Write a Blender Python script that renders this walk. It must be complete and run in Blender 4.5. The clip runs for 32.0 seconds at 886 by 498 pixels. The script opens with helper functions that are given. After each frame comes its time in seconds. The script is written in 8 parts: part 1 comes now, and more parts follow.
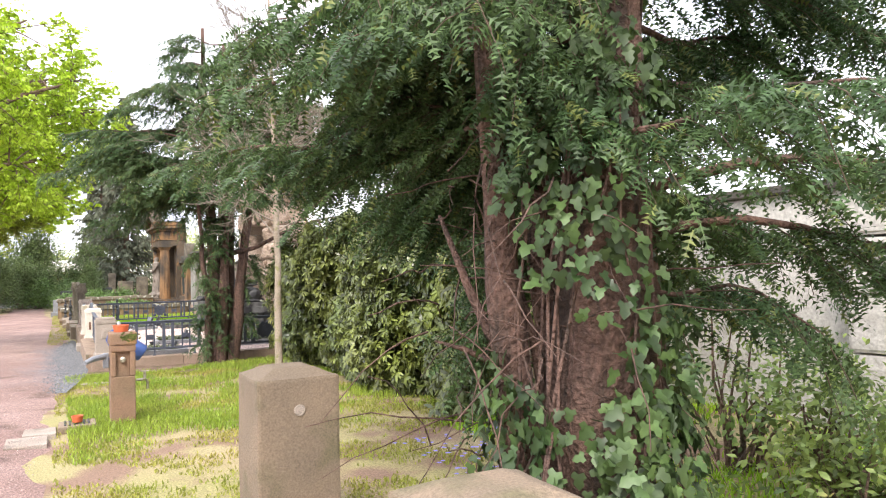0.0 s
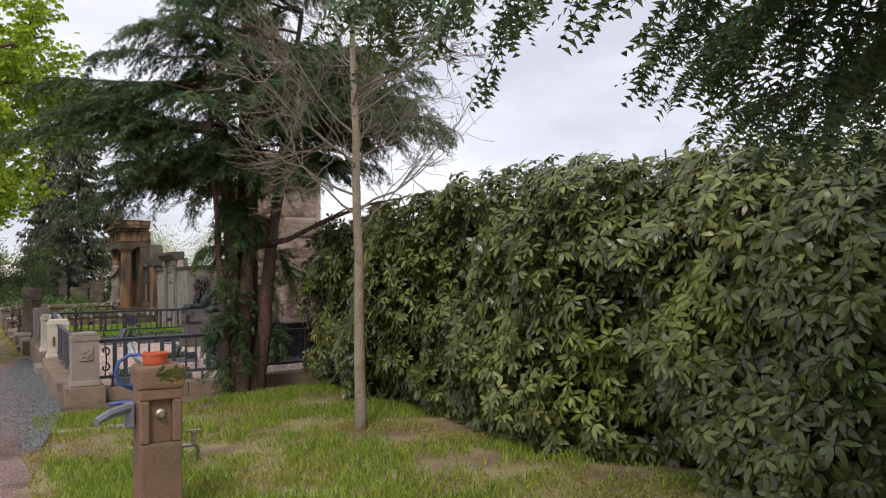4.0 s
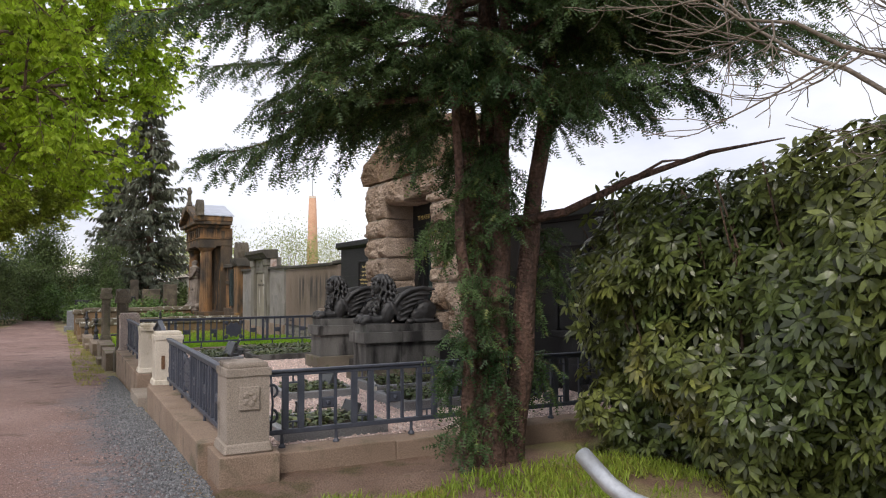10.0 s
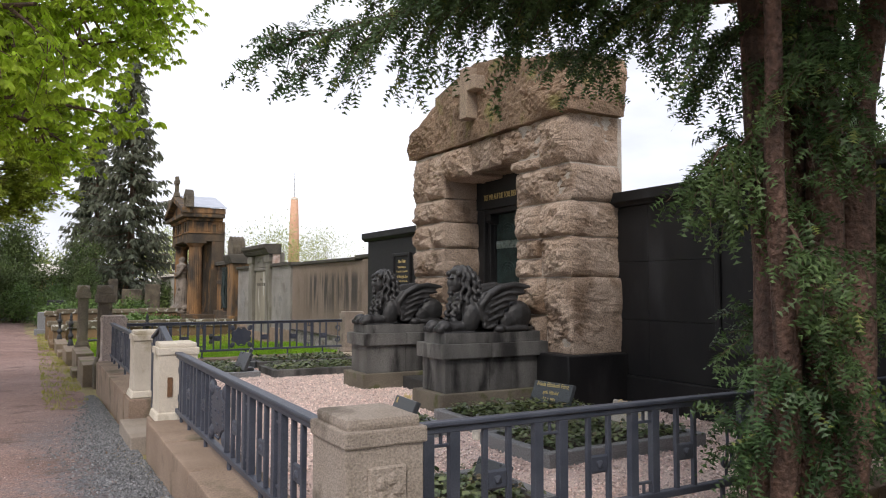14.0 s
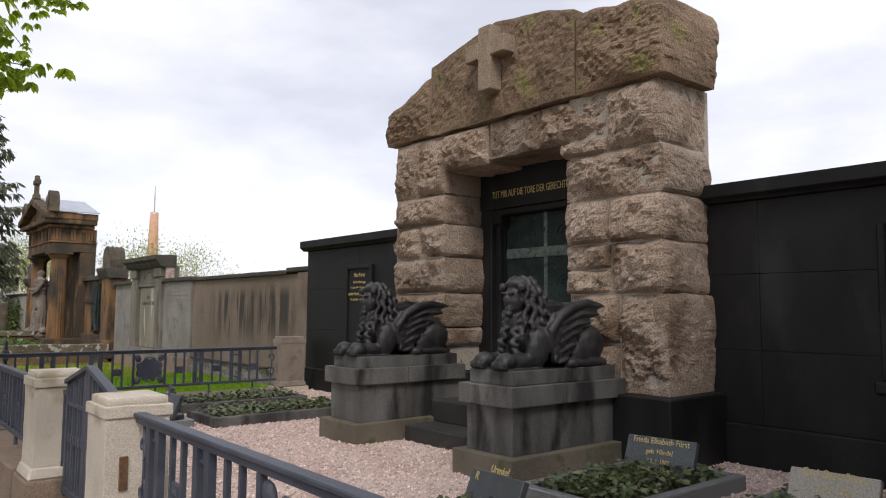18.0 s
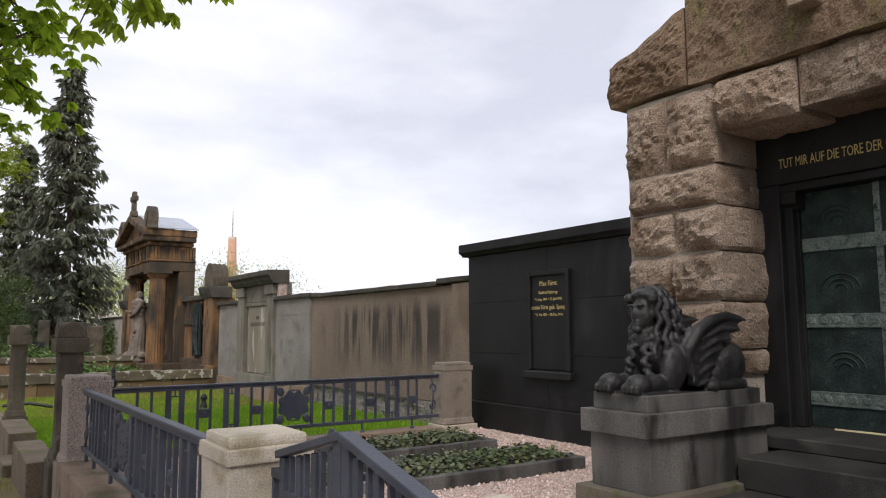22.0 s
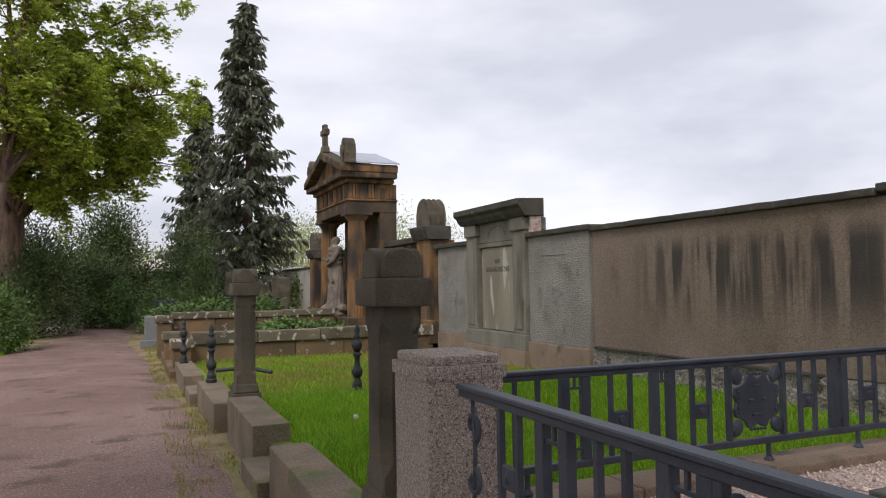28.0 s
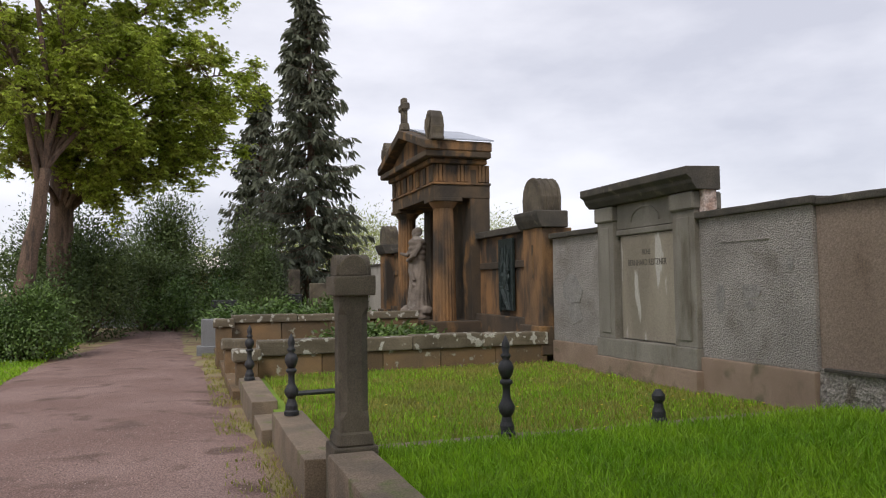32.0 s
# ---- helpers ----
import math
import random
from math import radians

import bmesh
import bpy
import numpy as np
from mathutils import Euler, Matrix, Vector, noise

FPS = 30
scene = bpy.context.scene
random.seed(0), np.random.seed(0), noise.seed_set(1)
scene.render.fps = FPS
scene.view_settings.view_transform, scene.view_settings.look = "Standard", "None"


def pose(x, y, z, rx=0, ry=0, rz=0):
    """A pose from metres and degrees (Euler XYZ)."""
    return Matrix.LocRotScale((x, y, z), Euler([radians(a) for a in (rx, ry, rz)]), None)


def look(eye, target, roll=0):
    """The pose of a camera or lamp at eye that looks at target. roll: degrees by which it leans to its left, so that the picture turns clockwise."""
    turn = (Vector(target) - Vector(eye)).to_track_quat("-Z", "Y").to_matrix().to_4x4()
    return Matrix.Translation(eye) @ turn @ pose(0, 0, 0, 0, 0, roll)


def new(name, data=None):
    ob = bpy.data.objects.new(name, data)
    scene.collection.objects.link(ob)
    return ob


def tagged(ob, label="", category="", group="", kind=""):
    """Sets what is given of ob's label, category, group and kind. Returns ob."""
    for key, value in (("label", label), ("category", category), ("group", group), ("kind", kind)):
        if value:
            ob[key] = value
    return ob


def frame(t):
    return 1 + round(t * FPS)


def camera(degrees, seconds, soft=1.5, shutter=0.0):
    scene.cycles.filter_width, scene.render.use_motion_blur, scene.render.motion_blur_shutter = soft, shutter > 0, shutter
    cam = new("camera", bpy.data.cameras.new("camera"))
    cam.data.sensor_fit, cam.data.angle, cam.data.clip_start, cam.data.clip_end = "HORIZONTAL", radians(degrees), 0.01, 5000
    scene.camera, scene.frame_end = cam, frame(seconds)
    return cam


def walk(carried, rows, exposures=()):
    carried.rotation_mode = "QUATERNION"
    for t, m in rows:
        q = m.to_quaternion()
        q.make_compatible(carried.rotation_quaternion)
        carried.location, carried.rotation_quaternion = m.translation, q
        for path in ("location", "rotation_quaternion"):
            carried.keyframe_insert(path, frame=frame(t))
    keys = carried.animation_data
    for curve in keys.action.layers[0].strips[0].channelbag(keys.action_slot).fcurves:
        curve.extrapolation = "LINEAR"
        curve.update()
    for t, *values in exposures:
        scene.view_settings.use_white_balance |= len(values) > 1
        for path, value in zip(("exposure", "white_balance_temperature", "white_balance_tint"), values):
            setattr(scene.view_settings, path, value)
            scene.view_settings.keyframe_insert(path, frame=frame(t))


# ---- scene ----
cam = camera(62.3, 32.0, soft=1.1)
# seconds, x, y, z, yaw, pitch, roll
ROWS = [
    (0.0, 0.026, -0.017, 1.659, -27.63, 1.59, -1.24),
    (0.5, 0.005, 0.622, 1.646, -27.82, 1.52, -1.27),
    (1.0, -0.021, 1.211, 1.633, -26.36, 1.80, -0.79),
    (1.5, -0.050, 1.767, 1.620, -24.79, 1.91, -0.77),
    (2.0, -0.085, 2.303, 1.607, -25.61, 1.99, -0.77),
    (2.5, -0.124, 2.821, 1.595, -27.50, 1.97, -1.31),
    (4.5, -0.325, 4.739, 1.558, -32.06, 2.28, -0.64),
    (5.0, -0.367, 5.201, 1.551, -32.54, 2.36, -0.41),
    (5.5, -0.411, 5.659, 1.547, -30.90, 2.30, -0.59),
    (6.0, -0.462, 6.118, 1.544, -30.11, 2.18, -0.63),
    (6.5, -0.521, 6.586, 1.546, -27.53, 2.24, -0.76),
    (7.0, -0.582, 7.060, 1.548, -25.09, 2.22, -1.02),
    (7.5, -0.635, 7.537, 1.547, -24.25, 2.27, -0.73),
    (8.0, -0.676, 8.013, 1.543, -22.76, 2.38, -0.69),
    (8.5, -0.698, 8.485, 1.534, -23.80, 2.56, -0.34),
    (9.0, -0.699, 8.950, 1.525, -26.51, 2.37, -0.50),
    (9.5, -0.680, 9.401, 1.517, -27.22, 2.54, -0.61),
    (10.0, -0.647, 9.838, 1.509, -27.55, 2.73, -0.36),
    (10.5, -0.607, 10.266, 1.499, -28.48, 2.76, 0.07),
    (11.0, -0.569, 10.699, 1.484, -27.47, 2.86, 0.49),
    (11.5, -0.536, 11.147, 1.465, -27.32, 2.89, 0.44),
    (12.0, -0.512, 11.614, 1.446, -27.95, 2.74, 0.11),
    (12.5, -0.501, 12.089, 1.429, -27.58, 2.84, 0.20),
    (13.0, -0.504, 12.561, 1.415, -28.84, 3.00, 0.29),
    (13.5, -0.516, 13.022, 1.404, -29.71, 2.99, 0.14),
    (14.0, -0.528, 13.471, 1.393, -29.14, 3.06, 0.11),
    (14.5, -0.531, 13.910, 1.380, -29.98, 2.93, 0.33),
    (15.0, -0.532, 14.343, 1.369, -30.70, 2.99, 0.41),
    (15.5, -0.540, 14.769, 1.361, -30.86, 3.07, 0.40),
    (17.5, -0.668, 16.388, 1.376, -38.24, 3.22, 0.45),
    (18.0, -0.666, 16.781, 1.363, -39.50, 4.77, 0.37),
    (18.5, -0.652, 17.170, 1.345, -39.26, 6.45, 0.46),
    (19.0, -0.621, 17.556, 1.325, -41.20, 6.73, 0.33),
    (19.5, -0.577, 17.948, 1.316, -41.69, 6.69, 0.03),
    (20.0, -0.533, 18.351, 1.318, -40.60, 6.87, 0.21),
    (20.5, -0.502, 18.761, 1.324, -39.63, 6.63, -0.06),
    (21.0, -0.489, 19.178, 1.330, -37.12, 6.58, -0.13),
    (21.5, -0.491, 19.598, 1.331, -35.00, 6.65, -0.00),
    (22.0, -0.499, 20.022, 1.328, -34.15, 6.34, -0.21),
    (22.5, -0.508, 20.450, 1.320, -32.11, 6.39, -0.45),
    (23.0, -0.518, 20.883, 1.309, -29.77, 6.52, -0.41),
    (23.5, -0.538, 21.315, 1.294, -28.84, 6.56, -0.29),
    (24.0, -0.566, 21.743, 1.278, -27.02, 5.92, -0.23),
    (24.5, -0.599, 22.166, 1.263, -25.69, 4.64, 0.03),
    (26.5, -0.718, 23.841, 1.239, -28.64, 2.67, -0.58),
    (27.0, -0.728, 24.280, 1.235, -25.20, 2.74, -0.69),
    (27.5, -0.729, 24.732, 1.231, -23.17, 2.73, -0.73),
    (28.0, -0.722, 25.195, 1.226, -23.01, 2.69, -0.81),
    (28.5, -0.704, 25.654, 1.224, -21.68, 2.75, -0.69),
    (29.0, -0.679, 26.097, 1.224, -21.25, 2.86, -0.88),
    (29.5, -0.653, 26.527, 1.224, -22.32, 2.83, -0.74),
    (30.0, -0.632, 26.953, 1.221, -21.48, 2.85, -0.48),
    (30.5, -0.623, 27.385, 1.214, -21.09, 2.77, -0.75),
    (31.0, -0.627, 27.834, 1.205, -20.75, 2.69, -1.09),
    (31.5, -0.644, 28.309, 1.196, -19.11, 2.71, -0.97),
    (32.0, -0.669, 28.816, 1.189, -19.11, 2.76, -0.77),
]
EXPOSURES = [(0.0, 1.6), (1.0, 1.55), (2.0, 1.25), (2.5, 1.0), (4.5, -0.15), (5.5, -0.2), (7.0, 0.2), (9.0, 0.2), (13.0, 0.2), (14.0, 0.35), (15.5, 0.3), (17.5, 0.05), (22.0, 0.05), (24.5, -0.05), (32.0, -0.1)]
walk(cam, [(t, pose(x, y, z, 90 + pitch, 0, yaw) @ pose(0, 0, 0, 0, 0, roll)) for t, x, y, z, yaw, pitch, roll in ROWS], [(t, e, 6400, 13) for t, e in EXPOSURES])

# ---- sky, sun ----
world = bpy.data.worlds.new("overcast_sky")
scene.world = world
world.use_nodes = True
wn, wl = world.node_tree.nodes, world.node_tree.links
sky = wn.new("ShaderNodeTexSky")
sky.sky_type = "NISHITA"
sky.sun_disc = False
sky.sun_elevation, sky.sun_rotation = radians(48), radians(215)
sky_dim = wn.new("ShaderNodeVectorMath")
sky_dim.operation = "SCALE"
sky_dim.inputs[3].default_value = 0.1
wl.new(sky.outputs[0], sky_dim.inputs[0])
coord = wn.new("ShaderNodeTexCoord")
stretch = wn.new("ShaderNodeMapping")
stretch.inputs["Scale"].default_value = (1.0, 1.0, 2.6)
wl.new(coord.outputs["Generated"], stretch.inputs[0])
cloud = wn.new("ShaderNodeTexNoise")
cloud.inputs["Scale"].default_value, cloud.inputs["Detail"].default_value = 2.1, 7.0
cloud.inputs["Roughness"].default_value = 0.52
wl.new(stretch.outputs[0], cloud.inputs["Vector"])
tone = wn.new("ShaderNodeValToRGB")
tone.color_ramp.elements[0].position, tone.color_ramp.elements[0].color = 0.34, (0.55, 0.56, 0.615, 1)
tone.color_ramp.elements[1].position, tone.color_ramp.elements[1].color = 0.6, (0.84, 0.84, 0.87, 1)
wl.new(cloud.outputs[0], tone.inputs[0])
blend = wn.new("ShaderNodeMix")
blend.data_type = "RGBA"
blend.inputs[0].default_value = 0.88
wl.new(sky_dim.outputs[0], blend.inputs[6])
wl.new(tone.outputs[0], blend.inputs[7])
wl.new(blend.outputs[2], wn["Background"].inputs[0])
wn["Background"].inputs[1].default_value = 1.36
sun = new("sun", bpy.data.lights.new("sun", "SUN"))
sun.data.energy, sun.data.angle, sun.data.color = 1.7, radians(18), (1.0, 0.93, 0.82)
sun.matrix_world = look((-20, -26, 36), (0, 0, 0))


# ---- materials ----
def mat(name, c1, c2, big=1.2, fine=40.0, rough=0.85, bump=0.25, metal=0.0, dirt=None, dirt_scale=2.5, dirt_at=0.55,
        grain=0.35, vary=0.0, stretch=(1, 1, 1), island=0.0, cells=0.0, spec=0.5, leaf=0.0, dirt_soft=0.12, depth=0.02):
    m = bpy.data.materials.new(name)
    m.use_nodes = True
    n, l = m.node_tree.nodes, m.node_tree.links
    b = n["Principled BSDF"]
    geo = n.new("ShaderNodeNewGeometry")
    mp = n.new("ShaderNodeMapping")
    mp.inputs["Scale"].default_value = stretch
    l.new(geo.outputs["Position"], mp.inputs[0])

    def noise_tex(scale, detail, vec):
        t = n.new("ShaderNodeTexNoise")
        t.inputs["Scale"].default_value, t.inputs["Detail"].default_value = scale, detail
        l.new(vec, t.inputs["Vector"])
        return t.outputs[0]

    def mixed(fac, a, c, mode="MIX"):
        x = n.new("ShaderNodeMix")
        x.data_type, x.blend_type = "RGBA", mode
        for sock, v in ((x.inputs[0], fac), (x.inputs[6], a), (x.inputs[7], c)):
            if isinstance(v, bpy.types.NodeSocket):
                l.new(v, sock)
            else:
                sock.default_value = v if isinstance(v, float) else (*v, 1)
        return x.outputs[2]

    def ramp(src, lo, hi):
        r = n.new("ShaderNodeMapRange")
        r.inputs["From Min"].default_value, r.inputs["From Max"].default_value = lo, hi
        l.new(src, r.inputs["Value"])
        return r.outputs[0]

    large = noise_tex(big, 5, mp.outputs[0])
    small = noise_tex(fine, 4, geo.outputs["Position"])
    col = mixed(ramp(large, 0.35, 0.65), c1, c2)
    if dirt:
        spots = noise_tex(dirt_scale, 6, mp.outputs[0])
        col = mixed(ramp(spots, dirt_at, dirt_at + dirt_soft), col, dirt)
    if grain:
        g = n.new("ShaderNodeMapRange")
        g.inputs["From Min"].default_value, g.inputs["From Max"].default_value = 0.3, 0.7
        g.inputs["To Min"].default_value, g.inputs["To Max"].default_value = 1 - grain, 1 + grain
        l.new(small, g.inputs["Value"])
        sc = n.new("ShaderNodeVectorMath")
        sc.operation = "SCALE"
        l.new(col, sc.inputs[0])
        l.new(g.outputs[0], sc.inputs[3])
        col = sc.outputs[0]
    for amount, kind in ((vary, 0), (island, 1)):
        if amount:
            src = n.new("ShaderNodeObjectInfo").outputs["Random"] if kind == 0 else geo.outputs["Random Per Island"]
            g = n.new("ShaderNodeMapRange")
            g.inputs["To Min"].default_value, g.inputs["To Max"].default_value = 1 - amount, 1 + amount
            l.new(src, g.inputs["Value"])
            sc = n.new("ShaderNodeVectorMath")
            sc.operation = "SCALE"
            l.new(col, sc.inputs[0])
            l.new(g.outputs[0], sc.inputs[3])
            col = sc.outputs[0]
    l.new(col, b.inputs["Base Color"])
    b.inputs["Metallic"].default_value = metal
    b.inputs["Specular IOR Level"].default_value = spec
    r = n.new("ShaderNodeMapRange")
    r.inputs["To Min"].default_value, r.inputs["To Max"].default_value = max(rough - 0.12, 0.05), min(rough + 0.12, 1)
    l.new(large, r.inputs["Value"])
    l.new(r.outputs[0], b.inputs["Roughness"])
    if bump:
        height = small
        if cells:
            v = n.new("ShaderNodeTexVoronoi")
            v.inputs["Scale"].default_value = cells
            l.new(geo.outputs["Position"], v.inputs["Vector"])
            ad = n.new("ShaderNodeMath")
            l.new(v.outputs["Distance"], ad.inputs[0])
            l.new(small, ad.inputs[1])
            height = ad.outputs[0]
        bp = n.new("ShaderNodeBump")
        bp.inputs["Strength"].default_value, bp.inputs["Distance"].default_value = bump, depth
        l.new(height, bp.inputs["Height"])
        l.new(bp.outputs[0], b.inputs["Normal"])
    if leaf:
        tr = n.new("ShaderNodeBsdfTranslucent")
        l.new(col, tr.inputs[0])
        mx = n.new("ShaderNodeMixShader")
        mx.inputs[0].default_value = leaf
        l.new(b.outputs[0], mx.inputs[1])
        l.new(tr.outputs[0], mx.inputs[2])
        l.new(mx.outputs[0], n["Material Output"].inputs[0])
    return m


M_PATH = mat("path_gravel", (0.235, 0.145, 0.122), (0.325, 0.218, 0.19), 0.6, 55, 0.95, 1.0, dirt=(0.16, 0.1, 0.082), dirt_scale=1.6, grain=0.55, cells=70, depth=0.014)
def gravel_edge(m):
    """Blue-grey chippings spread along the kerb of the fenced plot, thinning out into the path."""
    n, l = m.node_tree.nodes, m.node_tree.links
    b = n["Principled BSDF"]
    old = b.inputs["Base Color"].links[0].from_socket
    geo = n.new("ShaderNodeNewGeometry")
    sep = n.new("ShaderNodeSeparateXYZ")
    l.new(geo.outputs["Position"], sep.inputs[0])

    def wave(scale, amount):
        t = n.new("ShaderNodeTexNoise")
        t.inputs["Scale"].default_value, t.inputs["Detail"].default_value = scale, 6
        l.new(geo.outputs["Position"], t.inputs["Vector"])
        r = n.new("ShaderNodeMapRange")
        r.inputs["To Min"].default_value, r.inputs["To Max"].default_value = -amount, amount
        l.new(t.outputs[0], r.inputs["Value"])
        return r.outputs[0]

    def joined(op, a, c):
        x = n.new("ShaderNodeMath")
        x.operation = op
        l.new(a, x.inputs[0])
        l.new(c, x.inputs[1])
        return x.outputs[0]

    def span(src, lo, hi):
        r = n.new("ShaderNodeMapRange")
        r.inputs["From Min"].default_value, r.inputs["From Max"].default_value = lo, hi
        l.new(src, r.inputs["Value"])
        return r.outputs[0]
    side = joined("ADD", joined("ADD", sep.outputs[0], wave(0.9, 1.0)), wave(14, 1.1))
    fac = joined("MULTIPLY", joined("MULTIPLY", span(side, -0.75, 0.45), span(sep.outputs[1], 13.6, 16.0)), span(sep.outputs[1], 27.0, 22.5))
    v = n.new("ShaderNodeTexVoronoi")
    v.inputs["Scale"].default_value = 42
    l.new(geo.outputs["Position"], v.inputs["Vector"])
    sp = n.new("ShaderNodeSeparateColor")
    l.new(v.outputs["Color"], sp.inputs[0])
    chips = n.new("ShaderNodeMix")
    chips.data_type = "RGBA"
    chips.inputs[6].default_value, chips.inputs[7].default_value = (0.07, 0.077, 0.09, 1), (0.22, 0.226, 0.245, 1)
    l.new(sp.outputs[0], chips.inputs[0])
    x = n.new("ShaderNodeMix")
    x.data_type = "RGBA"
    l.new(fac, x.inputs[0])
    l.new(old, x.inputs[6])
    l.new(chips.outputs[2], x.inputs[7])
    l.new(x.outputs[2], b.inputs["Base Color"])


gravel_edge(M_PATH)
M_SOIL = mat("mossy_soil", (0.3, 0.24, 0.13), (0.27, 0.245, 0.1), 0.9, 60, 0.95, 0.6, dirt=(0.2, 0.125, 0.085), dirt_scale=1.1, dirt_at=0.48, grain=0.4)
M_BARE = mat("trodden_earth", (0.16, 0.1, 0.07), (0.225, 0.15, 0.11), 2.2, 70, 1.0, 0.9, grain=0.45, cells=40, dirt=(0.11, 0.085, 0.04), dirt_scale=3.0)
M_GRIT = mat("path_grit", (0.2, 0.13, 0.11), (0.4, 0.31, 0.275), 30, 90, 0.9, 0.2, grain=0.25, island=0.5)
M_TWIGDARK = mat("fallen_twig", (0.07, 0.05, 0.035), (0.14, 0.1, 0.07), 9, 60, 0.95, 0.0, island=0.4)
M_LAWN = mat("lawn_soil", (0.13, 0.22, 0.015), (0.18, 0.28, 0.022), 1.4, 50, 0.95, 0.5, dirt=(0.13, 0.13, 0.04), dirt_scale=1.6, grain=0.3)
M_PINK = mat("pink_gravel", (0.6, 0.44, 0.39), (0.74, 0.6, 0.54), 2.0, 80, 0.9, 0.9, grain=0.45, cells=60)
M_PEBBLE = mat("pink_pebble", (0.6, 0.44, 0.39), (0.78, 0.66, 0.61), 30, 90, 0.85, 0.2, grain=0.25, island=0.4)
M_GREYPEBBLE = mat("grey_pebble", (0.085, 0.088, 0.095), (0.2, 0.2, 0.205), 30, 90, 0.85, 0.2, grain=0.25, island=0.5)
M_CONC = mat("grey_cast_stone", (0.26, 0.215, 0.175), (0.34, 0.29, 0.245), 2.0, 110, 0.95, 0.5, grain=0.3, dirt=(0.15, 0.125, 0.1), dirt_scale=3.0, dirt_at=0.58)
M_KERB = mat("brown_cast_stone", (0.23, 0.165, 0.12), (0.3, 0.22, 0.165), 1.6, 90, 0.95, 0.45, grain=0.3, dirt=(0.13, 0.11, 0.07), dirt_scale=2.2)
M_LIME = mat("pale_limestone", (0.5, 0.445, 0.365), (0.62, 0.56, 0.47), 2.5, 150, 0.95, 0.4, grain=0.28, dirt=(0.36, 0.31, 0.22), dirt_scale=3.5, dirt_at=0.56)
M_GRANITE = mat("coarse_granite", (0.48, 0.38, 0.325), (0.68, 0.58, 0.52), 60, 150, 0.9, 0.9, grain=0.55, cells=110, dirt=(0.2, 0.165, 0.145), dirt_scale=70, dirt_at=0.55)
M_DARKSTONE = mat("weathered_dark_sandstone", (0.068, 0.057, 0.043), (0.165, 0.138, 0.1), 2.2, 150, 0.95, 0.8, grain=0.4, dirt=(0.2, 0.175, 0.105), dirt_scale=4, dirt_at=0.6)
M_KERBDARK = mat("mossy_dark_kerb", (0.15, 0.117, 0.083), (0.245, 0.185, 0.13), 2.2, 70, 0.95, 0.5, grain=0.35, dirt=(0.13, 0.14, 0.05), dirt_scale=3.0, dirt_at=0.58)
M_STEP = mat("dusty_black_granite", (0.02, 0.02, 0.02), (0.042, 0.041, 0.039), 2.5, 90, 0.8, 0.25, grain=0.3, dirt=(0.07, 0.067, 0.06), dirt_scale=2.2, dirt_at=0.56, spec=0.4)
M_BLACK = mat("black_granite", (0.0075, 0.0075, 0.0084), (0.016, 0.0158, 0.0164), 3.0, 90, 0.55, 0.14, grain=0.35, dirt=(0.032, 0.032, 0.034), dirt_scale=1.3, stretch=(1, 1, 0.35), spec=0.3)
M_PED = mat("dark_pedestal_stone", (0.038, 0.037, 0.036), (0.145, 0.141, 0.134), 2.2, 90, 0.9, 0.35, grain=0.3, dirt=(0.016, 0.015, 0.015), dirt_scale=3.0, stretch=(1, 1, 0.3), dirt_at=0.54)
M_PEDBASE = mat("brown_pedestal_stone", (0.11, 0.094, 0.072), (0.17, 0.148, 0.115), 2.0, 90, 0.9, 0.3, grain=0.3, dirt=(0.08, 0.085, 0.035), dirt_scale=4)
M_BRONZE = mat("dark_statue_bronze", (0.012, 0.012, 0.0125), (0.026, 0.0255, 0.026), 7, 60, 0.52, 0.3, grain=0.3, spec=0.55, dirt=(0.042, 0.041, 0.04), dirt_scale=5, dirt_at=0.6)
M_DOORBAND = mat("worn_green_bronze", (0.11, 0.15, 0.14), (0.2, 0.24, 0.22), 9, 60, 0.5, 0.3, grain=0.35, metal=0.3, dirt=(0.03, 0.04, 0.04), dirt_scale=12, dirt_at=0.58)
M_DOOR = mat("green_bronze", (0.012, 0.021, 0.02), (0.03, 0.05, 0.047), 5, 60, 0.6, 0.35, grain=0.35, spec=0.3, dirt=(0.06, 0.09, 0.08), dirt_scale=9, dirt_at=0.62)
M_ROCK = mat("rough_ashlar", (0.38, 0.3, 0.24), (0.27, 0.2, 0.148), 1.8, 60, 0.95, 1.0, grain=0.5, vary=0.16, dirt=(0.155, 0.1, 0.064), dirt_scale=2.4, dirt_at=0.52, dirt_soft=0.2, depth=0.022)
M_ROCKTOP = mat("lichened_ashlar", (0.28, 0.195, 0.132), (0.17, 0.117, 0.077), 1.5, 60, 0.95, 1.0, grain=0.46, vary=0.1, dirt=(0.2, 0.175, 0.07), dirt_scale=2.4, dirt_at=0.56, depth=0.018)
M_MORTAR = mat("pale_mortar", (0.36, 0.32, 0.275), (0.44, 0.4, 0.35), 4, 90, 0.95, 0.3)
M_IRON = mat("blue_grey_iron", (0.042, 0.049, 0.07), (0.066, 0.074, 0.098), 6, 120, 0.5, 0.15, grain=0.2, spec=0.5, dirt=(0.055, 0.058, 0.065), dirt_scale=20, dirt_at=0.64)
M_CAST = mat("black_cast_iron", (0.014, 0.015, 0.018), (0.028, 0.028, 0.03), 8, 100, 0.55, 0.2)
M_WALL = mat("stained_render_wall", (0.185, 0.137, 0.104), (0.235, 0.182, 0.145), 0.8, 45, 0.95, 0.4, grain=0.25, dirt=(0.16, 0.118, 0.088), dirt_scale=1.5, stretch=(1, 1, 0.6))
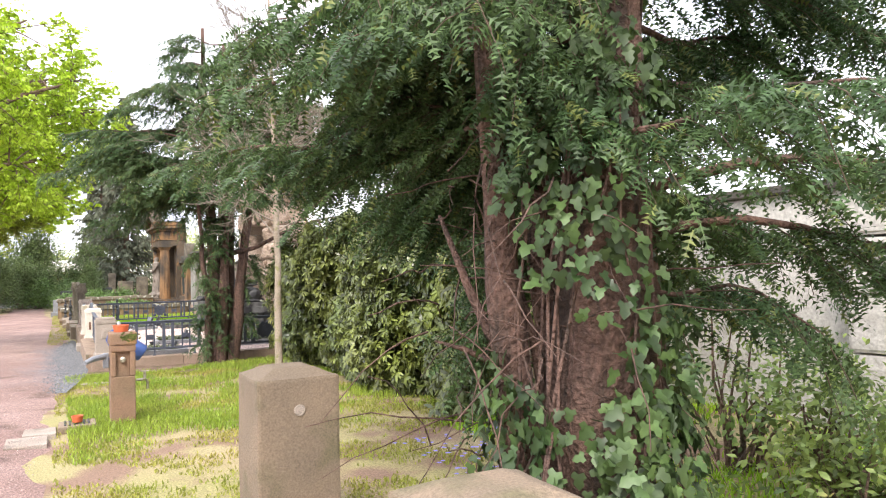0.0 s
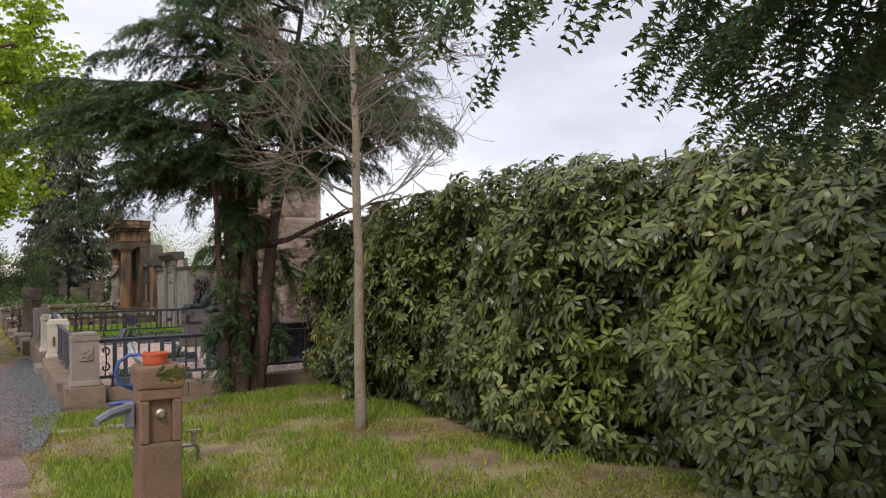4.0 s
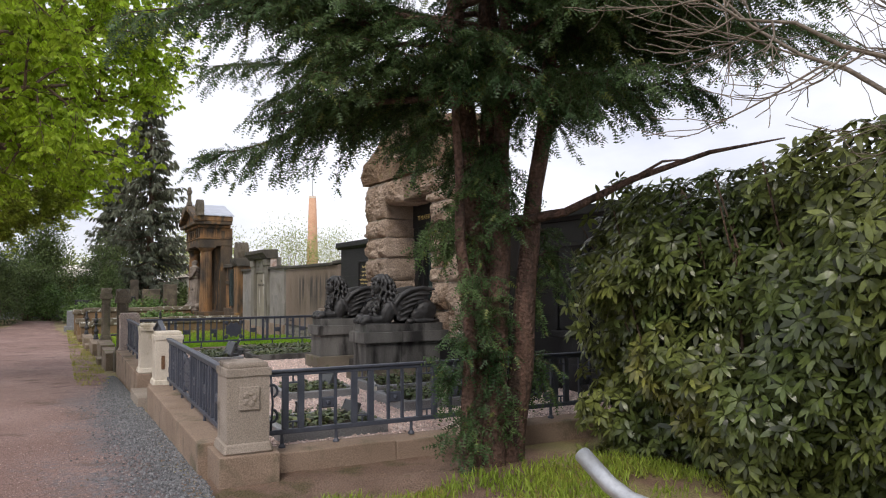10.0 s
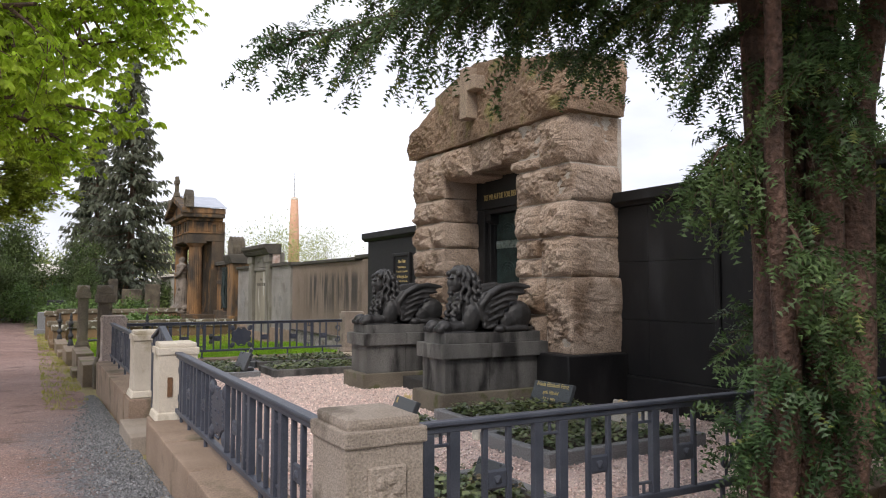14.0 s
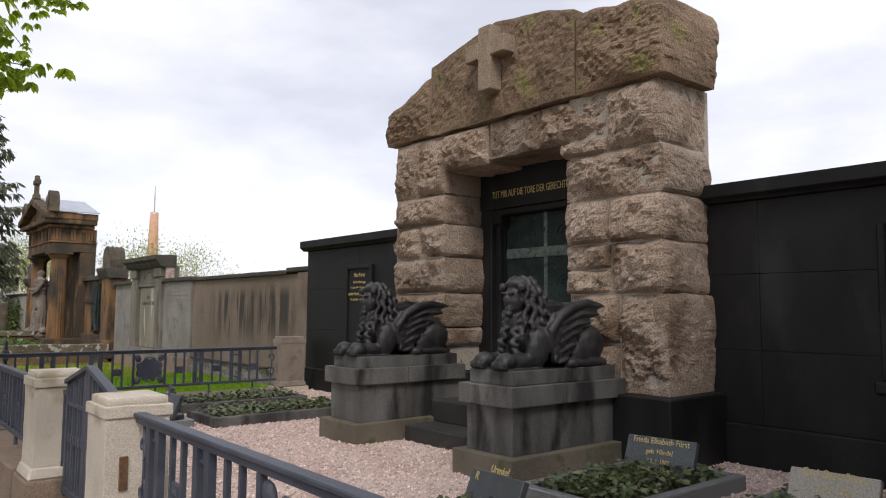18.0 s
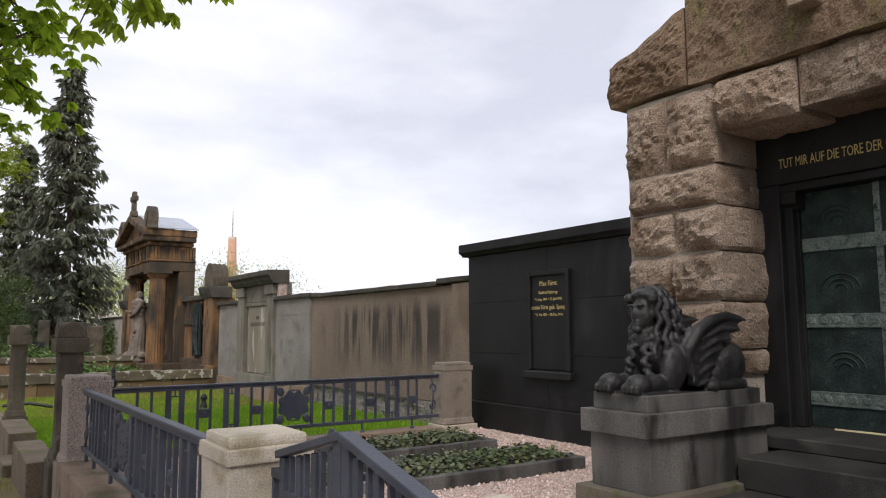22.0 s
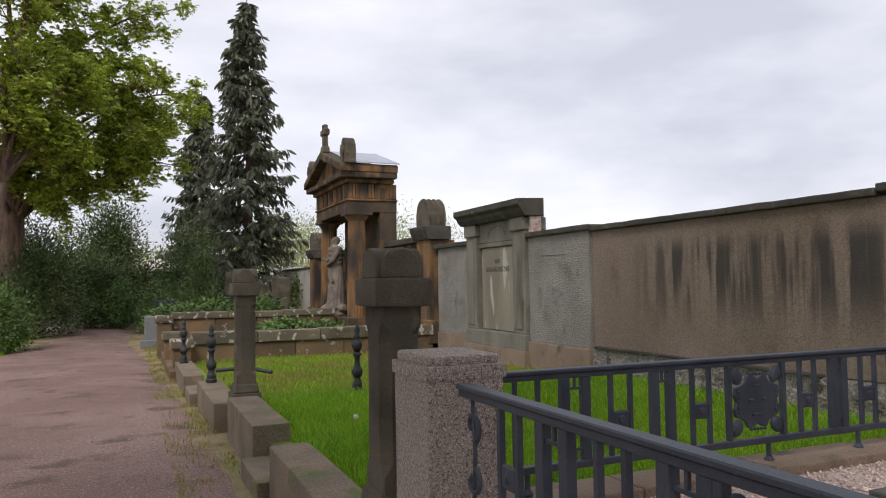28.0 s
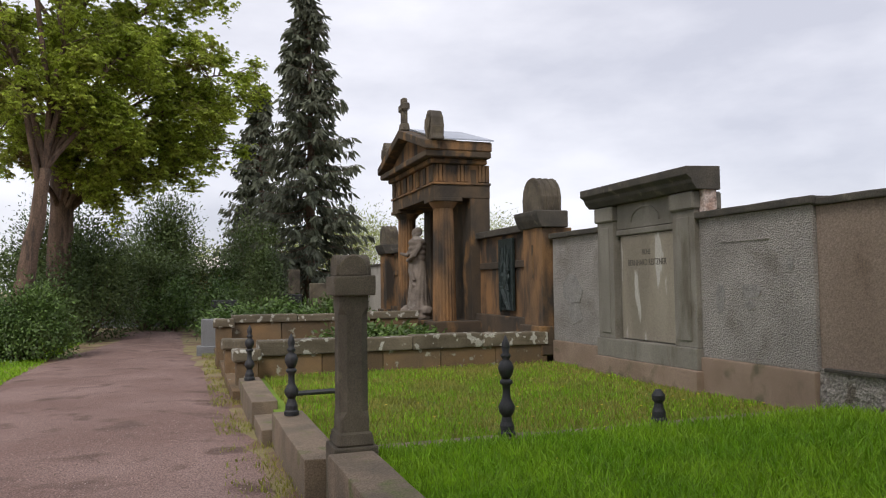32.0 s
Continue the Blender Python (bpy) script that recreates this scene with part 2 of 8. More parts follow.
M_RUBBLE = mat("rubble_stone", (0.22, 0.2, 0.18), (0.33, 0.3, 0.27), 5, 30, 0.95, 1.0, grain=0.4, cells=9, dirt=(0.12, 0.1, 0.08), dirt_scale=5, depth=0.05)
M_PANEL = mat("grey_roughcast", (0.235, 0.217, 0.2), (0.315, 0.292, 0.27), 1.4, 40, 0.95, 0.6, grain=0.25, cells=45, dirt=(0.2, 0.18, 0.16), dirt_scale=1.5, depth=0.035)
M_PLAIN = mat("grey_sandstone", (0.15, 0.138, 0.115), (0.235, 0.22, 0.188), 1.8, 70, 0.95, 0.35, grain=0.25, dirt=(0.12, 0.105, 0.08), dirt_scale=2.2, stretch=(1, 1, 0.35), dirt_at=0.55)
M_SLAB = mat("weathered_slab", (0.3, 0.265, 0.21), (0.21, 0.185, 0.145), 1.6, 60, 0.95, 0.3, grain=0.2, dirt=(0.43, 0.41, 0.37), dirt_scale=3.0, stretch=(1, 1, 0.22), dirt_at=0.6, dirt_soft=0.04)
M_CAP = mat("dark_coping", (0.05, 0.045, 0.038), (0.085, 0.075, 0.06), 3, 60, 0.95, 0.5, grain=0.35, dirt=(0.15, 0.14, 0.1), dirt_scale=6, dirt_at=0.62)
M_SAND = mat("orange_sandstone", (0.28, 0.148, 0.06), (0.16, 0.098, 0.052), 1.4, 60, 0.95, 0.5, grain=0.32, dirt=(0.042, 0.034, 0.027), dirt_scale=2.0, stretch=(1, 1, 0.35), dirt_at=0.44, dirt_soft=0.18)
M_SOOT = mat("sooty_sandstone", (0.095, 0.066, 0.04), (0.045, 0.037, 0.029), 1.6, 60, 0.95, 0.45, grain=0.3, dirt=(0.24, 0.135, 0.055), dirt_scale=1.9, dirt_at=0.55, stretch=(1, 1, 0.6))
M_LOWWALL = mat("lichened_sandstone_block", (0.2, 0.125, 0.062), (0.11, 0.082, 0.052), 1.5, 60, 0.95, 0.5, grain=0.3, vary=0.25, dirt=(0.3, 0.285, 0.22), dirt_scale=6, dirt_at=0.62, dirt_soft=0.05)
M_COPING2 = mat("lichened_coping", (0.1, 0.082, 0.055), (0.155, 0.13, 0.09), 2, 60, 0.95, 0.5, grain=0.3, vary=0.2, dirt=(0.4, 0.39, 0.34), dirt_scale=6, dirt_at=0.58, dirt_soft=0.04)
M_STATUE = mat("weathered_statue_stone", (0.24, 0.2, 0.165), (0.11, 0.09, 0.074), 3, 60, 0.9, 0.3, grain=0.25, dirt=(0.3, 0.27, 0.235), dirt_scale=3, dirt_at=0.58)
M_ZINC = mat("zinc_roof", (0.36, 0.39, 0.45), (0.48, 0.51, 0.57), 3, 60, 0.35, 0.05, metal=0.6, grain=0.1)
M_TAP = mat("brown_sandstone_post", (0.23, 0.135, 0.085), (0.17, 0.115, 0.07), 2.5, 90, 0.95, 0.45, grain=0.25, dirt=(0.28, 0.155, 0.055), dirt_scale=3.0, dirt_at=0.57)
M_MOSS = mat("moss", (0.06, 0.075, 0.012), (0.1, 0.11, 0.02), 12, 120, 1.0, 1.0, grain=0.5)
M_POST = mat("brown_sandstone_pillar", (0.215, 0.16, 0.11), (0.165, 0.127, 0.09), 2.2, 90, 0.95, 0.4, grain=0.25, dirt=(0.13, 0.11, 0.065), dirt_scale=3)
M_TERRA = mat("orange_plastic", (0.5, 0.1, 0.035), (0.56, 0.125, 0.045), 9, 60, 0.5, 0.05, grain=0.08)
M_BLUE = mat("blue_plastic", (0.045, 0.085, 0.25), (0.06, 0.105, 0.3), 7, 80, 0.45, 0.05, grain=0.1, dirt=(0.12, 0.16, 0.3), dirt_scale=14, dirt_at=0.66)
M_STEEL = mat("galvanised_steel", (0.42, 0.44, 0.46), (0.52, 0.53, 0.54), 9, 60, 0.42, 0.05, metal=0.7, grain=0.12)
M_GREYMETAL = mat("grey_painted_metal", (0.16, 0.17, 0.19), (0.22, 0.23, 0.25), 9, 60, 0.5, 0.1, grain=0.15)
M_BRASS = mat("worn_brass", (0.33, 0.3, 0.22), (0.48, 0.45, 0.37), 20, 90, 0.4, 0.1, metal=0.8)
M_GOLD = mat("gilded_letters", (0.56, 0.43, 0.16), (0.64, 0.51, 0.22), 30, 90, 0.5, 0.0, metal=0.2, grain=0.1)
M_INK = mat("dark_carved_letters", (0.07, 0.06, 0.05), (0.09, 0.08, 0.07), 10, 60, 0.9, 0.0)
M_BARK = mat("furrowed_bark", (0.1, 0.065, 0.045), (0.19, 0.125, 0.09), 6, 30, 0.95, 1.0, grain=0.4, stretch=(1, 1, 0.15), depth=0.04, dirt=(0.07, 0.05, 0.04), dirt_scale=9)
M_YEWBARK = mat("red_brown_yew_bark", (0.075, 0.045, 0.035), (0.175, 0.1, 0.074), 9, 30, 0.95, 1.0, grain=0.4, stretch=(1, 1, 0.12), depth=0.04, dirt=(0.05, 0.032, 0.024), dirt_scale=9, dirt_at=0.52)
M_YEWTWIG = mat("dark_yew_twig", (0.06, 0.042, 0.026), (0.1, 0.07, 0.045), 6, 40, 0.9, 0.0)
M_SAPBARK = mat("pale_smooth_bark", (0.22, 0.175, 0.13), (0.3, 0.25, 0.19), 6, 60, 0.9, 0.4, grain=0.25, dirt=(0.18, 0.17, 0.07), dirt_scale=10)
M_TWIG = mat("grey_twig", (0.16, 0.13, 0.1), (0.23, 0.19, 0.15), 6, 40, 0.9, 0.2)
M_YEW = mat("yew_needles", (0.045, 0.092, 0.032), (0.088, 0.142, 0.046), 1.1, 40, 0.55, 0, island=0.45, grain=0.25, leaf=0.36)
M_YEWTIP = mat("pale_yew_needles", (0.12, 0.15, 0.035), (0.16, 0.19, 0.05), 1.1, 40, 0.55, 0, island=0.35, grain=0.2, leaf=0.3)
M_RHODO = mat("rhododendron_leaves", (0.072, 0.1, 0.028), (0.15, 0.168, 0.042), 0.8, 30, 0.32, 0, island=0.65, grain=0.25, leaf=0.16, dirt=(0.185, 0.18, 0.042), dirt_scale=0.9, dirt_at=0.58)
M_RHODO2 = mat("fresh_rhododendron_leaves", (0.16, 0.21, 0.04), (0.24, 0.27, 0.065), 0.8, 30, 0.4, 0, island=0.4, grain=0.2, leaf=0.25)
M_UNDER = mat("undergrowth_leaves", (0.13, 0.21, 0.05), (0.22, 0.28, 0.07), 1.5, 20, 0.5, 0, island=0.5, grain=0.2, leaf=0.25, dirt=(0.3, 0.24, 0.08), dirt_scale=4, dirt_at=0.6)
M_BEDIVY = mat("grave_bed_ivy", (0.065, 0.1, 0.04), (0.13, 0.15, 0.06), 5, 30, 0.45, 0, island=0.6, grain=0.25, leaf=0.15, dirt=(0.17, 0.12, 0.06), dirt_scale=7, dirt_at=0.6)
M_IVY = mat("ivy_leaves", (0.036, 0.072, 0.02), (0.075, 0.122, 0.034), 3, 30, 0.5, 0, island=0.5, grain=0.2, leaf=0.15)
M_CHEST = mat("fresh_chestnut_leaves", (0.31, 0.45, 0.03), (0.42, 0.55, 0.05), 0.6, 30, 0.5, 0, island=0.45, grain=0.2, leaf=0.6)
M_CHESTFAR = mat("spring_chestnut_crown", (0.3, 0.38, 0.045), (0.4, 0.47, 0.075), 0.35, 20, 0.55, 0, island=0.55, grain=0.25, leaf=0.5, dirt=(0.2, 0.15, 0.06), dirt_scale=0.5, dirt_at=0.57)
M_SPRUCE = mat("spruce_needles", (0.085, 0.1, 0.06), (0.135, 0.145, 0.1), 0.6, 20, 0.7, 0, island=0.4, grain=0.25, leaf=0.15)
M_CONIFER = mat("dark_conifer", (0.065, 0.105, 0.03), (0.115, 0.155, 0.045), 0.5, 12, 0.7, 0, island=0.45, grain=0.3, leaf=0.15)
M_SHRUB = mat("shrub_leaves", (0.075, 0.14, 0.03), (0.125, 0.2, 0.045), 0.7, 20, 0.5, 0, island=0.5, grain=0.2, leaf=0.2)
M_FARTREE = mat("pale_spring_tree", (0.28, 0.33, 0.1), (0.38, 0.42, 0.18), 0.15, 5, 0.8, 0, island=0.3, grain=0.2, leaf=0.3)
M_VERGEGRASS = mat("verge_grass_blades", (0.2, 0.3, 0.03), (0.3, 0.37, 0.05), 1.1, 20, 0.6, 0, island=0.4, grain=0.15, leaf=0.35)
M_GRASS = mat("grass_blades", (0.21, 0.4, 0.015), (0.31, 0.5, 0.025), 1.1, 20, 0.6, 0, island=0.35, grain=0.15, leaf=0.35)
M_DRYGRASS = mat("mossy_grass_blades", (0.34, 0.31, 0.07), (0.24, 0.28, 0.045), 0.9, 20, 0.7, 0, island=0.35, grain=0.15, leaf=0.3)
M_PETAL = mat("yellow_petals", (0.75, 0.5, 0.02), (0.85, 0.6, 0.03), 9, 30, 0.6, 0, leaf=0.2, grain=0.1)
M_BLUEPETAL = mat("blue_petals", (0.2, 0.2, 0.65), (0.28, 0.26, 0.75), 9, 30, 0.6, 0, leaf=0.2, grain=0.1)
M_BRICK = mat("chimney_brick", (0.52, 0.3, 0.19), (0.6, 0.37, 0.25), 0.4, 6, 0.9, 0.2, grain=0.2)
M_PLASTER = mat("far_plaster", (0.62, 0.58, 0.5), (0.7, 0.66, 0.58), 1, 20, 0.9, 0.1)
M_OCHRE = mat("ochre_plaster", (0.52, 0.33, 0.1), (0.6, 0.4, 0.14), 1, 20, 0.9, 0.1)
M_SLATE = mat("polished_dark_slate", (0.035, 0.04, 0.045), (0.055, 0.06, 0.066), 7, 120, 0.3, 0.05, grain=0.2, spec=0.6)
M_SPECK = mat("speckled_granite", (0.13, 0.135, 0.14), (0.24, 0.245, 0.25), 80, 160, 0.4, 0.1, grain=0.5)
M_SPECKDARK = mat("dark_speckled_granite", (0.045, 0.053, 0.06), (0.1, 0.112, 0.122), 80, 160, 0.4, 0.1, grain=0.5)
M_BEIGEST = mat("beige_granite", (0.36, 0.33, 0.28), (0.46, 0.42, 0.36), 70, 160, 0.5, 0.1, grain=0.4)
M_EARTH = mat("dark_grave_soil", (0.035, 0.026, 0.018), (0.06, 0.045, 0.03), 5, 60, 1.0, 1.0, grain=0.5)


# ---- building helpers ----
def mesh_of(name, bm, material, smooth=False):
    me = bpy.data.meshes.new(name)
    bm.normal_update()
    bm.to_mesh(me)
    bm.free()
    me.materials.append(material)
    if smooth:
        me.shade_smooth()
    return me


def thing(name, label, category, group="", kind="", at=(0, 0, 0)):
    ob = new(name)
    ob.location = at
    return tagged(ob, label, category, group, kind)


def part(name, bm, material, parent, label="", smooth=False):
    """One bmesh as one mesh object under a thing or part; the bmesh is in the thing's own space."""
    ob = new(name, mesh_of(name, bm, material, smooth))
    ob.parent = parent
    if label:
        ob["label"] = label
    return ob


def solo(name, bm, material, label, category, group="", kind="", smooth=False):
    return tagged(new(name, mesh_of(name, bm, material, smooth)), label, category, group, kind)


def box(x0, x1, y0, y1, z0, z1, bev=0.008, bm=None, top=1.0, seg=1):
    """A box with softened edges; top narrows its upper face."""
    bm = bm or bmesh.new()
    made = bmesh.ops.create_cube(bm, size=1)["verts"]
    for v in made:
        k = top if v.co.z > 0 else 1.0
        v.co = Vector(((x0 + x1) / 2 + v.co.x * (x1 - x0) * k, (y0 + y1) / 2 + v.co.y * (y1 - y0) * k, (z0 + z1) / 2 + v.co.z * (z1 - z0)))
    if bev:
        edges = {e for v in made for e in v.link_edges}
        bmesh.ops.bevel(bm, geom=list(edges), offset=bev, segments=seg, affect="EDGES", profile=0.6)
    return bm


def worn_box(x0, x1, y0, y1, z0, z1, bev=0.015, cuts=3, rough=0.006, seed=0.0):
    """A weathered stone block: softened edges, faces a little uneven."""
    bm = box(x0, x1, y0, y1, z0, z1, bev, seg=2)
    bmesh.ops.subdivide_edges(bm, edges=[e for e in bm.edges if e.calc_length() > 4 * bev], cuts=cuts, use_grid_fill=True)
    for v in bm.verts:
        d = noise.noise_vector(v.co * 5.0 + Vector((seed, seed * 2, seed * 3))) * rough + noise.noise_vector(v.co * 19.0) * rough * 0.4
        v.co += d
    return bm


def lathe(profile, sides=16, at=(0, 0, 0), bm=None):
    """A turned shape from (radius, height) pairs."""
    bm = bm or bmesh.new()
    rings = []
    for r, z in profile:
        rings.append([bm.verts.new((at[0] + r * math.cos(a), at[1] + r * math.sin(a), at[2] + z)) for a in (2 * math.pi * i / sides for i in range(sides))])
    for a, b in zip(rings, rings[1:]):
        for i in range(sides):
            bm.faces.new((a[i], a[(i + 1) % sides], b[(i + 1) % sides], b[i]))
    bm.faces.new(list(reversed(rings[0])))
    bm.faces.new(rings[-1])
    return bm


def pipe(points, radius, sides=10, bm=None):
    """A round bar along points; radius is one number or one for each point."""
    bm = bm or bmesh.new()
    pts = [Vector(p) for p in points]
    radii = radius if isinstance(radius, (list, tuple)) else [radius] * len(pts)
    rings = []
    side = None
    for i, p in enumerate(pts):
        ahead = (pts[min(i + 1, len(pts) - 1)] - pts[max(i - 1, 0)]).normalized()
        side = ahead.orthogonal().normalized() if side is None else (side - ahead * side.dot(ahead)).normalized()
        up = ahead.cross(side)
        rings.append([bm.verts.new(p + (side * math.cos(a) + up * math.sin(a)) * radii[i]) for a in (2 * math.pi * k / sides for k in range(sides))])
    for a, b in zip(rings, rings[1:]):
        for i in range(sides):
            bm.faces.new((a[i], a[(i + 1) % sides], b[(i + 1) % sides], b[i]))
    bm.faces.new(list(reversed(rings[0])))
    bm.faces.new(rings[-1])
    return bm


def prism(outline, depth, axis="y", at=0.0, bev=0.0):
    """An outline of (u, v) pairs drawn out along an axis from at to at + depth; u, v are the other two axes in order."""
    bm = bmesh.new()

    def put(u, v, w):
        return {"x": (w, u, v), "y": (u, w, v), "z": (u, v, w)}[axis]
    a = [bm.verts.new(put(u, v, at)) for u, v in outline]
    b = [bm.verts.new(put(u, v, at + depth)) for u, v in outline]
    bm.faces.new(a)
    bm.faces.new(list(reversed(b)))
    for i in range(len(a)):
        j = (i + 1) % len(a)
        bm.faces.new((a[i], b[i], b[j], a[j]))
    bmesh.ops.recalc_face_normals(bm, faces=bm.faces)
    if bev:
        bmesh.ops.bevel(bm, geom=list(bm.edges), offset=bev, segments=1, affect="EDGES")
    return bm


def ball(bm, at, size, turn=(0, 0, 0), detail=2):
    made = bmesh.ops.create_icosphere(bm, subdivisions=detail, radius=1)["verts"]
    m = Matrix.LocRotScale(at, Euler([radians(a) for a in turn]), size)
    bmesh.ops.transform(bm, matrix=m, verts=made)
    return bm


def words(text, size, material, parent, matrix, name="lettering", align="CENTER", extrude=0.002, width=1.0):
    """Raised letters in the built-in font, as a mesh part."""
    cu = bpy.data.curves.new(name, "FONT")
    cu.body, cu.size, cu.align_x, cu.extrude, cu.resolution_u = text, size, align, extrude, 2
    tmp = bpy.data.objects.new(name, cu)
    me = bpy.data.meshes.new_from_object(tmp)
    bpy.data.objects.remove(tmp)
    me.transform(matrix @ Matrix.Diagonal((width, 1, 1, 1)))
    me.materials.clear()
    me.materials.append(material)
    ob = new(name, me)
    ob.parent = parent
    return ob


def raw_mesh(name, verts, tris, material, smooth=False):
    me = bpy.data.meshes.new(name)
    verts, tris = np.asarray(verts, np.float32), np.asarray(tris, np.int32)
    me.vertices.add(len(verts))
    me.vertices.foreach_set("co", verts.ravel())
    me.loops.add(tris.size)
    me.loops.foreach_set("vertex_index", tris.ravel())
    me.polygons.add(len(tris))
    me.polygons.foreach_set("loop_start", np.arange(0, tris.size, tris.shape[1], dtype=np.int32))
    me.update(calc_edges=True)
    me.materials.append(material)
    if smooth:
        me.shade_smooth()
    return me


# facing of a plate that looks towards the path (-x): text runs along -y
def on_west(x, y, z):
    return Matrix(((0, 0, -1, x), (-1, 0, 0, y), (0, 1, 0, z), (0, 0, 0, 1)))


def ground_z(y):
    """Height of the path: a gentle fall, level further on."""
    return 0.07 - 0.0215 * min(max(y, -8.0), 36.0)


# ---- ground, path ----
def ground_sheet():
    xs = [-900, -300, -100, -40, -25] + [-16 + 0.8 * i for i in range(41)] + [25, 40, 100, 300, 900]
    ys = [-900, -300, -100, -40] + [-20 + 0.9 * i for i in range(112)] + [100, 140, 300, 900]
    v = []
    for y in ys:
        for x in xs:
            near = max(0.0, 1 - abs(x) / 18)
            v.append((x, y, ground_z(y) + near * 0.035 * noise.noise(Vector((x * 0.7, y * 0.7, 0))) + (0.1 * min(max((x - 1.2) / 3, 0), 1) if 5 < y < 16 else 0)))
    n = len(xs)
    quads = [(j * n + i, j * n + i + 1, (j + 1) * n + i + 1, (j + 1) * n + i) for j in range(len(ys) - 1) for i in range(n - 1)]
    tagged(new("ground", raw_mesh("ground", v, quads, M_SOIL, True)), "mossy grassy cemetery ground with bare soil patches", "ground", kind="structure")


def right_edge(y):
    return float(np.interp(y, [-30, 0, 11.5, 13.0, 15.0, 16.4, 27, 30, 42, 48, 55, 64], [0.0, -0.15, -0.05, 0.12, 0.42, 0.54, 0.48, 0.24, 0.0, -0.45, -0.75, -1.0]))


def left_edge(y):
    return float(np.interp(y, [-30, 30, 47, 58, 64], [-3.6, -4.1, -4.5, -3.1, -3.4]))


def strip(name, material, lo, hi, y0, y1, lift, label, category, step=0.25, cols=7):
    ys = np.arange(y0, y1 + step, step)
    v = []
    for y in ys:
        a = lo(y) + 0.12 * noise.noise(Vector((3.1, y * 0.9, 1))) + 0.05 * noise.noise(Vector((1, y * 4, 7)))
        b = hi(y) + 0.1 * noise.noise(Vector((9.1, y * 1.1, 4))) + 0.05 * noise.noise(Vector((5, y * 4, 2)))
        for k in range(cols):
            x = a + (b - a) * k / (cols - 1)
            edge = 0.0 if 0 < k < cols - 1 else -0.05
            v.append((x, y, ground_z(y) + lift + edge + 0.008 * noise.noise(Vector((x * 2, y * 2, 5)))))
    quads = [(j * cols + i, j * cols + i + 1, (j + 1) * cols + i + 1, (j + 1) * cols + i) for j in range(len(ys) - 1) for i in range(cols - 1)]
    tagged(new(name, raw_mesh(name, v, quads, material, True)), label, category, kind="structure")


def bare_soil():
    """Trodden brown earth in front of the south kerb, with a ragged edge."""
    ys, cols = np.arange(14.5, 16.9, 0.1), 36
    v = []
    for y in ys:
        for k in range(cols):
            x = 0.5 + 3.0 * k / (cols - 1)
            rise = 0.1 * min(max((x - 1.2) / 3, 0), 1) if 5 < y < 16 else 0
            ragged = (y - 14.5) / 1.1 + 0.55 * noise.noise(Vector((x * 1.3, y * 1.3, 9))) - 0.55 - 0.4 * max(0, x - 2.6)
            v.append((x, y, ground_z(y) + rise + 0.035 * noise.noise(Vector((x * 0.7, y * 0.7, 0))) + min(max(ragged * 0.05, -0.06), 0.028) + 0.012 * noise.noise(Vector((x * 6, y * 6, 2)))))
    quads = [(j * cols + i, j * cols + i + 1, (j + 1) * cols + i + 1, (j + 1) * cols + i) for j in range(len(ys) - 1) for i in range(cols - 1)]
    tagged(new("bare_soil", raw_mesh("bare_soil", v, quads, M_BARE, True)), "trodden brown earth beside the kerb and yew", "soil", kind="structure")


ground_sheet()
bare_soil()
strip("path", M_PATH, left_edge, right_edge, -20, 63, 0.045, "reddish brown gravel footpath with worn tracks", "path")


# ---- posts and kerbs of the fenced grave plot ----
def stone_post(name, label, material, x0, x1, y0, y1, z0, z1, plinth, plinth_top, plinth_material, group, cap=0.12, plaque=None, seed=0):
    p = thing(name, label, "post", group)
    w = 0.035
    part("plinth", worn_box(x0 - plinth, x1 + plinth, y0 - plinth, y1 + plinth, z0, plinth_top, 0.012, 2, 0.006, seed), plinth_material, p)
    part("base_course", box(x0 - w, x1 + w, y0 - w, y1 + w, plinth_top - 0.002, plinth_top + 0.1, 0.02, top=0.9), material, p)
    part("shaft", worn_box(x0, x1, y0, y1, plinth_top + 0.09, z1 - cap, 0.01, 3, 0.005, seed + 1), material, p)
    part("cap_course", worn_box(x0 - 0.012, x1 + 0.012, y0 - 0.012, y1 + 0.012, z1 - cap - 0.002, z1 - 0.05, 0.008, 2, 0.004, seed + 2), material, p)
    part("cap", worn_box(x0 + 0.01, x1 - 0.01, y0 + 0.01, y1 - 0.01, z1 - 0.055, z1, 0.02, 2, 0.004, seed + 3), material, p)
    if plaque:
        bm = box(*plaque, 0.008)
        cx, cz = (plaque[0] + plaque[1]) / 2, (plaque[4] + plaque[5]) / 2
        for k in range(5):
            a = 2 * math.pi * k / 5
            ball(bm, (cx + 0.045 * math.cos(a), plaque[2], cz + 0.05 * math.sin(a)), (0.035, 0.012, 0.035), detail=1)
        part("relief_plaque", bm, material, p, "carved square relief plaque")
    return p


stone_post("corner_post", "grey cast-stone corner post with a carved square", M_CONC, 0.66, 1.04, 16.46, 16.88, -0.55, 0.82, 0.075, 0.02, M_KERB, "grave fence posts",
           plaque=(0.765, 0.95, 16.442, 16.47, 0.4, 0.61), seed=1)
stone_post("gate_post", "pale limestone gate post with a small bronze plate", M_LIME, 0.615, 1.0, 21.49, 21.9, -0.6, 0.82, 0.05, 0.02, M_KERB, "gate posts", seed=5)
stone_post("gate_post", "pale limestone gate post beside an open iron gate", M_LIME, 0.575, 0.97, 23.3, 23.7, -0.6, 0.855, 0.05, 0.02, M_KERB, "gate posts", seed=9)
stone_post("granite_post", "coarse speckled granite post at the fence corner", M_GRANITE, 0.615, 1.03, 28.55, 29.05, -0.75, 0.865, 0.05, -0.05, M_CONC, "grave fence posts", seed=13)
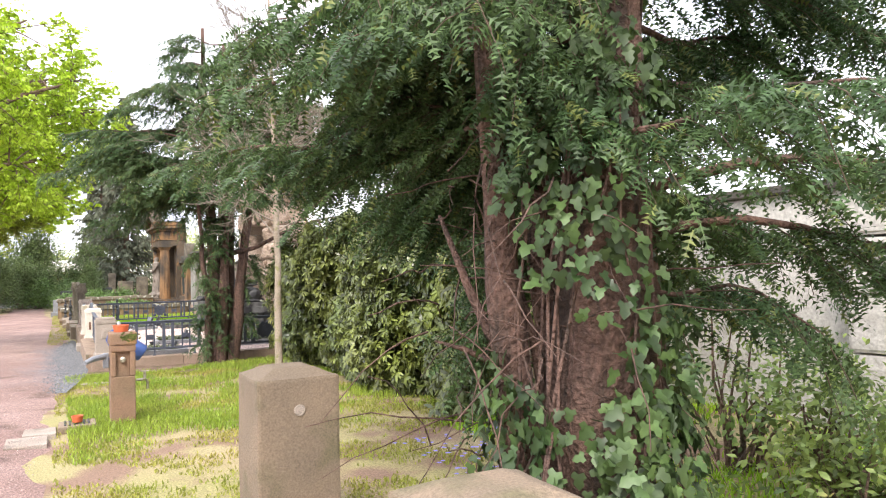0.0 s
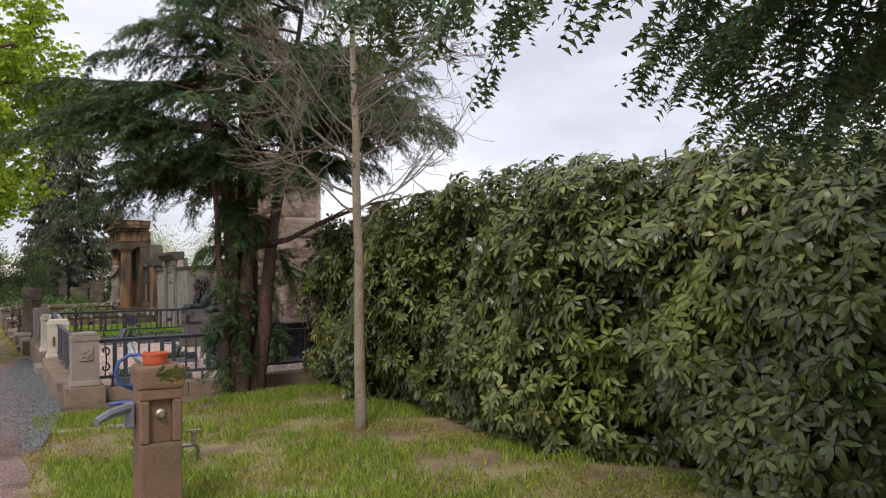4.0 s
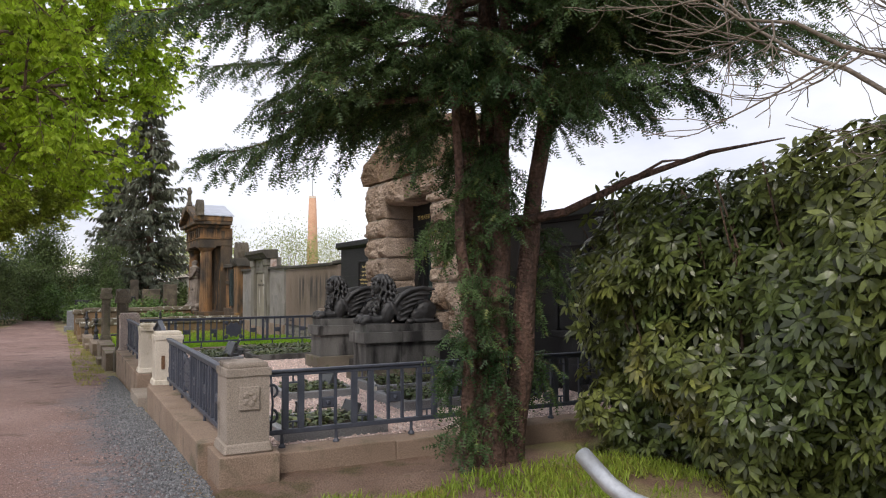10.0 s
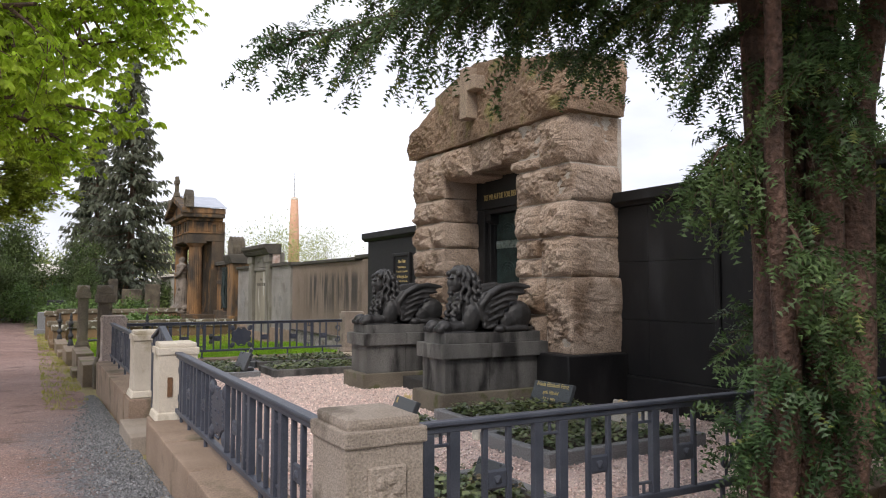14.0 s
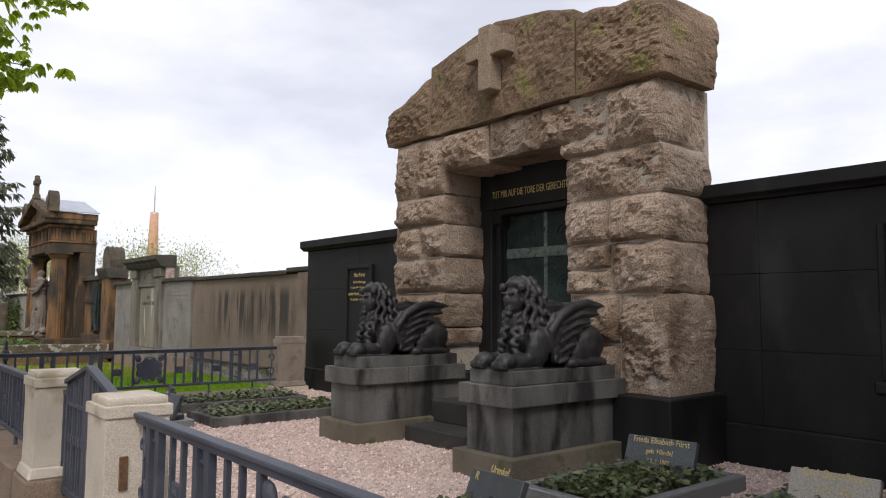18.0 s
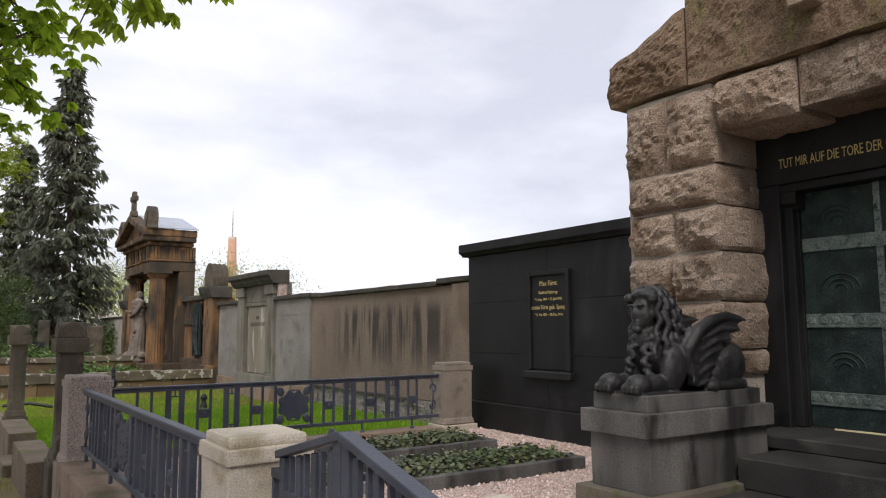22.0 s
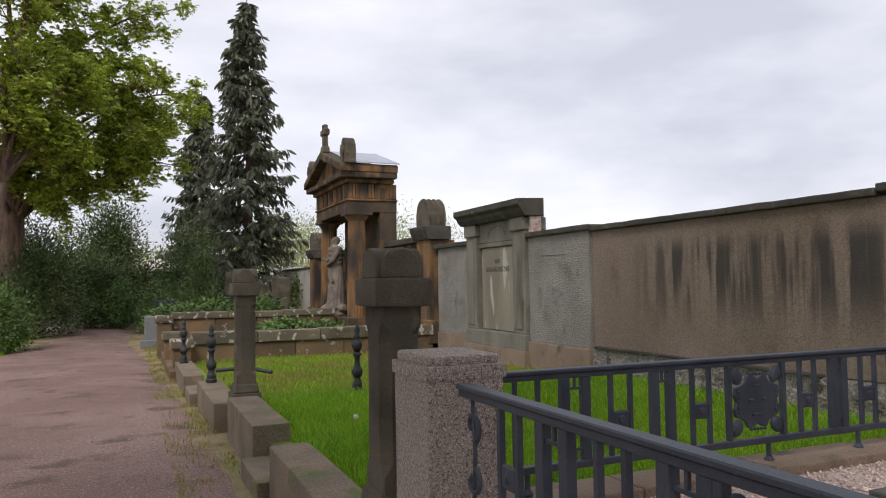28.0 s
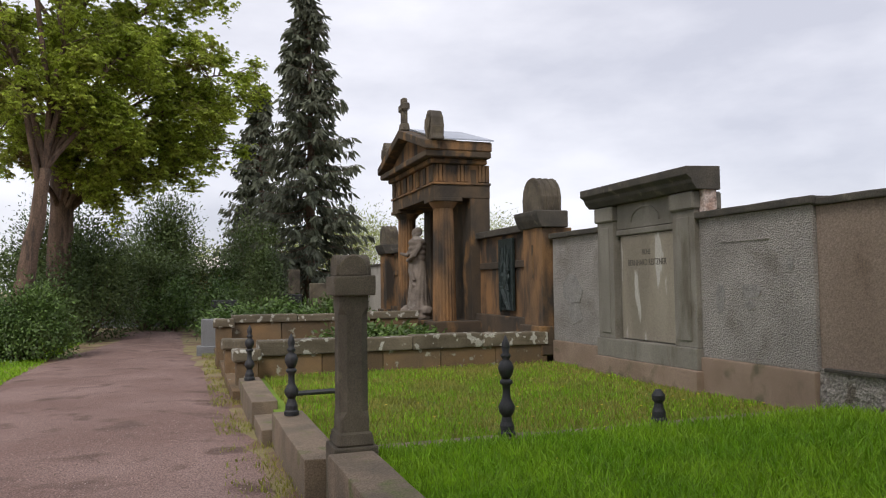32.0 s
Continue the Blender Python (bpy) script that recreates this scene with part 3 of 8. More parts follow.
stone_post("end_post", "pale limestone end post against the black wall", M_CONC, 5.6, 6.09, 28.98, 29.28, -0.2, 0.86, 0.06, -0.04, M_LIME, "grave fence posts", seed=17)
plate = part("bronze_plate", box(0.7, 0.75, 21.476, 21.492, 0.27, 0.47, 0.004), mat("small_bronze", (0.12, 0.06, 0.03), (0.18, 0.1, 0.05), 9, 60, 0.5, 0.1), bpy.data.objects["gate_post"], "small brown bronze plate")


def kerb_run(name, label, material, x0, x1, y0, y1, z0, z1, pieces, along, seed=0):
    k = thing(name, label, "kerb", kind="structure")
    for i in range(pieces):
        a, b = i / pieces, (i + 1) / pieces
        r = random.Random(seed + i)
        dz = r.uniform(-0.008, 0.008)
        if along == "x":
            bm = worn_box(x0 + (x1 - x0) * a + 0.003, x0 + (x1 - x0) * b - 0.003, y0, y1, z0, z1 + dz, 0.015, 3, 0.008, seed + i)
        else:
            bm = worn_box(x0, x1, y0 + (y1 - y0) * a + 0.003, y0 + (y1 - y0) * b - 0.003, z0, z1 + dz, 0.015, 3, 0.008, seed + i)
        part("kerb_stone", bm, material, k)
    return k


kerb_run("kerb_south", "brown cast-stone kerb under the iron fence", M_KERB, 1.1, 6.25, 16.7, 17.06, -0.5, -0.07, 4, "x", 20)
kerb_run("kerb_front", "brown mossy kerb wall under the iron fence", M_KERB, 0.5, 0.98, 16.95, 21.4, -0.6, 0.05, 4, "y", 30)
kerb_run("kerb_gate_step", "worn pale stone step under the gate", M_CONC, 0.42, 1.0, 21.98, 23.2, -0.6, -0.2, 1, "y", 40)
kerb_run("kerb_front_far", "brown mossy kerb wall under the iron fence", M_KERB, 0.52, 1.0, 23.84, 28.42, -0.7, 0.03, 4, "y", 50)
kerb_run("kerb_rear", "brown cast-stone kerb between grave plots", M_KERB, 1.1, 5.52, 28.95, 29.32, -0.7, -0.06, 4, "x", 60)
solo("gravel_bed", box(0.9, 6.28, 17.0, 29.0, -0.5, -0.125, 0), M_PINK, "pink gravel surface inside the fenced grave plot", "gravel", kind="structure")


def pebbles(count, x0, x1, y0, y1, z):
    rng = np.random.default_rng(3)
    p = np.column_stack([rng.uniform(x0, x1, count), rng.uniform(y0, y1, count), np.full(count, z)])
    s = rng.uniform(0.008, 0.02, count)
    octa = np.array([(1, 0, 0), (-1, 0, 0), (0, 1, 0), (0, -1, 0), (0, 0, 0.75), (0, 0, -0.6)])
    a = rng.uniform(0, 6.28, count)
    c, sn = np.cos(a), np.sin(a)
    jit = rng.uniform(0.65, 1.25, (count, 6, 1))
    v = octa[None] * s[:, None, None] * jit
    v = np.stack([v[..., 0] * c[:, None] - v[..., 1] * sn[:, None], v[..., 0] * sn[:, None] + v[..., 1] * c[:, None], v[..., 2]], -1) + p[:, None]
    f = np.array([(0, 2, 4), (2, 1, 4), (1, 3, 4), (3, 0, 4), (2, 0, 5), (1, 2, 5), (3, 1, 5), (0, 3, 5)])
    tris = (np.arange(count)[:, None, None] * 6 + f[None]).reshape(-1, 3)
    tagged(new("pink_pebbles", raw_mesh("pink_pebbles", v.reshape(-1, 3), tris, M_PEBBLE)), "loose pink and cream gravel pebbles", "gravel", kind="stuff")


pebbles(34000, 1.0, 6.25, 17.05, 29.0, -0.118)


def loose_gravel(count):
    r = np.random.default_rng(8)
    y = 13.0 + 14.5 * r.random(count) ** 0.8
    x = np.array([right_edge(v) for v in y]) - 0.02 - np.abs(r.normal(0, 0.3, count)) * np.clip((y - 11.5) / 4, 0.15, 1) * np.clip((28.5 - y) / 6, 0, 1)
    s = r.uniform(0.008, 0.02, count)
    z = np.array([ground_z(v) for v in y]) + 0.06
    a = r.uniform(0, 6.28, (count, 3))
    v = np.stack([np.column_stack([x + s * np.cos(a[:, 0] + k * 2.09), y + s * np.sin(a[:, 0] + k * 2.09), z]) for k in range(3)] + [np.column_stack([x, y, z + s * 0.9])], 1)
    t = np.array([(0, 1, 3), (1, 2, 3), (2, 0, 3)])
    tagged(new("grey_pebbles", raw_mesh("grey_pebbles", v.reshape(-1, 3), (np.arange(count)[:, None, None] * 4 + t[None]).reshape(-1, 3), M_GREYPEBBLE)), "loose grey gravel along the kerb", "gravel", kind="stuff")


loose_gravel(16000)


def path_litter(stones, twigs):
    """Fine grit and fallen twigs on the path."""
    r = np.random.default_rng(19)
    y = 6.0 + 34 * r.random(stones)
    lo, hi = np.array([left_edge(v) for v in y]) + 0.3, np.array([right_edge(v) for v in y]) - 0.1
    x = lo + (hi - lo) * r.random(stones) ** 0.8
    w = r.uniform(0.004, 0.011, stones)
    z = np.array([ground_z(v) for v in y]) + 0.05
    a = r.uniform(0, 6.28, stones)
    v = np.stack([np.column_stack([x + w * np.cos(a + k * 2.09), y + w * np.sin(a + k * 2.09), z]) for k in range(3)] + [np.column_stack([x, y, z + w * 0.8])], 1)
    t = np.array([(0, 1, 3), (1, 2, 3), (2, 0, 3)])
    tagged(new("path_grit", raw_mesh("path_grit", v.reshape(-1, 3), (np.arange(stones)[:, None, None] * 4 + t[None]).reshape(-1, 3), M_GRIT)), "fine pale and brown grit on the path", "gravel", kind="stuff")
    v, f = [], []
    for k in range(twigs):
        yy = r.uniform(7, 38)
        p = np.array([r.uniform(-3.6, right_edge(yy) - 0.1), yy, ground_z(yy) + 0.058])
        d = r.uniform(0, 6.28)
        n = r.uniform(0.03, 0.16)
        e = np.array([math.cos(d), math.sin(d), 0.02])
        q = np.array([-e[1], e[0], 0]) * r.uniform(0.003, 0.008)
        m = p + e * n * 0.5 + q * r.uniform(-3, 3)
        b = len(v)
        v += [p - q, p + q, m + q, m - q, p + e * n]
        f += [(b, b + 1, b + 2), (b, b + 2, b + 3), (b + 3, b + 2, b + 4)]
    tagged(new("path_twigs", raw_mesh("path_twigs", v, f, M_TWIGDARK)), "small fallen twigs and leaf bits on the path", "twigs", kind="stuff")


path_litter(26000, 420)


# ---- iron fence ----
def iron_fence(length, bays, group, label, m, thick=0.03, height=0.62, feet=(0.3,)):
    """A panel along its own +x, bottom rail at 0. bays: (kind, width) from the start."""
    f = thing("iron_fence", label, "fence", group)
    f.matrix_world = m
    h = thick / 2
    part("top_rail", box(0, length, -0.038, 0.038, height - 0.026, height, 0.006), M_IRON, f)
    part("upper_rail", box(0, length, -0.022, 0.022, height - 0.062, height - 0.027, 0.004), M_IRON, f)
    part("bottom_rail", box(0, length, -0.025, 0.025, 0.0, 0.045, 0.005), M_IRON, f)
    lo, hi = 0.045, height - 0.062
    x = 0.0

    def bar(a, b, t=h, z0=lo, z1=hi):
        part("bar", box(a, b, -t, t, z0, z1, 0.003), M_IRON, f)
    for kind, w in bays:
        if kind == "double":
            bar(x, x + 0.062, 0.022)
            bar(x + w - 0.062, x + w, 0.022)
            for z in (lo + 0.06, hi - 0.075):
                part("slotted_link", box(x + 0.062, x + w - 0.062, -0.01, 0.01, z, z + 0.016, 0.002), M_IRON, f)
            part("small_bar", box(x + w / 2 - 0.008, x + w / 2 + 0.008, -0.008, 0.008, hi - 0.075, hi, 0.002), M_IRON, f)
            part("small_bar", box(x + w / 2 - 0.008, x + w / 2 + 0.008, -0.008, 0.008, lo, lo + 0.075, 0.002), M_IRON, f)
        elif kind == "pair":
            a, b = x + w * 0.34, x + w * 0.66
            bar(a - 0.015, a + 0.015, 0.015)
            bar(b - 0.015, b + 0.015, 0.015)
            zc = (lo + hi) / 2 - 0.03
            bm = box(a + 0.01, b - 0.01, -0.012, 0.012, zc - 0.055, zc + 0.055, 0.012)
            ball(bm, ((a + b) / 2, 0, zc), (0.035, 0.03, 0.035), detail=1)
            part("square_boss", bm, M_IRON, f, smooth=False)
        elif kind == "plain":
            for k in (1, 2):
                bar(x + w * k / 3 - 0.014, x + w * k / 3 + 0.014, 0.014)
        elif kind == "scroll":
            bm = bmesh.new()
            for s in (1, -1):
                pts = []
                for k in range(22):
                    t = k / 21
                    a = -1.2 + 5.2 * t
                    r = 0.075 * (1 - 0.72 * t)
                    pts.append((x + w / 2 + s * 0.0 + r * math.cos(a), 0, (lo + hi) / 2 + s * (0.13 + r * math.sin(a))))
                pipe(pts, 0.014, 6, bm)
            pipe([(x + w / 2, 0, lo), (x + w / 2 + 0.02, 0, (lo + hi) / 2), (x + w / 2, 0, hi)], 0.011, 6, bm)
            part("scroll", bm, M_IRON, f, "curled iron scroll", smooth=True)
        elif kind == "crest":
            bar(x, x + 0.035, 0.02)
            bar(x + w - 0.035, x + w, 0.02)
            c, zc, hw, hh = x + w / 2, (lo + hi) / 2, w / 2 - 0.055, (hi - lo) / 2 - 0.03
            out = []
            for k in range(28):
                a = 2 * math.pi * k / 28
                r = 1 - 0.2 * math.cos(4 * a) ** 2 + 0.1 * math.cos(2 * a)
                out.append((c + hw * 0.98 * r * math.cos(a), zc + hh * 0.98 * r * math.sin(a)))
            bm = prism(out, 0.03, "y", -0.015, 0.006)
            for sx in (-1, 1):
                for sz in (-1, 1):
                    ball(bm, (c + sx * hw * 0.85, 0, zc + sz * hh * 0.78), (0.05, 0.028, 0.065), (0, 30 * sx * sz, 0), 2)
                for k in range(5):
                    ball(bm, (c + sx * hw * 0.8, -0.012, zc + (k - 2) * 0.035), (0.014, 0.014, 0.014), detail=1)
            for k in range(5):
                for sz in (-1, 1):
                    ball(bm, (c + (k - 2) * 0.03, -0.012, zc + sz * hh * 0.85), (0.014, 0.014, 0.014), detail=1)
            crest = part("crest_shield", bm, M_IRON, f, "cast shield ornament with volutes")
            for dx, dz, lw in ((0, 0.1, 0.07), (-0.06, 0.0, 0.05), (0.06, 0.0, 0.04), (-0.01, -0.1, 0.09)):
                part("raised_mark", box(c + dx - lw / 2, c + dx + lw / 2, -0.024, 0.024, zc + dz, zc + dz + 0.018, 0.003), M_IRON, crest)
        x += w
    for fx in feet:
        part("foot", lathe([(0.035, -0.13), (0.035, -0.115), (0.018, -0.09), (0.016, 0.0)], 8, (fx, 0, 0)), M_IRON, f)
    return f


BAYS_A = [("scroll", 0.17), ("double", 0.17), ("pair", 0.42), ("double", 0.17), ("pair", 0.42), ("crest", 0.5), ("pair", 0.42), ("double", 0.17), ("pair", 0.42), ("double", 0.17), ("pair", 0.42), ("scroll", 0.17)]


def bays_for(length, bays):
    k = length / sum(w for _, w in bays)
    return [(kind, w * k) for kind, w in bays]


IRON = "openwork wrought-iron fence panel painted dark blue grey"
south_bays = [("scroll", 0.2), ("double", 0.2), ("pair", 0.45), ("double", 0.22), ("pair", 0.45), ("double", 0.22), ("pair", 0.45), ("scroll", 0.25), ("double", 0.2), ("crest", 0.5), ("double", 0.2), ("pair", 0.45), ("double", 0.22), ("pair", 0.45), ("scroll", 0.2)]
iron_fence(5.1, bays_for(5.1, south_bays), "grave fence", IRON, pose(1.06, 16.93, 0.065), feet=(0.22, 0.77, 1.6, 2.5, 3.4, 4.4))
iron_fence(4.55, bays_for(4.55, BAYS_A), "grave fence", IRON, pose(0.8, 21.46, 0.11, 0, 0, -90.6), feet=(0.25, 0.7, 1.5, 2.4, 3.3, 4.2))
iron_fence(4.7, bays_for(4.7, [("scroll", 0.2), ("pair", 0.42), ("double", 0.2), ("pair", 0.42), ("double", 0.2), ("crest", 0.5), ("double", 0.2), ("pair", 0.42), ("double", 0.2), ("pair", 0.42), ("double", 0.2), ("pair", 0.42), ("scroll", 0.2)]), "grave fence", IRON, pose(0.765, 28.48, 0.12, 0, 0, -90), feet=(0.2, 0.65, 1.5, 2.4, 3.4, 4.4))
rear_bays = [("scroll", 0.2), ("plain", 0.44), ("double", 0.2), ("pair", 0.44), ("double", 0.18), ("pair", 0.42), ("crest", 0.5), ("pair", 0.42), ("double", 0.16), ("pair", 0.44), ("double", 0.2), ("pair", 0.42), ("scroll", 0.2)]
iron_fence(4.55, bays_for(4.55, rear_bays), "grave fence", IRON, pose(1.03, 29.13, 0.07), feet=(0.45, 1.5, 2.4, 3.3, 4.1))


def gate_leaf(label, at, turn):
    g = thing("gate_leaf", label, "gate", "iron gate leaves", at=at)
    g.rotation_euler = (0, 0, radians(turn))
    L, a, b = 0.725, 0.86, 1.01
    part("hinge_stile", box(0, 0.05, -0.02, 0.02, 0, a - 0.06, 0.004), M_IRON, g)
    part("meeting_stile", box(L - 0.06, L, -0.02, 0.02, 0, b, 0.004), M_IRON, g)
    part("top_rail", prism([(0.1, a), (L, b), (L, b + 0.035), (0.1, a + 0.035)], 0.07, "y", -0.035, 0.004), M_IRON, g)
    part("shoulder", box(0.0, 0.16, -0.025, 0.025, a - 0.09, a - 0.05, 0.004), M_IRON, g)
    part("shoulder_stile", box(0.12, 0.17, -0.02, 0.02, 0.0, a + 0.01, 0.004), M_IRON, g)
    part("bottom_rail", box(0, L, -0.022, 0.022, 0.02, 0.07, 0.004), M_IRON, g)
    part("middle_rail", box(0.16, L - 0.05, -0.016, 0.016, a - 0.16, a - 0.13, 0.003), M_IRON, g)
    for k in range(6):
        x = 0.21 + 0.078 * k
        part("bar", box(x, x + (0.045 if k % 2 else 0.02), -0.012, 0.012, 0.06, a + (x - 0.1) * 0.195, 0.002), M_IRON, g)
        part("square_boss", box(x - 0.01, x + 0.04, -0.018, 0.018, 0.42, 0.49, 0.004), M_IRON, g)
    for z in (0.16, 0.62):
        part("hinge_pin", pipe([(-0.09, 0, z), (0.02, 0, z), (0.02, 0, z + 0.06)], 0.014, 8), M_IRON, g)


gate_leaf("closed iron gate leaf hung on a pale stone post", (0.8, 23.34, -0.1), -90.0)
gate_leaf("closed iron gate leaf with a rising top rail", (0.8, 21.88, -0.1), 90.0)


# ---- black granite wall and the monument ----
bw = thing("wall_black", "matt black granite memorial wall with a moulded coping", "wall", kind="structure")
for a, b in ((16.85, 22.1), (23.9, 29.33)):
    n = 3
    for i in range(n):
        for z0, z1 in ((0.27, 0.99), (0.99, 1.74), (1.74, 2.47)):
            y0, y1 = a + (b - a) * i / n, a + (b - a) * (i + 1) / n
            part("granite_panel", box(6.3, 6.72, y0 + 0.0015, y1 - 0.0015, z0 + 0.0015, z1 - 0.0015, 0.003), M_BLACK, bw)
    part("base_course", box(6.26, 6.72, a - 0.02, b + 0.02, -0.35, 0.268, 0.012), M_BLACK, bw)
    part("coping", prism([(6.17, 2.66), (6.17, 2.53), (6.22, 2.5), (6.24, 2.472), (6.75, 2.472), (6.75, 2.66), (6.45, 2.69)], b - a + 0.14, "y", a - 0.05, 0.006), M_BLACK, bw)


def wall_plaque(yc, lines):
    t = thing("memorial_tablet", "black granite memorial tablet in a moulded frame" + (" with gilded lettering" if lines else ""), "tablet", "memorial tablets")
    y0, y1, z0, z1 = yc - 0.42, yc + 0.42, 0.7, 2.14
    part("slab", box(6.278, 6.305, y0 + 0.07, y1 - 0.07, z0 + 0.1, z1 - 0.07, 0.004), M_BLACK, t)
    for a, b, c, d in ((y0, y0 + 0.075, z0 + 0.08, z1), (y1 - 0.075, y1, z0 + 0.08, z1), (y0 + 0.075, y1 - 0.075, z1 - 0.075, z1)):
        part("frame_bar", box(6.235, 6.302, a, b, c, d, 0.014), M_BLACK, t)
    part("sill", box(6.19, 6.302, y0 - 0.05, y1 + 0.05, z0 - 0.03, z0 + 0.08, 0.02), M_BLACK, t)
    for text, size, z in lines:
        words(text, size, M_GOLD, t, on_west(6.276, yc, z), width=0.86)
    return t


wall_plaque(27.47, [("Max Fürst", 0.1, 1.93), ("Stadtrat Ritter pp.", 0.062, 1.82), ("* 2. Aug. 1841  + 25. Juni 1912.", 0.05, 1.73), ("Antonie Fürst geb. Spengler", 0.085, 1.61), ("* 15. Mai 1852  + 29. Dez. 1916.", 0.05, 1.52)])
wall_plaque(18.85, [])


def lattice_box(counts):
    """A box from -1 to 1 whose sides are grids of counts cells along x, y and z."""
    bm, seen = bmesh.new(), {}

    def corner(key):
        if key not in seen:
            seen[key] = bm.verts.new([2 * k / n - 1 for k, n in zip(key, counts)])
        return seen[key]
    for axis in range(3):
        b, c = (axis + 1) % 3, (axis + 2) % 3
        for side in (0, counts[axis]):
            for i in range(counts[b]):
                for j in range(counts[c]):
                    ring = []
                    for di, dj in ((0, 0), (1, 0), (1, 1), (0, 1)):
                        key = [0, 0, 0]
                        key[axis], key[b], key[c] = side, i + di, j + dj
                        ring.append(corner(tuple(key)))
                    bm.faces.new(ring if side else ring[::-1])
    return bm


def rock(y0, y1, z0, z1, x0=5.5, x1=6.32, bulge=0.07, seed=0, shape=None, butts=(False, False)):
    """A rock-faced ashlar: split facets that meet in ridges, inside a narrow dressed margin. shape bends its outline, butts tells which ends meet a neighbour."""
    rng = random.Random(seed)
    bm = lattice_box([max(6, int(d / c)) for d, c in ((x1 - x0, 0.05), (y1 - y0, 0.03), (z1 - z0, 0.03))])
    off = Vector((rng.uniform(-50, 50), rng.uniform(-50, 50), rng.uniform(-50, 50)))
    mid = Vector(((x0 + x1) / 2, (y0 + y1) / 2, (z0 + z1) / 2))
    half = Vector(((x1 - x0) / 2, (y1 - y0) / 2, (z1 - z0) / 2))

    def split_face(hu, hv):
        """Heights over a face: the lowest of a few leaning planes, broken by smaller splits."""
        planes = [(rng.uniform(-hu, hu) * 0.8, rng.uniform(-hv, hv) * 0.8, rng.uniform(-2.6, 2.6), rng.uniform(-2.6, 2.6), rng.uniform(0.8, 1.4)) for k in range(6)]
        chips = [(rng.uniform(-hu, hu), rng.uniform(-hv, hv), rng.uniform(-2.2, 2.2), rng.uniform(-2.2, 2.2), rng.uniform(-0.09, 0.09)) for k in range(max(10, int(hu * hv * 150)))]

        def height(u, v, wob):
            h = min(c + a * (u - pu) + b * (v - pv) for pu, pv, a, b, c in planes)
            pu, pv, a, b, c = min(chips, key=lambda q: (q[0] - u - 0.05 * wob) ** 2 + (q[1] - v + 0.05 * wob) ** 2)
            return max(0.1, min(1.5, 0.25 + 0.75 * h)) + c + 0.5 * (a * (u - pu) + b * (v - pv))
        return height
    front, ends = split_face(half.y, half.z), (split_face(half.x, half.z), split_face(half.x, half.z))
    for v in bm.verts:
        u = v.co.copy()
        p = Vector((mid.x + u.x * half.x, mid.y + u.y * half.y, mid.z + u.z * half.z))
        wob = noise.noise(p * 5 + off)
        fine = 0.22 * noise.noise(p * 9 + off) + 0.26 * noise.noise(p * 20 + off)
        q = p - mid
        edge_z = (1 - abs(u.z) ** 5) ** 0.75
        joint = butts[u.y > 0]
        inset = max(0.0, 1 - abs(u.y)) * half.y
        edge_y = min(1.0, inset / 0.06) ** 0.6 if joint else 1 - 0.8 * abs(u.y) ** 10
        if u.x < -0.999:
            p.x -= bulge * (front(q.y, q.z, wob) + fine) * edge_y * edge_z
        if joint:
            pass
        elif abs(u.y) > 0.999:
            p.y += math.copysign(0.38 * bulge, u.y) * (ends[u.y > 0](q.x, q.z, wob) + fine) * (0.55 if u.x < -0.999 else 1) * edge_z
        elif abs(u.y) > 0.8 and u.x < -0.999:
            p.y += math.copysign(0.2 * bulge, u.y) * edge_z * (abs(u.y) - 0.8) * 5
        if abs(u.z) > 0.999:
            p.z += math.copysign(0.02, u.z) * (0.5 + 2 * wob + 2 * fine) * (1 - u.x ** 8) * (1 - u.y ** 8)
        p += noise.noise_vector(p * 4 + off) * (0.004 if joint and inset < 0.02 else 0.01)
        if shape:
            p.z = shape(p.y, p.z, u)
        v.co = p
    return bm


arch = thing("arch_monument", "massive rough-hewn tan stone portal tomb with a carved cross", "tomb")
seed = 100
right_pier = [(20.86, 21.4, 0.55, 1.53), (21.42, 22.0, 0.55, 1.02), (21.42, 22.05, 1.04, 1.53), (20.9, 21.5, 1.55, 2.06), (21.52, 22.1, 1.55, 1.79), (21.52, 22.1, 1.81, 2.06),
              (20.9, 21.53, 2.08, 2.53), (21.55, 22.1, 2.08, 2.53), (20.9, 22.1, 2.55, 3.02), (20.92, 21.53, 3.04, 3.68), (21.55, 22.14, 3.04, 3.2)]
left_pier = [(24.28, 25.3, 0.6, 0.88), (24.22, 25.28, 0.9, 1.13), (24.2, 25.26, 1.15, 1.58), (24.2, 24.74, 1.6, 2.06), (24.76, 25.3, 1.6, 2.06), (24.2, 24.7, 2.08, 2.5), (24.72, 25.26, 2.08, 2.5),
             (24.22, 25.26, 2.52, 2.9), (24.2, 24.78, 2.92, 3.66), (24.8, 25.3, 2.92, 3.66)]
ashlars = right_pier + left_pier + [(21.56, 22.5, 3.22, 3.69), (23.4, 24.18, 3.2, 3.69)]


def meets(y, z0, z1):
    """Whether another ashlar stands against the end at y between two heights."""
    return any(0 < abs(e - y) < 0.05 and b0 < z1 - 0.05 and b1 > z0 + 0.05 for a0, a1, b0, b1 in ashlars for e in (a0, a1))


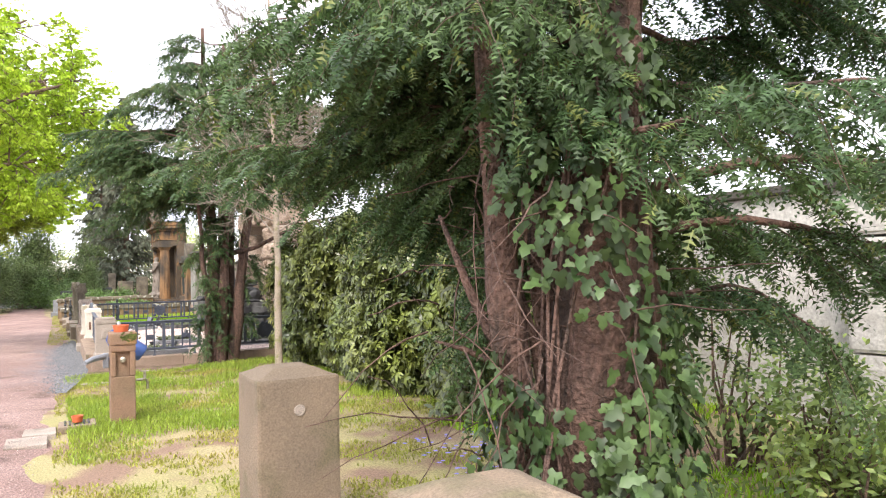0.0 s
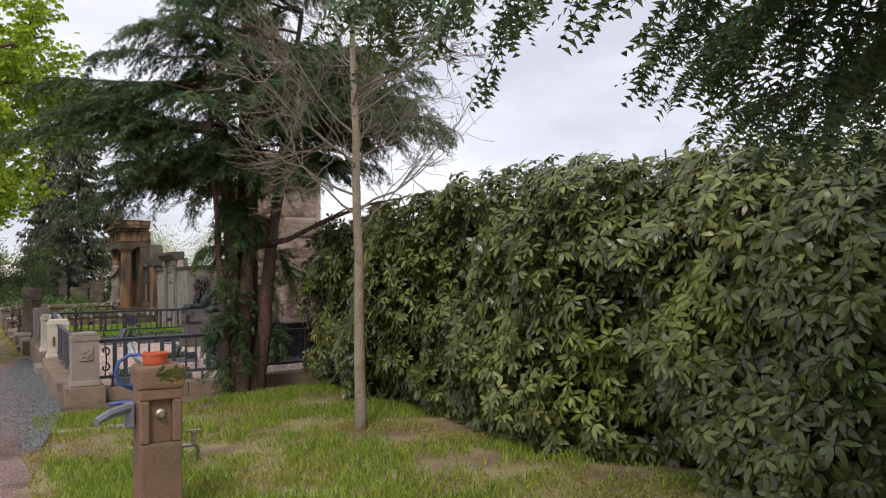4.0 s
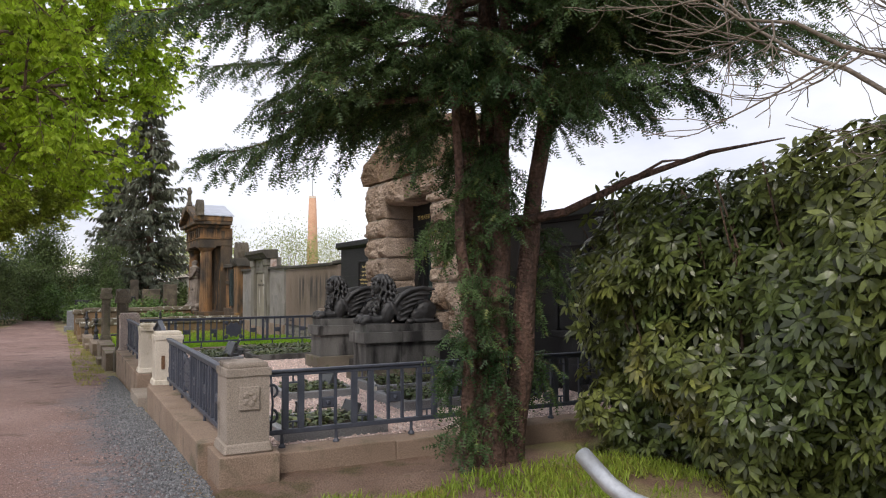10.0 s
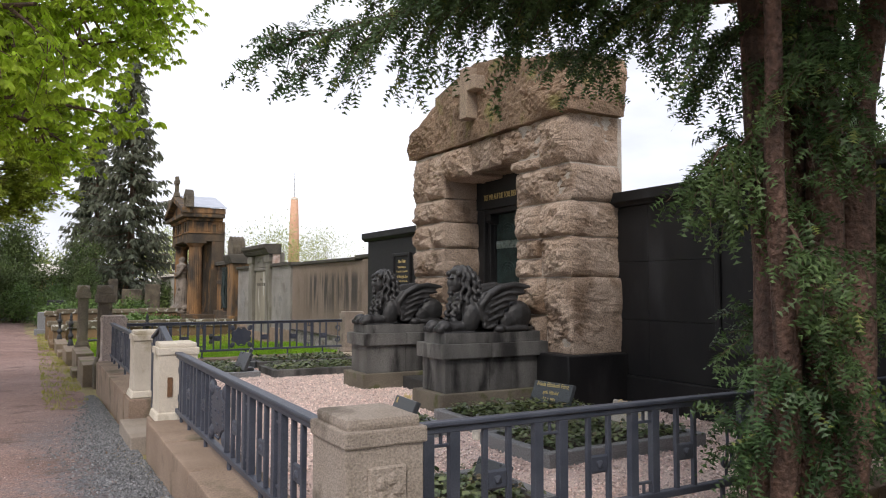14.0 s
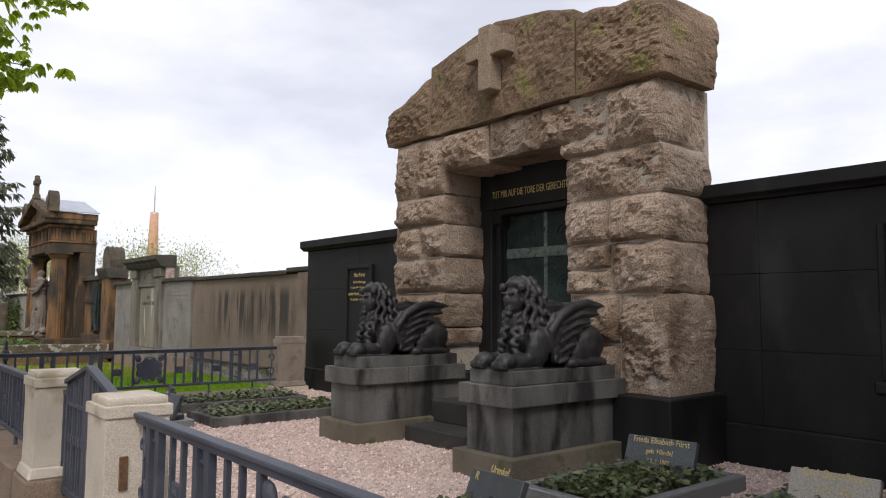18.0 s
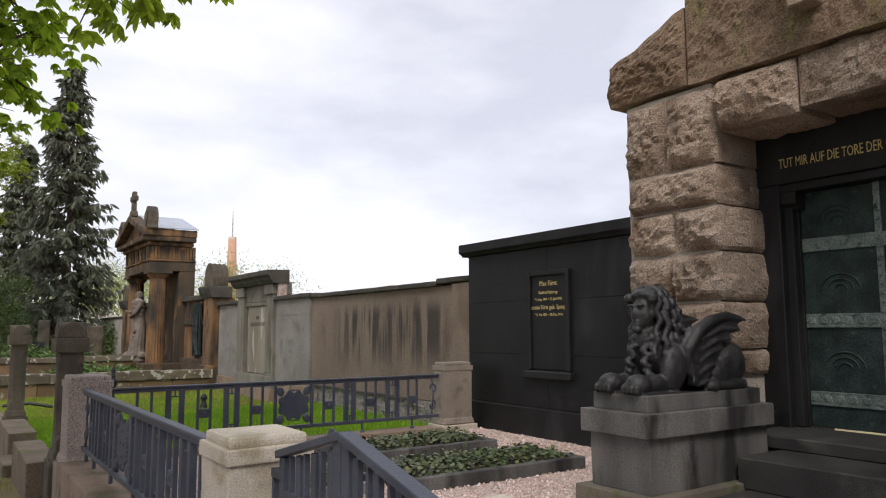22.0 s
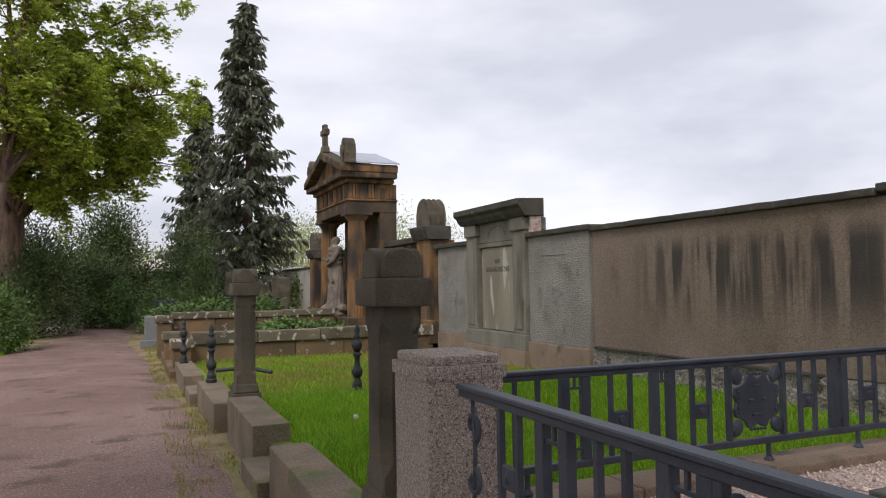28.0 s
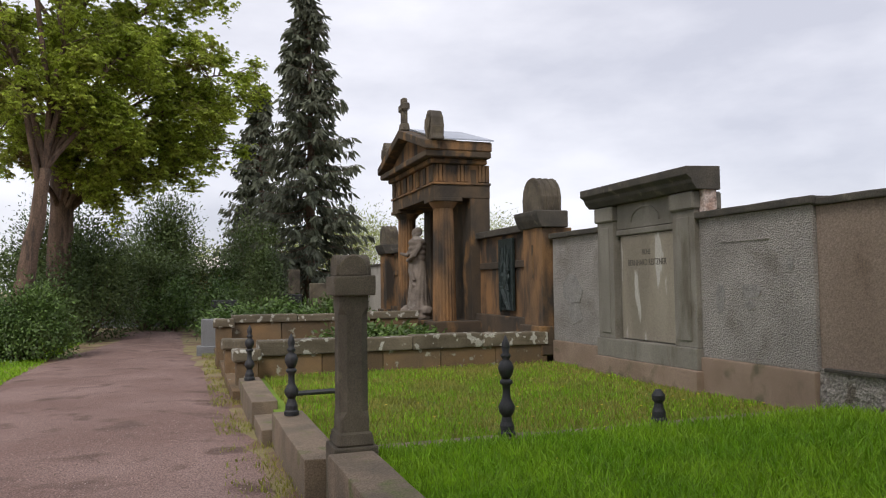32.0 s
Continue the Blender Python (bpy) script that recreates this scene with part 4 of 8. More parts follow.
for y0, y1, z0, z1 in right_pier + left_pier:
    seed += 1
    part("stone_block", rock(y0, y1, z0, z1, seed=seed, bulge=0.15 if z1 - z0 > 0.3 else 0.11, butts=(meets(y0, z0, z1), meets(y1, z0, z1))), M_ROCK, arch)
for y0, y1, z0, bulge in ((23.4, 24.18, 3.18, 0.15), (22.52, 23.38, 3.22, 0.1), (21.56, 22.5, 3.2, 0.19)):
    seed += 1
    part("lintel_block", rock(y0, y1, z0 + 0.02, 3.69, 5.52, 6.32, bulge, seed, butts=(True, True)), M_ROCK, arch)


def gable(top0, top1, bottom, y0, y1):
    """Bends a block's top from height top0 at y0 to top1 at y1."""
    def shape(y, z, u):
        t = min(max((y - y0) / (y1 - y0), 0), 1)
        top = top0 + (top1 - top0) * t
        return bottom + (z - bottom) / (4.6 - bottom) * (top - bottom) + 0.03 * noise.noise(Vector((y * 4, 2, 1))) * max(u.z, 0)
    return shape


part("crowning_block", rock(20.8, 21.9, 3.7, 4.6, 5.42, 6.34, 0.13, 201, gable(4.46, 4.62, 3.7, 20.6, 21.9), (False, True)), M_ROCKTOP, arch)


def peak(y, z, u):
    top = float(np.interp(y, [21.9, 22.3, 23.2, 24.5], [4.68, 4.8, 4.93, 4.66]))
    return 3.72 + (z - 3.72) / (4.6 - 3.72) * (top - 3.72)


part("crowning_block", rock(21.93, 24.46, 3.72, 4.6, 5.44, 6.36, 0.1, 202, peak, (True, True)), M_ROCKTOP, arch)
part("crowning_block", rock(24.49, 25.5, 3.74, 4.6, 5.46, 6.36, 0.12, 203, gable(4.54, 4.16, 3.74, 24.5, 25.6), (True, False)), M_ROCKTOP, arch)
cross = bmesh.new()
box(5.24, 5.44, 23.08, 23.3, 4.03, 4.83, 0.01, cross)
box(5.24, 5.44, 22.84, 23.079, 4.44, 4.65, 0.01, cross)
box(5.24, 5.44, 23.301, 23.54, 4.44, 4.65, 0.01, cross)
part("carved_cross", cross, mat("smooth_cut_stone", (0.33, 0.255, 0.19), (0.27, 0.21, 0.155), 4, 60, 0.95, 0.3), arch, "smooth carved stone cross")
core = bmesh.new()
for y0, y1 in ((20.93, 22.06), (24.26, 25.3)):
    box(5.508, 6.4, y0 - 0.01, y1 + 0.01, 0.56, 3.7, 0, core)
box(5.58, 6.4, 21.2, 25.2, 3.3, 4.1, 0, core)
part("mortar_core", core, M_MORTAR, arch)
for y0, y1 in ((20.72, 22.12), (24.14, 25.5)):
    part("pier_plinth", box(5.3, 6.3, y0, y1, -0.2, 0.55, 0.015), M_BLACK, arch, "black granite plinth")
door = thing("tomb_door", "green bronze double tomb door in a black granite surround", "door")
part("lintel", box(6.12, 6.6, 22.05, 24.27, 2.72, 3.3, 0.01), M_BLACK, door)
part("lintel_step", box(6.16, 6.6, 22.3, 24.03, 2.64, 2.719, 0.006), M_BLACK, door)
part("jamb", box(6.14, 6.6, 24.0, 24.27, 0.3, 2.72, 0.008), M_BLACK, door)
part("jamb", box(6.14, 6.6, 22.05, 22.38, 0.3, 2.72, 0.008), M_BLACK, door)
part("inner_jamb", box(6.22, 6.6, 23.92, 23.999, 0.42, 2.64, 0.005), M_BLACK, door)
part("inner_jamb", box(6.22, 6.6, 22.381, 22.46, 0.42, 2.64, 0.005), M_BLACK, door)
for y0, y1 in ((22.462, 23.18), (23.2, 23.918)):
    leaf = part("door_leaf", box(6.34, 6.4, y0, y1, 0.42, 2.64, 0.006), M_DOOR, door)
    for z in (0.62, 1.34, 2.06):
        bm = box(6.32, 6.338, y0 + 0.02, y1 - 0.02, z, z + 0.13, 0.004)
        for k in range(6):
            ball(bm, (6.322, y0 + 0.07 + (y1 - y0 - 0.14) * k / 5, z + 0.065), (0.012, 0.05, 0.05), detail=1)
        part("studded_band", bm, M_DOORBAND, leaf, "pale worn bronze band")
    for z0, z1 in ((0.76, 1.3), (1.48, 2.02), (2.2, 2.58)):
        bm = bmesh.new()
        yc, zc = (y0 + y1) / 2, (z0 + z1) / 2
        for k in range(3):
            r = 0.05 + 0.05 * k
            pipe([(6.335, yc + r * math.cos(a) * 1.2, zc - 0.06 + r * math.sin(a)) for a in (math.pi * i / 8 for i in range(9))], 0.01, 5, bm)
        part("scroll_relief", bm, M_DOOR, leaf)
bm = box(6.322, 6.4, 23.16, 23.22, 0.42, 2.64, 0.004)
for k in range(26):
    ball(bm, (6.32, 23.19, 0.5 + k * 0.082), (0.014, 0.02, 0.02), detail=1)
part("studded_stile", bm, M_DOORBAND, door, "pale worn bronze stile")
words("TUT MIR AUF DIE TORE DER GERECHTIGKEIT", 0.135, M_GOLD, door, on_west(6.118, 23.2, 2.87), width=0.56)
words("Ps. 118. 19.", 0.07, M_GOLD, door, on_west(6.118, 22.45, 2.76), width=0.8)
steps = thing("tomb_steps", "black granite steps between sphinx pedestals", "steps")
part("step", box(4.45, 6.3, 22.06, 23.66, -0.2, 0.05, 0.01), M_STEP, steps)
part("step", box(4.9, 6.3, 22.06, 23.74, 0.051, 0.3, 0.01), M_STEP, steps)
part("step", box(5.5, 6.3, 22.14, 24.12, 0.301, 0.41, 0.01), M_STEP, steps)


def pedestal(yc):
    p = thing("sphinx_pedestal", "stepped dark stone pedestal streaked with damp", "pedestal", "sphinx pedestals", at=(0, yc, 0))
    part("base_course", worn_box(3.8, 5.4, -0.39, 0.39, -0.2, 0.1, 0.012, 3, 0.004, yc), M_PEDBASE, p, "brown mossy base course")
    part("body_front", worn_box(3.9, 4.55, -0.3, 0.3, 0.1, 0.52, 0.008, 3, 0.008, yc), M_PED, p)
    part("body_back", worn_box(4.556, 5.42, -0.29, 0.29, 0.1, 0.52, 0.008, 2, 0.004, yc), M_PED, p)
    part("ledge_front", worn_box(3.84, 4.55, -0.35, 0.35, 0.52, 0.7, 0.008, 2, 0.004, yc), M_PED, p)
    part("ledge_back", worn_box(4.556, 5.44, -0.35, 0.35, 0.52, 0.7, 0.008, 2, 0.004, yc), M_PED, p)
    part("top_slab", worn_box(3.92, 5.36, -0.28, 0.28, 0.7, 0.83, 0.008, 3, 0.004, yc), M_PED, p)


pedestal(24.08)
pedestal(21.66)


def sphinx(yc):
    """A crouched winged figure that faces the path; one plain mesh."""
    bm = bmesh.new()
    z = 0.82
    curl = random.Random(5)

    def b(x, y, h, sx, sy, sz, turn=(0, 0, 0), d=2):
        ball(bm, (x, yc + y, z + h), (sx, sy, sz), turn, d)

    def lock(points, r0, r1, sway):
        """A curled lock: beads that swing from side to side along a line."""
        pts = [Vector(p) for p in points]
        n = 24
        for k in range(n):
            t = k / (n - 1) * (len(pts) - 1)
            i = min(int(t), len(pts) - 2)
            p = pts[i].lerp(pts[i + 1], t - i)
            r = r0 + (r1 - r0) * k / (n - 1)
            b(p.x + sway * math.sin(k * 1.15), p.y + sway * math.cos(k * 1.3), p.z, r, r, r * 0.8, (curl.uniform(-40, 40), 20, 0), 1)
    b(4.76, 0, 0.23, 0.48, 0.19, 0.2, (0, 3, 0))
    b(4.42, 0, 0.34, 0.2, 0.2, 0.28, (0, 16, 0))
    b(5.06, 0, 0.23, 0.26, 0.21, 0.21)
    for s in (-1, 1):
        b(5.06, s * 0.17, 0.21, 0.23, 0.115, 0.21, (0, -18, 0))
        b(4.9, s * 0.22, 0.13, 0.16, 0.07, 0.12, (0, 30, 0))
        b(4.98, s * 0.24, 0.05, 0.25, 0.06, 0.052)
        b(4.74, s * 0.245, 0.05, 0.09, 0.07, 0.055)
        b(4.16, s * 0.135, 0.08, 0.28, 0.08, 0.08)
        b(3.98, s * 0.14, 0.085, 0.11, 0.095, 0.085)
        for k in range(4):
            b(3.9, s * 0.14 + (k - 1.5) * 0.045, 0.05, 0.05, 0.022, 0.05, d=1)
        b(4.36, s * 0.175, 0.2, 0.14, 0.085, 0.2, (0, 14, 0))
        # hair beside the face, behind the ears and over the chest
        lock([(4.25, s * 0.05, 0.835), (4.26, s * 0.125, 0.76), (4.26, s * 0.13, 0.6), (4.22, s * 0.13, 0.42), (4.2, s * 0.12, 0.26)], 0.036, 0.032, 0.01)
        lock([(4.3, s * 0.06, 0.85), (4.33, s * 0.145, 0.75), (4.33, s * 0.155, 0.56), (4.29, s * 0.165, 0.38), (4.3, s * 0.16, 0.24)], 0.04, 0.036, 0.01)
        lock([(4.38, s * 0.06, 0.84), (4.41, s * 0.14, 0.72), (4.41, s * 0.165, 0.54), (4.42, s * 0.18, 0.4)], 0.042, 0.038, 0.01)
        lock([(4.45, s * 0.04, 0.78), (4.48, s * 0.12, 0.66), (4.49, s * 0.15, 0.5)], 0.045, 0.042, 0.015)
        lock([(4.22, s * 0.1, 0.48), (4.17, s * 0.06, 0.38), (4.14, s * 0.08, 0.24), (4.16, s * 0.1, 0.14)], 0.034, 0.034, 0.015)
        b(4.2, s * 0.125, 0.76, 0.05, 0.045, 0.05, d=1)
        b(4.175, s * 0.05, 0.675, 0.02, 0.03, 0.012, d=1)
        b(4.19, s * 0.065, 0.62, 0.032, 0.03, 0.045, d=1)
        b(4.135, s * 0.05, 0.705, 0.026, 0.042, 0.012, (0, 0, 0), 1)
    b(4.23, 0, 0.635, 0.105, 0.1, 0.155)
    b(4.34, 0, 0.7, 0.155, 0.155, 0.165)
    b(4.27, 0, 0.79, 0.115, 0.125, 0.06)
    b(4.122, 0, 0.635, 0.026, 0.02, 0.055)
    b(4.14, 0, 0.55, 0.026, 0.042, 0.012)
    b(4.14, 0, 0.575, 0.026, 0.036, 0.01)
    b(4.145, 0, 0.51, 0.04, 0.045, 0.033)
    b(4.28, 0, 0.44, 0.12, 0.12, 0.14)
    for s in (-1, 1):
        y0 = s * 0.215
        b(4.6, y0, 0.3, 0.16, 0.05, 0.25, (0, -18, 0))
        b(4.74, y0 + s * 0.015, 0.45, 0.2, 0.045, 0.14, (0, -28, 0))
        # one thick plate with stepped feather ends, ribbed by the quills
        outline = [(4.5, 0.06), (4.47, 0.28), (4.56, 0.44), (4.72, 0.55), (4.94, 0.6), (5.24, 0.6), (5.1, 0.55), (5.15, 0.5), (4.98, 0.47), (5.02, 0.42), (4.88, 0.4), (4.89, 0.34), (4.8, 0.3), (4.79, 0.22), (4.72, 0.17), (4.68, 0.09), (4.6, 0.05)]
        wing = prism([(u, z + v) for u, v in outline], 0.07, "y", yc + s * 0.235 - 0.035)
        me = bpy.data.meshes.new("wing")
        wing.to_mesh(me)
        wing.free()
        bm.from_mesh(me)
        bpy.data.meshes.remove(me)
        for k, (ex, ez) in enumerate(((4.68, 0.1), (4.78, 0.23), (4.87, 0.35), (5.0, 0.43), (5.13, 0.51), (5.22, 0.585))):
            sx0, sz0 = 4.53 + 0.012 * k, 0.06 + 0.09 * k
            pipe([(sx0, yc + s * 0.268, z + sz0), ((sx0 + ex) / 2 + 0.01, yc + s * 0.274, z + (sz0 + ez) / 2 + 0.012 * k), (ex, yc + s * 0.266, z + ez)], [0.016, 0.02, 0.01], 6, bm)
        for row in range(3):
            for k in range(5):
                b(4.51 + 0.07 * row + 0.015 * k, s * 0.265, 0.1 + 0.085 * k + 0.04 * row, 0.046, 0.016, 0.036, (0, -35, 0), 1)
        pipe([(4.48, yc + s * 0.19, z + 0.16), (4.47, yc + s * 0.235, z + 0.36), (4.57, yc + s * 0.255, z + 0.49), (4.74, yc + s * 0.26, z + 0.58), (4.98, yc + s * 0.25, z + 0.625), (5.22, yc + s * 0.24, z + 0.605)], [0.05, 0.055, 0.055, 0.05, 0.04, 0.012], 9, bm)
    pipe([(5.3, yc, z + 0.1), (5.32, yc - 0.16, z + 0.05), (5.15, yc - 0.27, z + 0.04)], [0.03, 0.028, 0.03], 8, bm)
    box(3.93, 5.34, yc - 0.26, yc + 0.26, z - 0.005, z + 0.015, 0, bm)
    ob = solo("sphinx_statue", bm, M_BRONZE, "dark crouching winged sphinx sculpture on a stepped pedestal", "statue", "sphinx statues")
    rm = ob.modifiers.new("weld", "REMESH")
    rm.mode, rm.voxel_size, rm.use_smooth_shade = "VOXEL", 0.0105, True
    sm = ob.modifiers.new("soften", "SMOOTH")
    sm.factor, sm.iterations = 0.5, 2


sphinx(24.08)
sphinx(21.66)


# ---- boundary wall, panels and the walled tomb ----
def streak_wall_material():
    m = M_WALL.copy()
    m.name = "streaked_render_wall"
    n, l = m.node_tree.nodes, m.node_tree.links
    b = n["Principled BSDF"]
    old = b.inputs["Base Color"].links[0].from_socket
    geo = n.new("ShaderNodeNewGeometry")
    mp = n.new("ShaderNodeMapping")
    mp.inputs["Scale"].default_value = (1, 5.5, 0.45)
    l.new(geo.outputs["Position"], mp.inputs[0])
    t = n.new("ShaderNodeTexNoise")
    t.inputs["Scale"].default_value, t.inputs["Detail"].default_value = 1.0, 6
    l.new(mp.outputs[0], t.inputs["Vector"])
    sep = n.new("ShaderNodeSeparateXYZ")
    l.new(geo.outputs["Position"], sep.inputs[0])

    def band(src, a, b2):
        r = n.new("ShaderNodeMapRange")
        r.interpolation_type = "SMOOTHSTEP"
        r.inputs["From Min"].default_value, r.inputs["From Max"].default_value = a, b2
        l.new(src, r.inputs["Value"])
        return r.outputs[0]

    def times(a, c):
        x = n.new("ShaderNodeMath")
        x.operation = "MULTIPLY"
        l.new(a, x.inputs[0])
        l.new(c, x.inputs[1])
        return x.outputs[0]
    f = times(times(band(sep.outputs[2], 0.35, 1.25), band(sep.outputs[2], 1.95, 1.6)), times(band(sep.outputs[1], 30.0, 30.6), band(sep.outputs[1], 34.9, 33.6)))
    f = times(f, band(t.outputs[0], 0.38, 0.56))
    mx = n.new("ShaderNodeMix")
    mx.data_type = "RGBA"
    l.new(f, mx.inputs[0])
    l.new(old, mx.inputs[6])
    mx.inputs[7].default_value = (0.052, 0.044, 0.038, 1)
    l.new(mx.outputs[2], b.inputs["Base Color"])
    return m


cw = thing("wall_boundary", "stained beige rendered boundary wall with black streaks", "wall", kind="structure")
M_STREAK = streak_wall_material()
part("render_face", worn_box(6.5, 6.85, 30.0, 35.7, 0.12, 2.08, 0.012, 8, 0.006, 2), M_STREAK, cw)
part("pilaster", worn_box(6.44, 6.85, 29.38, 29.998, -0.3, 2.1, 0.012, 3, 0.005, 3), M_WALL, cw)
part("rubble_footing", worn_box(6.47, 6.85, 30.0, 35.72, -0.6, 0.118, 0.03, 14, 0.03, 4), M_RUBBLE, cw)
for i in range(6):
    part("coping_stone", worn_box(6.42, 6.93, 29.4 + 1.05 * i + 0.003, 29.4 + 1.05 * (i + 1) - 0.003, 2.08 + (0.04 if i == 0 else 0), 2.17 + (0.04 if i == 0 else 0), 0.02, 3, 0.008, 30 + i), M_CAP, cw)
part("ledge_moss", worn_box(6.42, 6.52, 31.2, 35.6, 0.1, 0.14, 0.01, 8, 0.02, 8), M_CAP, cw)

pw = thing("wall_panels", "grey roughcast wall panels with flaking patches", "wall", kind="structure")
part("roughcast_panel", worn_box(6.44, 6.85, 35.7, 37.78, 0.08, 2.1, 0.012, 6, 0.008, 5), M_PANEL, pw)
part("roughcast_panel", worn_box(6.44, 6.85, 40.5, 42.4, 0.02, 2.1, 0.012, 6, 0.008, 6), M_PANEL, pw)
part("panel_footing", worn_box(6.4, 6.85, 35.7, 37.8, -0.7, 0.08, 0.02, 5, 0.008, 7), M_KERB, pw)
part("panel_footing", worn_box(6.4, 6.85, 40.5, 42.4, -0.8, 0.02, 0.02, 5, 0.008, 8), M_KERB, pw)
for a, b in ((35.62, 37.78), (40.5, 42.45)):
    part("coping_stone", worn_box(6.36, 6.93, a, b, 2.1, 2.2, 0.02, 5, 0.008, a), M_CAP, pw)
for y, z, sy, sz in ((36.75, 1.05, 0.17, 0.1), (36.8, 0.85, 0.1, 0.06), (37.35, 0.95, 0.09, 0.2), (41.6, 1.05, 0.4, 0.28), (41.5, 0.6, 0.25, 0.2), (36.05, 1.4, 0.05, 0.1)):
    bm = bmesh.new()
    pts = []
    for k in range(14):
        a = 2 * math.pi * k / 14
        r = 1 + 0.35 * noise.noise(Vector((math.cos(a) * 2 + y * 7, math.sin(a) * 2, z * 5)))
        pts.append((y + sy * r * math.cos(a), z + sz * r * math.sin(a)))
    part("flaked_patch", prism(pts, 0.006, "x", 6.428), mat("bare_mortar_patch", (0.21, 0.2, 0.19), (0.28, 0.265, 0.25), 7, 50, 0.95, 0.6), pw, "bare patch of flaked plaster")
part("plaster_line", worn_box(6.425, 6.445, 36.4, 37.35, 1.72, 1.75, 0.006, 5, 0.008, 2), M_PANEL, pw)

tb = thing("wall_tomb", "grey sandstone wall tomb with pilasters and cornice", "tomb")
part("back", box(6.5, 6.95, 38.0, 40.3, -0.6, 2.6, 0.01), M_PLAIN, tb)
part("inscription_slab", worn_box(6.46, 6.505, 38.4, 39.88, 0.22, 1.98, 0.008, 6, 0.002, 4), M_SLAB, tb, "stained pale inscription slab")
for y0, y1 in ((37.78, 38.3), (39.98, 40.5)):
    pil = part("pilaster", worn_box(6.36, 6.8, y0, y1, 0.2, 2.25, 0.012, 4, 0.004, y0), M_PLAIN, tb)
    part("pilaster_face", box(6.342, 6.362, y0 + 0.12, y1 - 0.12, 0.3, 2.15, 0.006), M_PLAIN, pil)
    part("capital", box(6.31, 6.85, y0 - 0.03, y1 + 0.03, 2.25, 2.52, 0.025), M_PLAIN, pil)
part("frame_lintel", box(6.42, 6.52, 38.3, 39.98, 1.99, 2.09, 0.015), M_PLAIN, tb)
part("frieze", worn_box(6.44, 6.9, 38.3, 39.98, 2.1, 2.56, 0.01, 4, 0.006, 5), M_PLAIN, tb)
bm = bmesh.new()
pipe([(6.44, 39.14 + 0.4 * math.cos(a), 2.2 + 0.24 * math.sin(a)) for a in (math.pi * i / 12 for i in range(13))], 0.02, 6, bm)
part("wreath_relief", bm, M_PLAIN, tb)
part("plinth", worn_box(6.32, 6.85, 37.76, 40.52, -0.12, 0.2, 0.015, 6, 0.005, 6), M_PLAIN, tb)
part("footing", worn_box(6.28, 6.85, 37.72, 40.56, -0.9, -0.122, 0.015, 6, 0.008, 7), M_KERB, tb)
part("cornice", prism([(6.3, 2.53), (6.22, 2.62), (6.2, 2.68), (6.12, 2.74), (6.12, 2.86), (6.72, 2.88), (6.72, 2.53)], 3.06, "y", 37.62, 0.008), M_CAP, tb)
part("brick_flank", box(6.45, 6.68, 37.66, 37.78, 2.2, 2.6, 0.01), mat("flaked_brick", (0.36, 0.25, 0.2), (0.5, 0.42, 0.38), 6, 30, 0.95, 1.0, cells=12), tb, "exposed flaking brick")
words("BERNHARD REITZNER", 0.15, M_INK, tb, on_west(6.458, 39.14, 1.46), width=0.72)
words("RUHE", 0.13, M_INK, tb, on_west(6.458, 39.14, 1.64), width=0.7)

sw = thing("wall_south", "pale grey plastered boundary wall with a coping", "wall", kind="structure")
M_PALEWALL = mat("pale_plaster_wall", (0.4, 0.38, 0.35), (0.5, 0.48, 0.44), 0.9, 30, 0.95, 0.35, grain=0.2, dirt=(0.3, 0.27, 0.23), dirt_scale=1.2, stretch=(1, 1, 0.4))
part("face", worn_box(6.65, 6.95, -14, 16.8, -0.4, 2.35, 0.012, 10, 0.008, 11), M_PALEWALL, sw)
part("coping", worn_box(6.58, 7.02, -14, 16.8, 2.352, 2.45, 0.02, 10, 0.008, 12), M_CAP, sw)
for i in range(5):
    part("rusticated_course", worn_box(6.35, 6.65, 1.2, 4.2, -0.2 + 0.52 * i, 0.3 + 0.52 * i, 0.04, 4, 0.02, 50 + i), M_PALEWALL, sw)
nw = thing("wall_north", "plain rendered boundary wall behind the monuments", "wall", kind="structure")
part("face", worn_box(6.95, 7.3, 42.4, 66, -0.9, 2.0, 0.02, 6, 0.006, 13), M_PALEWALL, nw)
part("coping", worn_box(6.9, 7.36, 42.4, 66, 2.001, 2.1, 0.02, 6, 0.008, 14), M_CAP, nw)

ew = thing("wall_end", "low blue-grey plastered wall closing the path", "wall", kind="structure")
M_ENDWALL = mat("blue_grey_plaster", (0.2, 0.215, 0.235), (0.28, 0.295, 0.315), 0.7, 30, 0.95, 0.3, grain=0.25, dirt=(0.14, 0.15, 0.14), dirt_scale=1.2)
part("face", worn_box(-7.5, 4.5, 67.6, 67.9, -0.9, 0.62, 0.02, 6, 0.01, 21), M_ENDWALL, ew)
part("coping", worn_box(-7.5, 4.5, 67.52, 67.98, 0.621, 0.72, 0.02, 6, 0.01, 22), M_CAP, ew)


